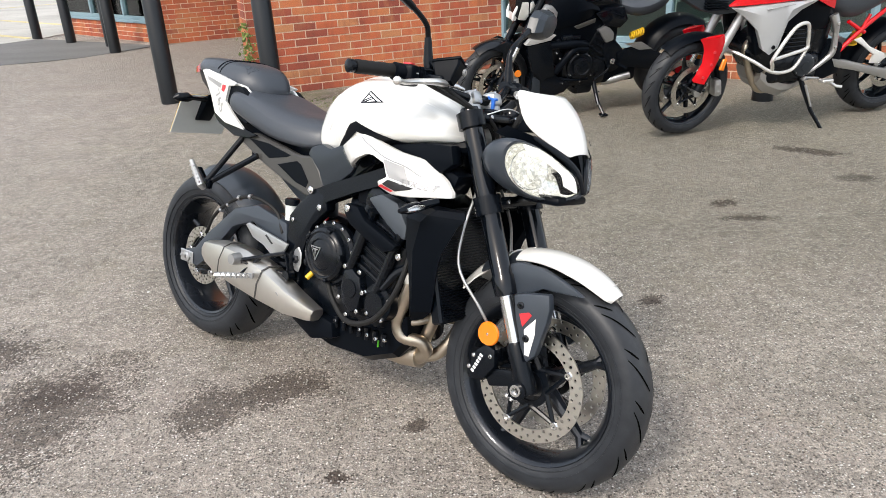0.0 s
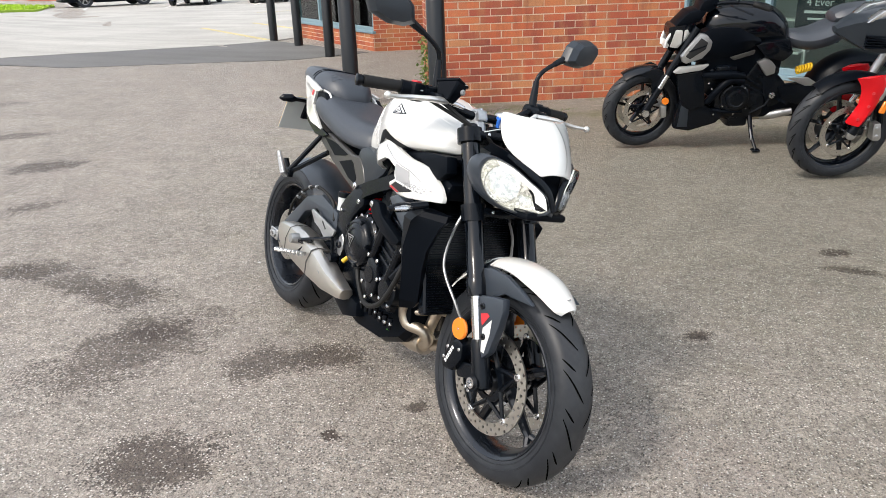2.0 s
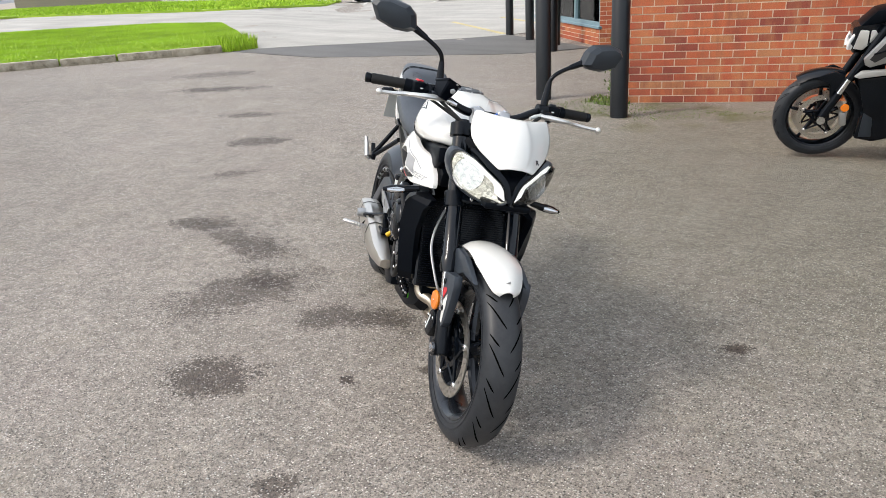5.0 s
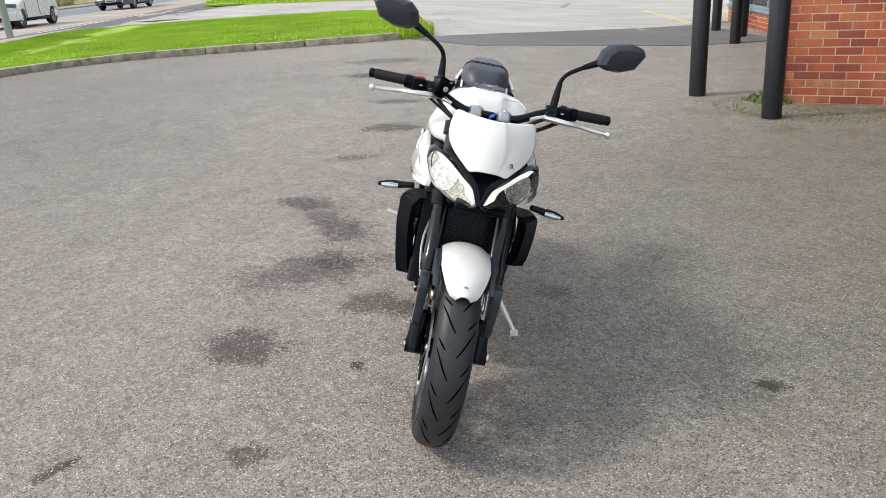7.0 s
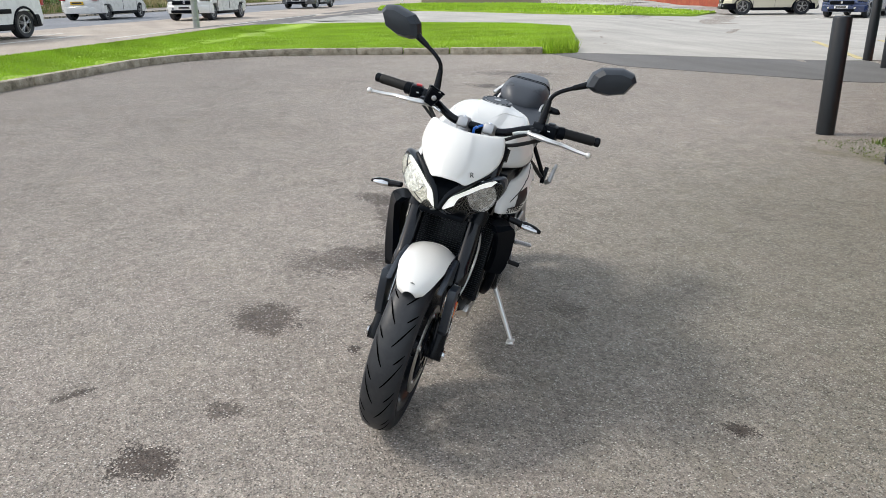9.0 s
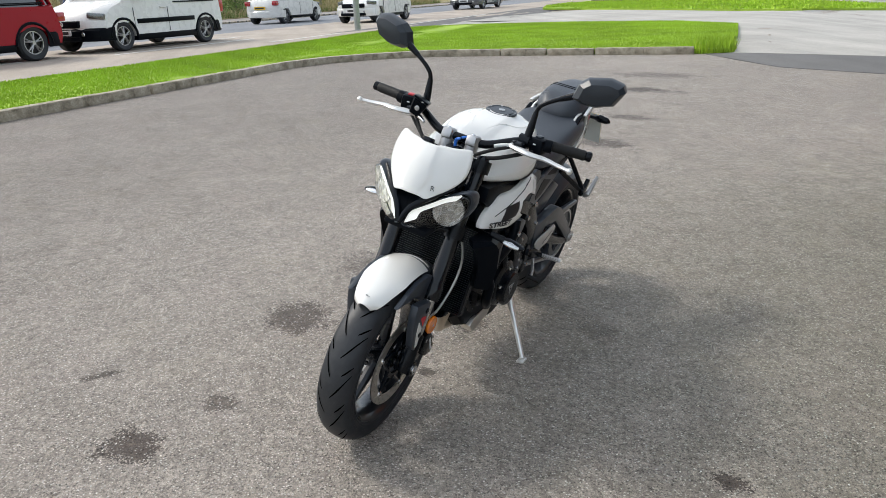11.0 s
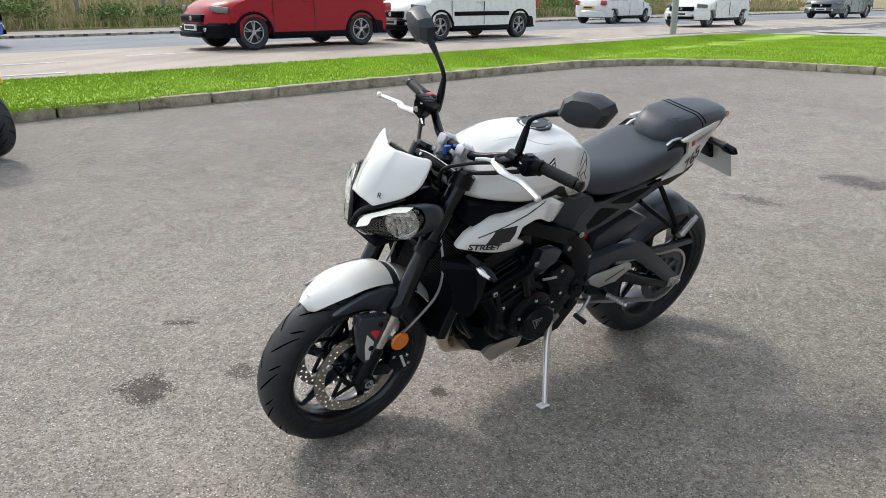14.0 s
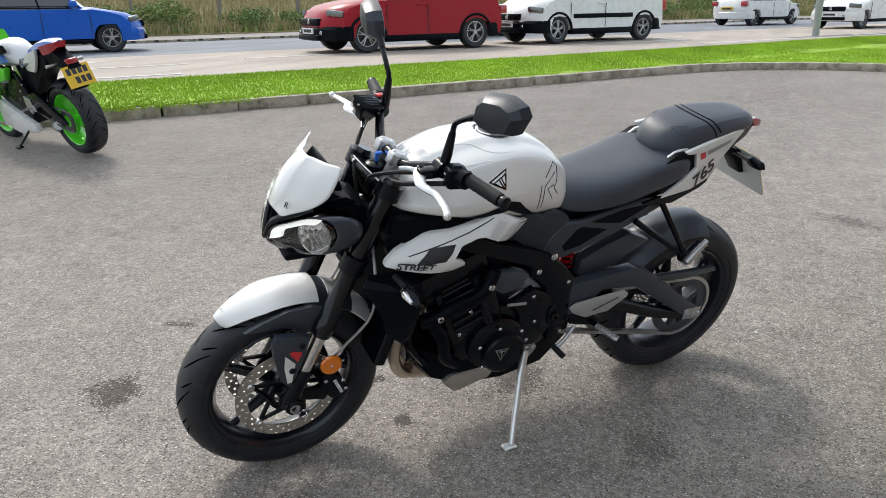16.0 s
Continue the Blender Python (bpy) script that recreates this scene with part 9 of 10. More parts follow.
part("tail_light", loft([[Vector((x, y * w, z)) for y, z in ((-1, zt), (1, zt), (0.8, zb), (-0.8, zb))] for x, w, zt, zb in ((0.06, 0.098, 0.945, 0.87), (-0.06, 0.085, 0.965, 0.89), (-0.14, 0.05, 0.975, 0.93))]), REDLENS, b4, "red tail light")
part("tail_under", loft([[Vector((x, y * w, z)) for y, z in ((-1, zt), (1, zt), (0.8, zb), (-0.8, zb))] for x, w, zt, zb in ((0.40, 0.10, 0.78, 0.60), (0.15, 0.09, 0.87, 0.72), (-0.08, 0.06, 0.90, 0.80), (-0.24, 0.05, 0.80, 0.74))]), PLASTIC, b4)
pm4 = Matrix.Translation((-0.27, 0, 0.70)) @ Matrix.Rotation(radians(20), 4, "Y")
pl4 = part("number_plate", box(-0.003, 0.003, -0.114, 0.114, -0.09, 0.09, 0.001, 1, pm4), PLATEYELLOW, b4, "yellow number plate")
part("plate_marks", join(*[box(-0.0042, -0.0032, y0, y0 + w, z0, z0 + 0.055, m=pm4) for z0, row in ((0.015, 4), (-0.062, 3)) for y0, w in [(-0.09 + 0.048 * k, 0.036) for k in range(row)]]), INK, pl4, smooth=False)["kind"] = "stuff"
part("exhaust", tube([(0.80, -0.05, 0.22), (0.55, -0.12, 0.26), (0.30, -0.18, 0.34), (0.12, -0.20, 0.42)], [0.03, 0.04, 0.06, 0.05], 12, 4), STEEL, b4)
part("chain", tube([(0.50, 0.10, 0.44), (0.0, 0.10, 0.41), (-0.10, 0.10, 0.32), (0.0, 0.10, 0.22), (0.50, 0.10, 0.36)], 0.009, 6, 5), SUBGREY, b4)
part("side_stand", join(tube([(0.62, 0.12, 0.26), (0.70, 0.28, 0.08)], 0.010, 8), box(0.67, 0.74, 0.26, 0.31, 0.065, 0.08, 0.003, 1)), BLACKSATIN, b4, "black side stand")
part("footrest", join(tube([(0.46, 0.15, 0.42), (0.46, 0.24, 0.42)], 0.011, 8), slab([(0.54, 0.50), (0.42, 0.44), (0.40, 0.38), (0.48, 0.40)], 0.145, 0.155, 0.003, 1)), ALLOY, b4)
part("engine", box(0.58, 1.05, -0.13, 0.13, 0.24, 0.62, 0.04, 2), ENGINEBLACK, b4)
part("seat_rail", slab([(0.66, 0.78), (0.40, 0.82), (0.10, 0.86), (0.02, 0.82), (0.26, 0.66), (0.42, 0.52), (0.56, 0.50)], -0.085, 0.085, 0.02), PLASTIC, b4)
part("hugger", guard(20, 110, 0.345, 0.350, 0.10, 0.05, cx=0.0, cz=0.318), PLASTIC, b4)
part("tail_guard", slab([(-0.02, 0.90), (-0.14, 0.86), (-0.25, 0.78), (-0.27, 0.60), (-0.22, 0.58), (-0.16, 0.74), (-0.02, 0.82)], -0.06, 0.06, 0.012), PLASTIC, b4, "black plate holder")
part("plate_light", box(-0.25, -0.20, -0.05, 0.05, 0.795, 0.84, 0.01, 2), REDLENS, b4)
part("heel_plate", slab([(0.54, 0.52), (0.44, 0.50), (0.42, 0.40), (0.48, 0.36), (0.55, 0.42)], 0.150, 0.160, 0.004), ALLOY, b4)
part("sprocket", ring(0.055, 0.10, 0.094, 0.102, 36), SUBGREY, b4).matrix_basis = Matrix.Translation((0, 0, 0.318))
for x, z in ((0.50, 0.62), (0.58, 0.56), (0.52, 0.42), (0.64, 0.48)):
    part("bolt", bolt((x, 0.142, z), 0.010, 0.01), CHROME, b4)
part("silver_collector", tube([(0.40, 0.02, 0.22), (0.28, 0.06, 0.24), (0.20, 0.10, 0.26)], [0.05, 0.055, 0.04], 14, 4), ALLOY, b4)
part("screen_nose", loft([[Vector((x, y * w, z)) for y, z in ((0, zt), (0.7, zt - 0.02), (1, zb), (-1, zb), (-0.7, zt - 0.02))] for x, w, zt, zb in ((1.05, 0.15, 1.06, 0.88), (1.30, 0.17, 0.98, 0.74), (1.50, 0.06, 0.82, 0.72))]), GREENP, b4)

# ---- cars ----
def arch_outline(top, wb, r, zb, x0, x1):
    """A side outline: the given top line, then the sill with two wheel arches."""
    out = list(top)
    for cx in (wb / 2, -wb / 2):
        arc = [(cx + math.cos(a) * r, 0.30 + math.sin(a) * r) for a in [math.pi * k / 10 for k in range(11)]]
        arc = [(x, max(z, zb)) for x, z in arc]
        out += arc if out[-1][0] > cx else arc[::-1]
    return out


def car_wheel(parent, x, y, r, side):
    w = part("wheel", lathe([(-0.09, r * 0.64), (-0.10, r * 0.68), (-0.105, r * 0.9), (-0.07, r), (0.07, r), (0.105, r * 0.9), (0.10, r * 0.68), (0.09, r * 0.64)], 32, "y", closed=True), TYRE, parent)
    w.matrix_basis = Matrix.Translation((x, y, r))
    part("rim", join(ring(r * 0.60, r * 0.68, side * 0.06 - 0.02, side * 0.06 + 0.03, 28), *[tube([(math.cos(a) * 0.04, side * 0.090, math.sin(a) * 0.04), (math.cos(a + d) * r * 0.62, side * 0.078, math.sin(a + d) * r * 0.62)], [0.026, 0.018], 6, flat=0.6) for a in [2 * math.pi * k / 5 + 0.3 for k in range(5)] for d in (0.16, -0.16)], lathe([(side * 0.04, 0), (side * 0.04, 0.06), (side * 0.098, 0.045), (side * 0.098, 0)], 14, "y")), ALLOY, w, "alloy rim")
    part("wheel_back", lathe([(side * 0.01, 0), (side * 0.01, r * 0.64), (side * 0.02, r * 0.64), (side * 0.02, 0)], 20, "y"), INK, w)


def car(label, at, yaw, mat, L=4.1, W=1.78, H=1.48, wb=2.55, r=0.31, belt=0.95, hood=0.82, wind=(0.95, 0.15), rear=(-1.75, -1.45), van=False, clad=None, group="passing cars"):
    c = thing("car", label, "car", Matrix.Translation(at) @ pose(0, 0, 0, 0, 0, yaw), group)
    f, b = L / 2, -L / 2
    if van:
        top = [(b + 0.04, 0.30), (b, 0.45), (b, 1.0), (b + 0.05, H - 0.16), (b + 0.14, H - 0.04), (b + 0.34, H), (0.0, H + 0.01), (0.30, H - 0.03), (0.52, H - 0.14), (wind[0] - 0.1, hood + 0.22), (wind[0] + 0.05, hood + 0.12), (f - 0.42, hood + 0.02), (f - 0.18, hood - 0.10), (f - 0.04, 0.66), (f, 0.46), (f - 0.05, 0.26)]
    else:
        top = [(b + 0.06, 0.30), (b, 0.46), (b + 0.01, 0.64), (b + 0.05, 0.82), (b + 0.13, belt), (wind[0] - 0.05, belt), (wind[0] + 0.10, hood + 0.10), (f - 0.75, hood + 0.04), (f - 0.34, hood - 0.03), (f - 0.12, hood - 0.15), (f - 0.02, 0.60), (f, 0.44), (f - 0.06, 0.26)]
    outl = arch_outline(top, wb, r + 0.05, 0.24, b, f)
    lim = lambda t: min(1.0, max(0.0, t))
    secs = []
    for u in (-1, -0.985, -0.93, -0.80, -0.55, -0.2, 0.2, 0.55, 0.80, 0.93, 0.985, 1):
        a = abs(u)
        drop, pull = 0.055 * lim((a - 0.72) / 0.28) ** 2, lim((a - 0.35) / 0.65) ** 2
        row = []
        for x, z in outl:
            xx = x - 0.34 * pull * lim((x - f + 0.75) / 0.75) + 0.20 * pull * lim((b + 0.55 - x) / 0.55)
            yy = u * W / 2 * (1 - 0.05 * lim((z - 0.66) / 0.35) - 0.10 * lim((z - belt) / max(H - belt, 0.1))) * (1 - 0.035 * lim((0.45 - z) / 0.25))
            row.append(Vector((xx, yy, z - (drop if z > 0.6 else 0))))
        secs.append(row)
    part("body", loft(secs), mat, c, sharp=38)
    if not van:
        hw0, hw1 = W / 2 - 0.065, W / 2 - 0.22
        g0 = [(wind[0] + 0.05, hw0 - 0.30), (wind[0] - 0.10, hw0 - 0.07), (wind[0] - 0.40, hw0), (rear[0] + 0.25, hw0), (rear[0] + 0.02, hw0 - 0.10), (rear[0] - 0.06, hw0 - 0.32)]
        g1 = [(wind[1] + 0.05, hw1 - 0.28), (wind[1] - 0.03, hw1 - 0.04), (wind[1] - 0.22, hw1), (rear[1] + 0.18, hw1), (rear[1] + 0.02, hw1 - 0.06), (rear[1] - 0.03, hw1 - 0.26)]
        loop = lambda g, z, k=1.0: [Vector((x, y * k, z)) for x, y in g] + [Vector((x, -y * k, z)) for x, y in reversed(g)]
        gm = [(p[0] * 0.45 + q[0] * 0.55, p[1] * 0.38 + q[1] * 0.62 + 0.012) for p, q in zip(g0, g1)]
        part("side_glass", loft([loop(g0, belt - 0.05), loop(gm, belt + (H - belt) * 0.52), loop(g1, H - 0.05)]), DARKGLASS, c, "dark windows", sharp=25)
        part("roof", loft([loop(g1, H - 0.062, 1.03), loop(g1, H - 0.035, 1.02), loop(g1, H - 0.010, 0.90), loop([(x * 0.9, y) for x, y in g1], H, 0.55)]), mat, c, sharp=50)
        for s in (1, -1):
            for k, t0, w in ((1, 0.0, 0.030), (2, -0.62, 0.028), (3, 0.05, 0.045), (4, 0.02, 0.040)):
                if k == 2:
                    pts = [(-0.10, s * (hw0 + 0.006), belt - 0.03), (-0.15, s * ((hw0 * 0.38 + hw1 * 0.62) + 0.018), belt + (H - belt) * 0.52), (-0.18, s * (hw1 + 0.006), H - 0.04)]
                else:
                    pts = [(g[k][0], s * (g[k][1] + 0.006), z) for g, z in ((g0, belt - 0.03), (gm, belt + (H - belt) * 0.52), (g1, H - 0.04))]
                part("pillar", tube(pts, w, 8, 4, flat=0.6), PLASTIC if k == 2 else mat, c)
            part("mirror", box(wind[0] - 0.36, wind[0] - 0.20, s * (W / 2 + 0.03) - 0.09, s * (W / 2 + 0.03) + 0.08, belt - 0.01, belt + 0.13, 0.04, 3), mat, c)
            part("window_trim", tube([(wind[0] - 0.35, s * (hw0 + 0.02), belt + 0.005), (0, s * (hw0 + 0.03), belt + 0.012), (rear[0] + 0.25, s * (hw0 + 0.015), belt + 0.02)], 0.012, 6), PLASTIC, c)
    else:
        for s in (1, -1):
            y1, y0 = s * (W / 2 - 0.048), s * (W / 2 - 0.115)
            win = ((1.02, y1, belt + 0.08), (0.62, y0, H - 0.22), (0.04, y0, H - 0.22), (0.0, y1, belt + 0.08))
            part("side_window", loft([[Vector((x, yy + s * 0.022, z)) for x, yy, z in win], [Vector((x, yy - s * 0.02, z)) for x, yy, z in win]]), DARKGLASS, c, smooth=False)
            part("side_strip", box(-wb / 2 + 0.42, wb / 2 - 0.42, s * (W / 2 + 0.002) - 0.014, s * (W / 2 + 0.002) + 0.014, 0.56, 0.66, 0.008, 2), PLASTIC, c)
            part("sliding_rail", box(-1.75, -0.30, s * (W / 2 - 0.030) - 0.008, s * (W / 2 - 0.030) + 0.008, 0.98, 1.01, 0.003, 1), PLASTIC, c)
            part("mirror", box(0.80, 0.96, s * (W / 2 + 0.05) - 0.09, s * (W / 2 + 0.05) + 0.09, belt + 0.06, belt + 0.26, 0.04, 3), PLASTIC, c)
        wq = lambda d: [Vector((wind[0] + d, yy, hood + 0.20)) for yy in (-W / 2 + 0.16, W / 2 - 0.16)] + [Vector((0.50 + d, yy, H - 0.12)) for yy in (W / 2 - 0.26, -W / 2 + 0.26)]
        part("windscreen", loft([wq(-0.06), wq(0.0)]), DARKGLASS, c, smooth=False)
    lowmat = clad or mat
    for nm, x0, s in (("front_bumper", f, 1), ("rear_bumper", b, -1)):
        part(nm, loft([[Vector((x0 + s * (dx - pl), yy, z)) for dx, z in ((-0.20, 0.24), (0.015, 0.25), (0.035, 0.33), (0.025, 0.47), (-0.02, 0.52), (-0.20, 0.52))] for yy, pl in ((-W / 2 - 0.004, 0.36), (-W / 2 + 0.06, 0.22), (-W * 0.36, 0.09), (-W * 0.2, 0.01), (0, 0), (W * 0.2, 0.01), (W * 0.36, 0.09), (W / 2 - 0.06, 0.22), (W / 2 + 0.004, 0.36))]), lowmat, c, sharp=30)
    part("grille", box(f - 0.10, f + 0.012, -0.46, 0.46, 0.53, 0.68, 0.03, 2), PLASTIC, c)
    part("lower_grille", box(f - 0.10, f + 0.045, -0.50, 0.50, 0.26, 0.36, 0.02, 2), PLASTIC, c)
    part("badge", lathe([(f + 0.012, 0.0), (f + 0.012, 0.05), (f + 0.02, 0.045), (f + 0.02, 0.0)], 18, "x", (0, 0, 0.61)), CHROME, c)
    part("sill", box(-wb / 2 + r + 0.07, wb / 2 - r - 0.07, -W / 2 + 0.01, W / 2 - 0.01, 0.20, 0.34 if clad else 0.28, 0.02, 2), PLASTIC, c)
    for s in (1, -1):
        hl = box(-0.19, 0.17, -0.05, 0.03, -0.055, 0.065, 0.025, 2, Matrix.Translation((f - 0.24, s * (W / 2 - 0.165), 0.70 if not clad else 0.76)) @ Matrix.Rotation(radians(-52 * s), 4, "Z") @ Matrix.Rotation(radians(-6), 4, "Y") @ Matrix.Diagonal((1, s, 1, 1)))
        part("headlight", hl, REFLECTOR, c, "clear headlight")
        part("fog_lamp", lathe([(f - 0.02, 0), (f - 0.02, 0.045), (f + 0.0, 0.04), (f + 0.0, 0)], 12, "x", (0, s * (W / 2 - 0.36), 0.40)), CHROME, c)
        part("tail_light", box(b + 0.0, b + 0.20, s * (W / 2 - 0.16) - 0.12, s * (W / 2 - 0.16) + 0.09, 0.70, 0.88 if not van else 1.10, 0.03, 2), REDLENS, c, "red tail light")
        for x in ((-0.10, 0.85) if not van else (-0.06, 1.02)):
            part("door_line", box(x - 0.006, x + 0.006, s * (W / 2 - 0.004) - 0.006, s * (W / 2 - 0.004) + 0.006, 0.36, belt - 0.12), INK, c, smooth=False)
        part("door_handle", box(-0.02, 0.16, s * (W / 2 - 0.022) - 0.012, s * (W / 2 - 0.022) + 0.016, belt - 0.15, belt - 0.115, 0.006, 1), mat, c)
        for x in (wb / 2, -wb / 2):
            car_wheel(c, x, s * (W / 2 - 0.13), r, s)
            arc = [(x + math.cos(q) * (r + 0.065), s * (W / 2 - 0.012), 0.30 + math.sin(q) * (r + 0.065)) for q in [math.pi * k / 12 for k in range(13)]]
            part("arch_trim", tube(arc, 0.030 if clad else 0.016, 6), PLASTIC if clad else mat, c)
    p1 = part("front_plate", box(f + 0.02, f + 0.045, -0.26, 0.26, 0.38, 0.49), WHITEINK, c, smooth=False)
    part("plate_mark", box(f + 0.046, f + 0.049, -0.20, 0.20, 0.405, 0.465), INK, p1, smooth=False)
    p2 = part("rear_plate", box(b - 0.045, b - 0.02, -0.26, 0.26, 0.56, 0.67), PLATEYELLOW, c, smooth=False)
    part("plate_mark", box(b - 0.049, b - 0.046, -0.20, 0.20, 0.585, 0.645), INK, p2, smooth=False)
    return c


def on_road(a, s):
    return rise((*road_xy(a, s), 0.01))


TOWARDS, AWAY = -34.8, 145.2
car("red family crossover with dark cladding driving on the road", on_road(12.3, 18.0), TOWARDS, CARRED, 4.32, 1.81, 1.62, 2.58, 0.34, 1.05, 0.95, (0.92, 0.25), (-1.95, -1.70), clad=PLASTIC)
car("white small van with dark bumper driving on the road", on_road(19.6, 18.0), TOWARDS, CARWHITE, 4.38, 1.81, 1.80, 2.73, 0.32, 1.02, 0.95, (1.28, 0.5), (-2, -2), van=True, clad=PLASTIC)
car("white small hatchback driving on the road", on_road(37.7, 18.0), TOWARDS, CARWHITE, 3.5, 1.62, 1.46, 2.34, 0.29, 0.93, 0.82, (0.80, 0.25), (-1.55, -1.40))
car("blue hatchback driving on the far lane", on_road(2.6, 24.5), AWAY, CARBLUE, 4.0, 1.74, 1.47, 2.47, 0.31, 0.96, 0.86, (0.82, 0.15), (-1.85, -1.55))
car("dark grey hatchback driving on the far lane", on_road(18.5, 25.0), AWAY, CARGREY, 4.4, 1.80, 1.46, 2.70, 0.32, 0.97, 0.84, (0.95, 0.15), (-2.05, -1.35))
car("navy blue compact hatchback driving on the far lane", on_road(26.2, 25.0), AWAY, CARNAVY, 3.85, 1.73, 1.42, 2.5, 0.31, 0.93, 0.84, (0.80, 0.35), (-1.75, -1.60))
car("white city car driving on the far lane", on_road(39.2, 25.0), AWAY, CARWHITE, 3.5, 1.62, 1.46, 2.34, 0.29, 0.93, 0.82, (0.80, 0.25), (-1.55, -1.40))
car("cream off-road car parked in the yard", (-24.6, 30.6, 0.01), 235, CARCREAM, 4.3, 1.85, 1.80, 2.6, 0.37, 1.15, 1.05, (0.8, 0.45), (-1.95, -1.85), clad=PLASTIC, group="cars parked in the yard")
car("blue hatchback parked in the yard", (-20.2, 31.0, 0.01), 290, CARNAVY, 4.0, 1.74, 1.47, 2.47, 0.31, group="cars parked in the yard")
car("black hatchback parked in the yard", (-17.2, 32.4, 0.01), 295, CARBLACK, 4.0, 1.74, 1.47, 2.47, 0.31, group="cars parked in the yard")
car("silver crossover driving on the far lane", on_road(60, 20.0), TOWARDS, CARGREY, 4.3, 1.81, 1.60, 2.6, 0.34, 1.05, 0.95, (0.92, 0.25), (-1.95, -1.70))

# parking bay lines
for p0, p1 in (((-23.0, 27.0), (-26.5, 31.5)), ((-19.6, 27.8), (-22.6, 33.5)), ((-16.2, 29.2), (-18.4, 35.0))):
    d = (Vector(p1) - Vector(p0)).normalized() * 0.06
    tagged(part("bay_line", ngon_ground([(p0[0] + d.y, p0[1] - d.x), (p1[0] + d.y, p1[1] - d.x), (p1[0] - d.y, p1[1] + d.x), (p0[0] - d.y, p0[1] + d.x)], 0.0, 0.018), LINEWHITE, smooth=False), "white painted parking bay line", "road line", "yard markings", "structure")
# low brick wall at the back of the yard
bw = box(0, 26, 0, 0.25, 0, 1.1)
bw.transform(pose(-54, 41.5, 0, 0, 0, -11))
tagged(part("wall_yard", bw, BRICK, smooth=False), "low red brick wall at the yard's end", "wall", kind="structure")

# ---- wooden fence and sign on the far verge ----
def plank_fence(a0, s0, a1, s1, n):
    fob = thing("wooden_fence", "weathered grey vertical board fence on the grass", "fence")
    bd = mesh_of("board", box(-0.085, 0.085, -0.012, 0.012, 0, 1.35, 0.004, 1), WOODFENCE, False)
    p, q = rise((*road_xy(a0, s0), 0.1)), rise((*road_xy(a1, s1), 0.1))
    ang = math.degrees(math.atan2(q.y - p.y, q.x - p.x))
    for i in range(n):
        o = new("board", bd)
        o.parent = fob
        t = (i + 0.5) / n
        w = p.lerp(q, t)
        o.matrix_basis = pose(w.x, w.y, w.z - 0.05 + random.uniform(-0.02, 0.02), random.uniform(-1, 1), random.uniform(-0.5, 0.5), ang)
    return fob


plank_fence(70.5, 12.6, 61.5, 1.0, 62)
sg = thing("sign_board", "dark green sign board on white legs on the grass", "sign", Matrix.Translation(rise((*road_xy(72.8, 15.0), 0.05))) @ pose(0, 0, 0, 0, 0, 70))
part("board", box(-0.02, 0.02, -0.75, 0.75, 0.35, 1.5, 0.01, 1), paint("sign_green", (0.02, 0.08, 0.06), 0.5), sg)
for y in (-0.6, 0.6):
    part("leg", box(-0.03, 0.03, y - 0.04, y + 0.04, 0, 1.5, 0.005, 1), CARWHITE, sg)
part("sign_bars", join(*[box(0.021, 0.025, -0.55, 0.55 - 0.15 * (k % 2), 0.6 + 0.2 * k, 0.68 + 0.2 * k) for k in range(4)]), WHITEINK, sg, smooth=False)["kind"] = "stuff"

# ---- field edge: posts, wire, bushes, long straw ----
for i in range(24):
    q = rise((*road_xy(-14 + i * 4.3, 37.0 + random.uniform(-0.3, 0.3)), 0.18))
    po = thing("fence_post", "weathered wooden fence post at the field edge", "fence post", Matrix.Translation(q) @ pose(0, 0, 0, random.uniform(-3, 3), random.uniform(-3, 3), random.uniform(0, 90)), "field fence posts")
    part("post", box(-0.055, 0.055, -0.055, 0.055, -0.1, 1.35, 0.008, 1), WOODFENCE, po)


def bush(a, s, r, h, n, mat, label, seed):
    rng = random.Random(seed)
    q = rise((*road_xy(a, s), 0.16))
    ob = thing("bush", label, "bush", Matrix.Translation(q), "bushes at the field edge")
    vs, fs = [], []
    lumps = [(rng.uniform(-r, r) * 0.75, rng.uniform(-r, r) * 0.5, rng.uniform(0.15, 0.75) * h, rng.uniform(0.25, 0.5)) for _ in range(16)]
    for k in range(n):
        lx, ly, lz, lr = rng.choice(lumps)
        d = Vector((rng.gauss(0, 1), rng.gauss(0, 1), rng.gauss(0, 1))).normalized() * lr * r * rng.uniform(0.45, 1.0) ** 0.5
        p = Vector((lx + d.x, ly + d.y, max(0.02, lz + d.z * 0.8 * h / r)))
        a0 = Vector((rng.gauss(0, 1), rng.gauss(0, 1), rng.gauss(0, 1))).normalized()
        b0 = a0.cross(Vector((rng.gauss(0, 1), rng.gauss(0, 1), rng.gauss(0, 1)))).normalized()
        w = rng.uniform(0.025, 0.06)
        i = len(vs)
        vs += [p + a0 * w, p + b0 * w * 0.6, p - a0 * w, p - b0 * w * 0.6]
        fs.append((i, i + 1, i + 2, i + 3))
    me = bpy.data.meshes.new("foliage")
    me.from_pydata([tuple(v) for v in vs], [], fs)
    me.materials.append(mat)
    o = new("foliage", me)
    o.parent = ob
    o["kind"] = "stuff"
    part("stems", join(*[tube([(rng.uniform(-0.1, 0.1), rng.uniform(-0.1, 0.1), -0.05), (x * 0.5, y * 0.5, z * 0.5), (x, y, z)], [0.02, 0.014, 0.005], 5) for x, y, z, _ in lumps[:7]]), WOODFENCE, ob)["kind"] = "stuff"
    return ob


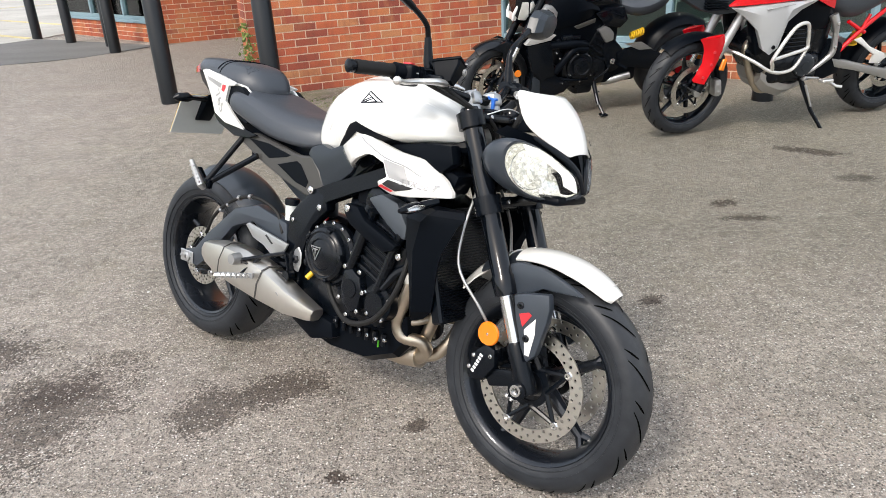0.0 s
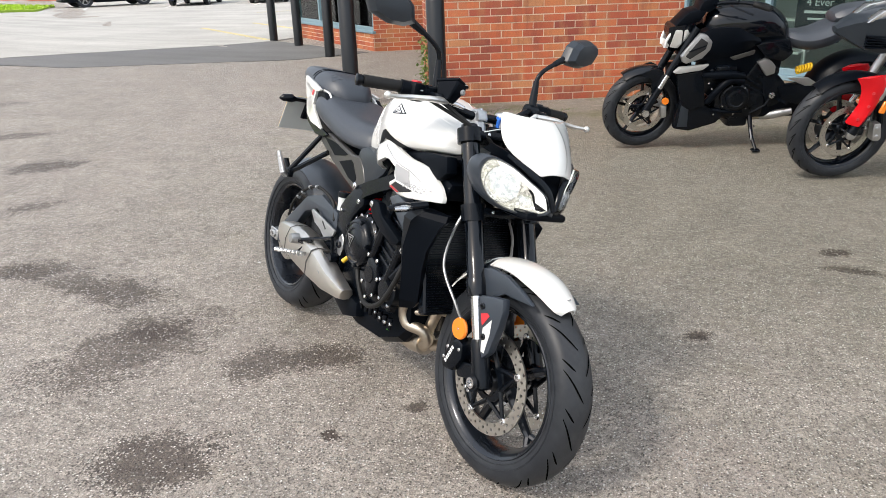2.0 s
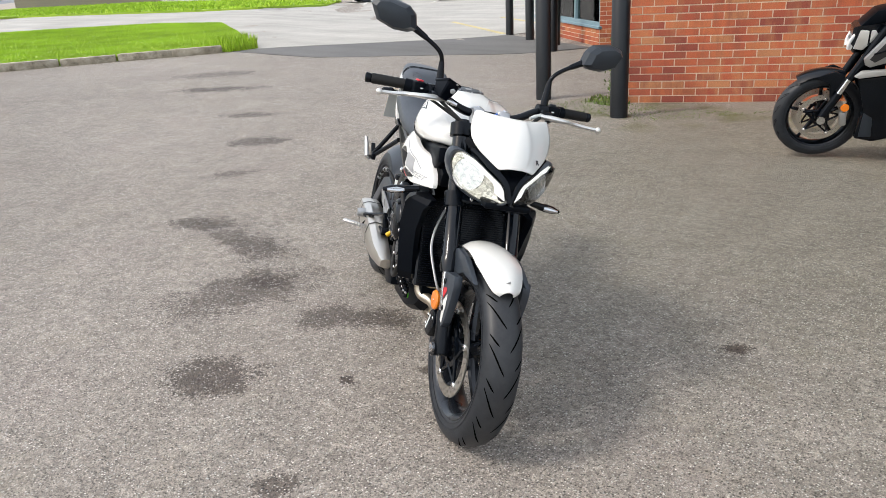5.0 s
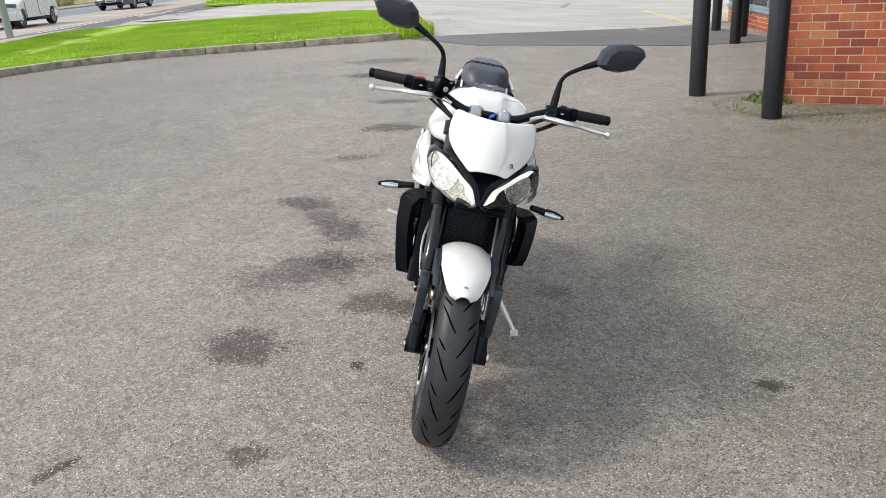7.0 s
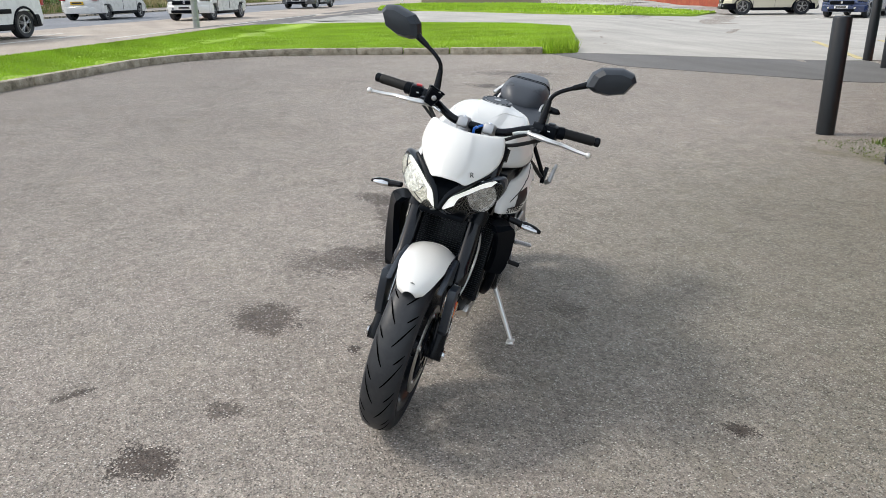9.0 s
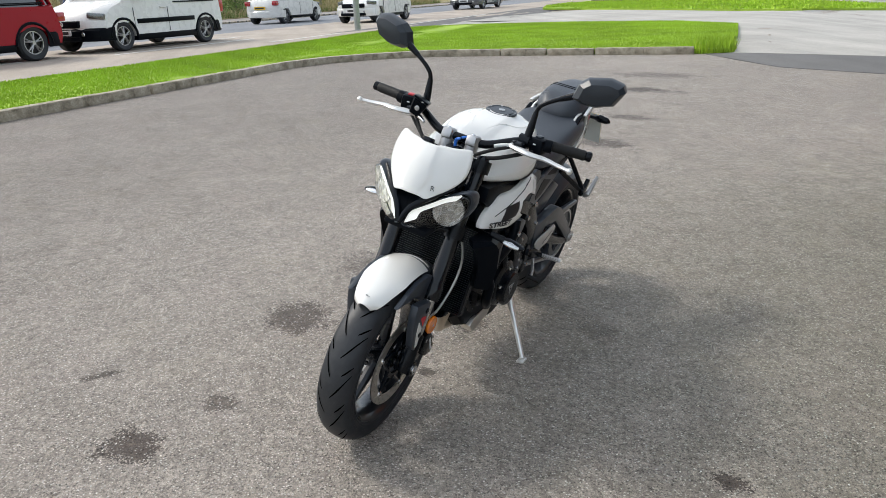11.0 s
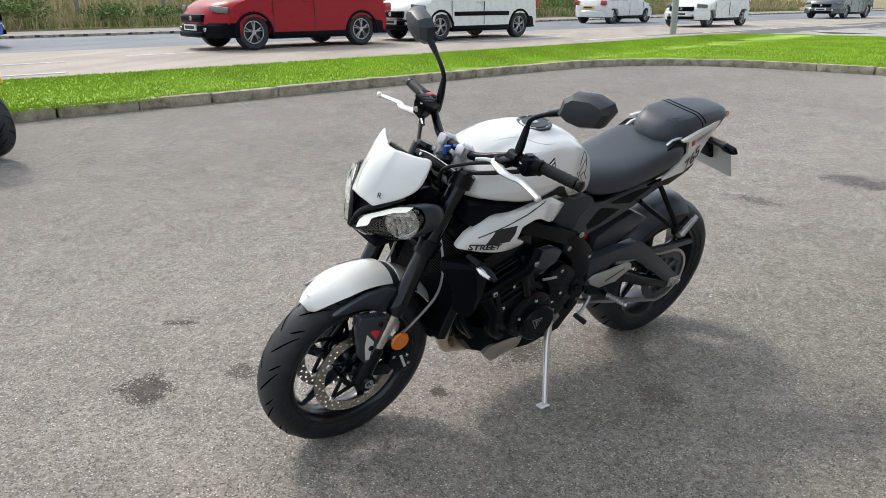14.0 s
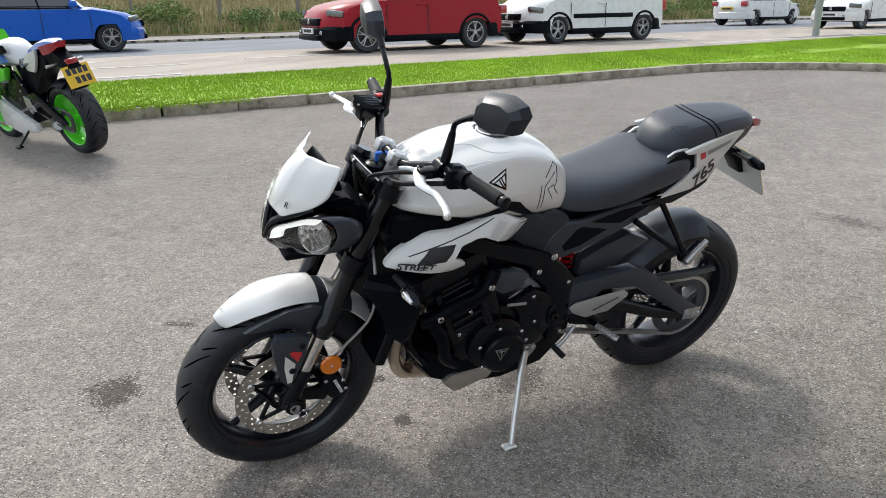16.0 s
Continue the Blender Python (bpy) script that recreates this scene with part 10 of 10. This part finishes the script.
for k, (a, s, r, h) in enumerate(((-9, 36.4, 1.6, 1.0), (-3.5, 36.8, 1.3, 0.8), (6.2, 36.2, 1.5, 1.0), (9.0, 36.4, 1.4, 1.1), (13.2, 36.0, 1.1, 0.8), (16.0, 36.3, 1.0, 0.7), (20.5, 36.3, 0.9, 0.6), (28.5, 36.4, 1.2, 0.9), (31.5, 36.2, 1.3, 0.9), (37.0, 36.2, 1.2, 1.0), (40.0, 36.4, 1.4, 1.0), (43.0, 36.0, 1.3, 0.9), (46.5, 36.3, 1.6, 1.2), (50.0, 36.5, 1.8, 1.6), (54.0, 36.8, 2.0, 1.9), (59, 37.2, 2.2, 2.0))):
    bush(a, s, r, h, 2600, LEAF if k % 3 else WEED, "dense green bramble bush at the field edge", k)
strip = R4(-30, 90, 34.1, 38.5)
blades("field_straw", strip, 26000, 0.42, 0.18, STRAW, "tall dry straw grass at the field edge", (-90, 30, -60, 40), category="dry grass", wide=0.02)
blades("field_green", R4(-30, 90, 34.0, 35.6), 12000, 0.25, 0.18, WEED, "rough green weeds at the field edge", (-90, 30, -60, 40), category="weeds", wide=0.035)
field_far = R4(-40, 100, 38.5, 66)
blades("far_straw", field_far, 45000, 0.6, 0.18, STRAW, "dry straw grass over the field", (-200, 60, -120, 60), category="dry grass", wide=0.06)

# weeds at the foot of the brick wall
wz = [(-2.15, 7.35), (-1.75, 7.2), (-1.65, 7.45), (-1.9, 7.65), (-2.2, 7.8)]
blades("wall_weeds", wz, 160, 0.045, 0.0, WEED, "small green weeds at the foot of the brick wall", (-3, -1, 6, 9), category="weeds", wide=0.02)
rngc = random.Random(21)
vs, fs = [], []
for k in range(420):
    h = 0.72 * rngc.random() ** 1.6
    p = Vector((CORNER[0] - 0.02 + rngc.gauss(0, 0.045) * (1.2 - h), CORNER[1] - 0.03 + rngc.gauss(0, 0.03), h))
    a0 = Vector((rngc.gauss(0, 1), rngc.gauss(0, 1), rngc.gauss(0, 1))).normalized() * rngc.uniform(0.012, 0.026)
    b0 = a0.cross(Vector((rngc.gauss(0, 1), rngc.gauss(0, 1), rngc.gauss(0, 1)))).normalized() * a0.length * 0.6
    i = len(vs)
    vs += [tuple(p + a0), tuple(p + b0), tuple(p - a0), tuple(p - b0)]
    fs.append((i, i + 1, i + 2, i + 3))
me = bpy.data.meshes.new("wall_creeper")
me.from_pydata(vs, [], fs)
me.materials.append(WEED)
tagged(new("wall_creeper", me), "thin green creeper growing up the wall corner", "weeds", kind="stuff")
moss_l = [(-2.5, 7.0), (-1.2, 6.6), (-0.2, 7.5), (-1.2, 7.3), (-2.3, 7.6)]
blades("moss_tufts", moss_l, 900, 0.012, 0.0, WEED, "thin moss tufts on the tarmac by the wall", (-3, 1, 6, 9), category="moss", wide=0.012)
# bits of litter and pale stones on the tarmac
pebble = mesh_of("pebble", lathe([(0, 0.0), (0.001, 0.006), (0.004, 0.007), (0.007, 0.003), (0.0075, 0)], 7, "z"), CARWHITE)
rngp = random.Random(9)
for x, y, k in [(-1.34, 2.99, 1.4), (-6.1, 6.6, 2.5), (-5.6, 6.0, 2.0), (0.0, 3.3, 0.8), (-4.3, 7.9, 2.5), (-2.6, 5.7, 1.8), (0.75, 2.6, 0.6), (1.35, 3.2, 0.8)] + [(rngp.uniform(-4, 3), rngp.uniform(0.5, 6), rngp.uniform(0.3, 0.7)) for _ in range(60)]:
    o = tagged(new("pebble", pebble), "small pale stone chip on tarmac", "pebble", "stone chips")
    o.matrix_basis = pose(x, y, 0.0, 0, 0, rngp.uniform(0, 360)) @ Matrix.Diagonal((k, k * 0.8, k * 0.5, 1))

# ---- inside the shop: racks and a poster ----
def rack(x, y, ang):
    rk = thing("display_rack", "white metal display rack with shelves in the shop", "rack", pose(x, y, 0.02, 0, 0, ang))
    for px in (-0.55, 0.55):
        part("upright", box(px - 0.02, px + 0.02, -0.02, 0.02, 0, 1.6, 0.003, 1), CARWHITE, rk)
    for z in (0.35, 0.7, 1.05, 1.4):
        part("shelf", box(-0.55, 0.55, -0.16, 0.16, z, z + 0.025, 0.003, 1), CARWHITE, rk)


rack(-5.1, 14.3, -43), rack(-6.1, 15.2, -43), rack(3.2, 8.6, 10), rack(1.6, 9.4, -30)
po = thing("poster", "dark shop window poster with white words", "poster", Matrix.Translation((1.92, 7.80, 0)) @ pose(0, 0, 0, 0, 0, -35))
part("sheet", box(-0.22, 0.22, 0.07, 0.074, 0.62, 1.10), DARKGREY, po, smooth=False)
writing("words", "4 Ever", 0.10, WHITEINK, Matrix.Translation((0, 0.066, 0.98)) @ Matrix.Rotation(radians(90), 4, "X"), po)
part("word_bars", join(box(-0.14, 0.14, 0.066, 0.069, 0.88, 0.905), box(-0.10, 0.10, 0.066, 0.069, 0.82, 0.84)), WHITEINK, po, smooth=False)["kind"] = "stuff"

# ---- single bricks of the walls, last ----
brick_run(w1, CORNER, WALL_ANG, 2.75, 0, 3.0, 0.1)
brick_run(w2, SIDE_END, WALL_ANG - 90, 0.42, 0, 3.0, 0.1, half=True)
brick_run(w3, PIER, 22, 1.6, 0, 3.0, 0.1, cut=1.0)
brick_run(w4, PLINTH, math.degrees(math.atan2(PIER[1] - PLINTH[1], PIER[0] - PLINTH[0])), math.hypot(PIER[1] - PLINTH[1], PIER[0] - PLINTH[0]), 0, 0.30, 0.1)
brick_run(w5, w5a[0], w5a[1], w5a[2], 0, 0.26, 0.1)
brick_run(w6, w6a[0], w6a[1], w6a[2], 0, 0.26, 0.1)
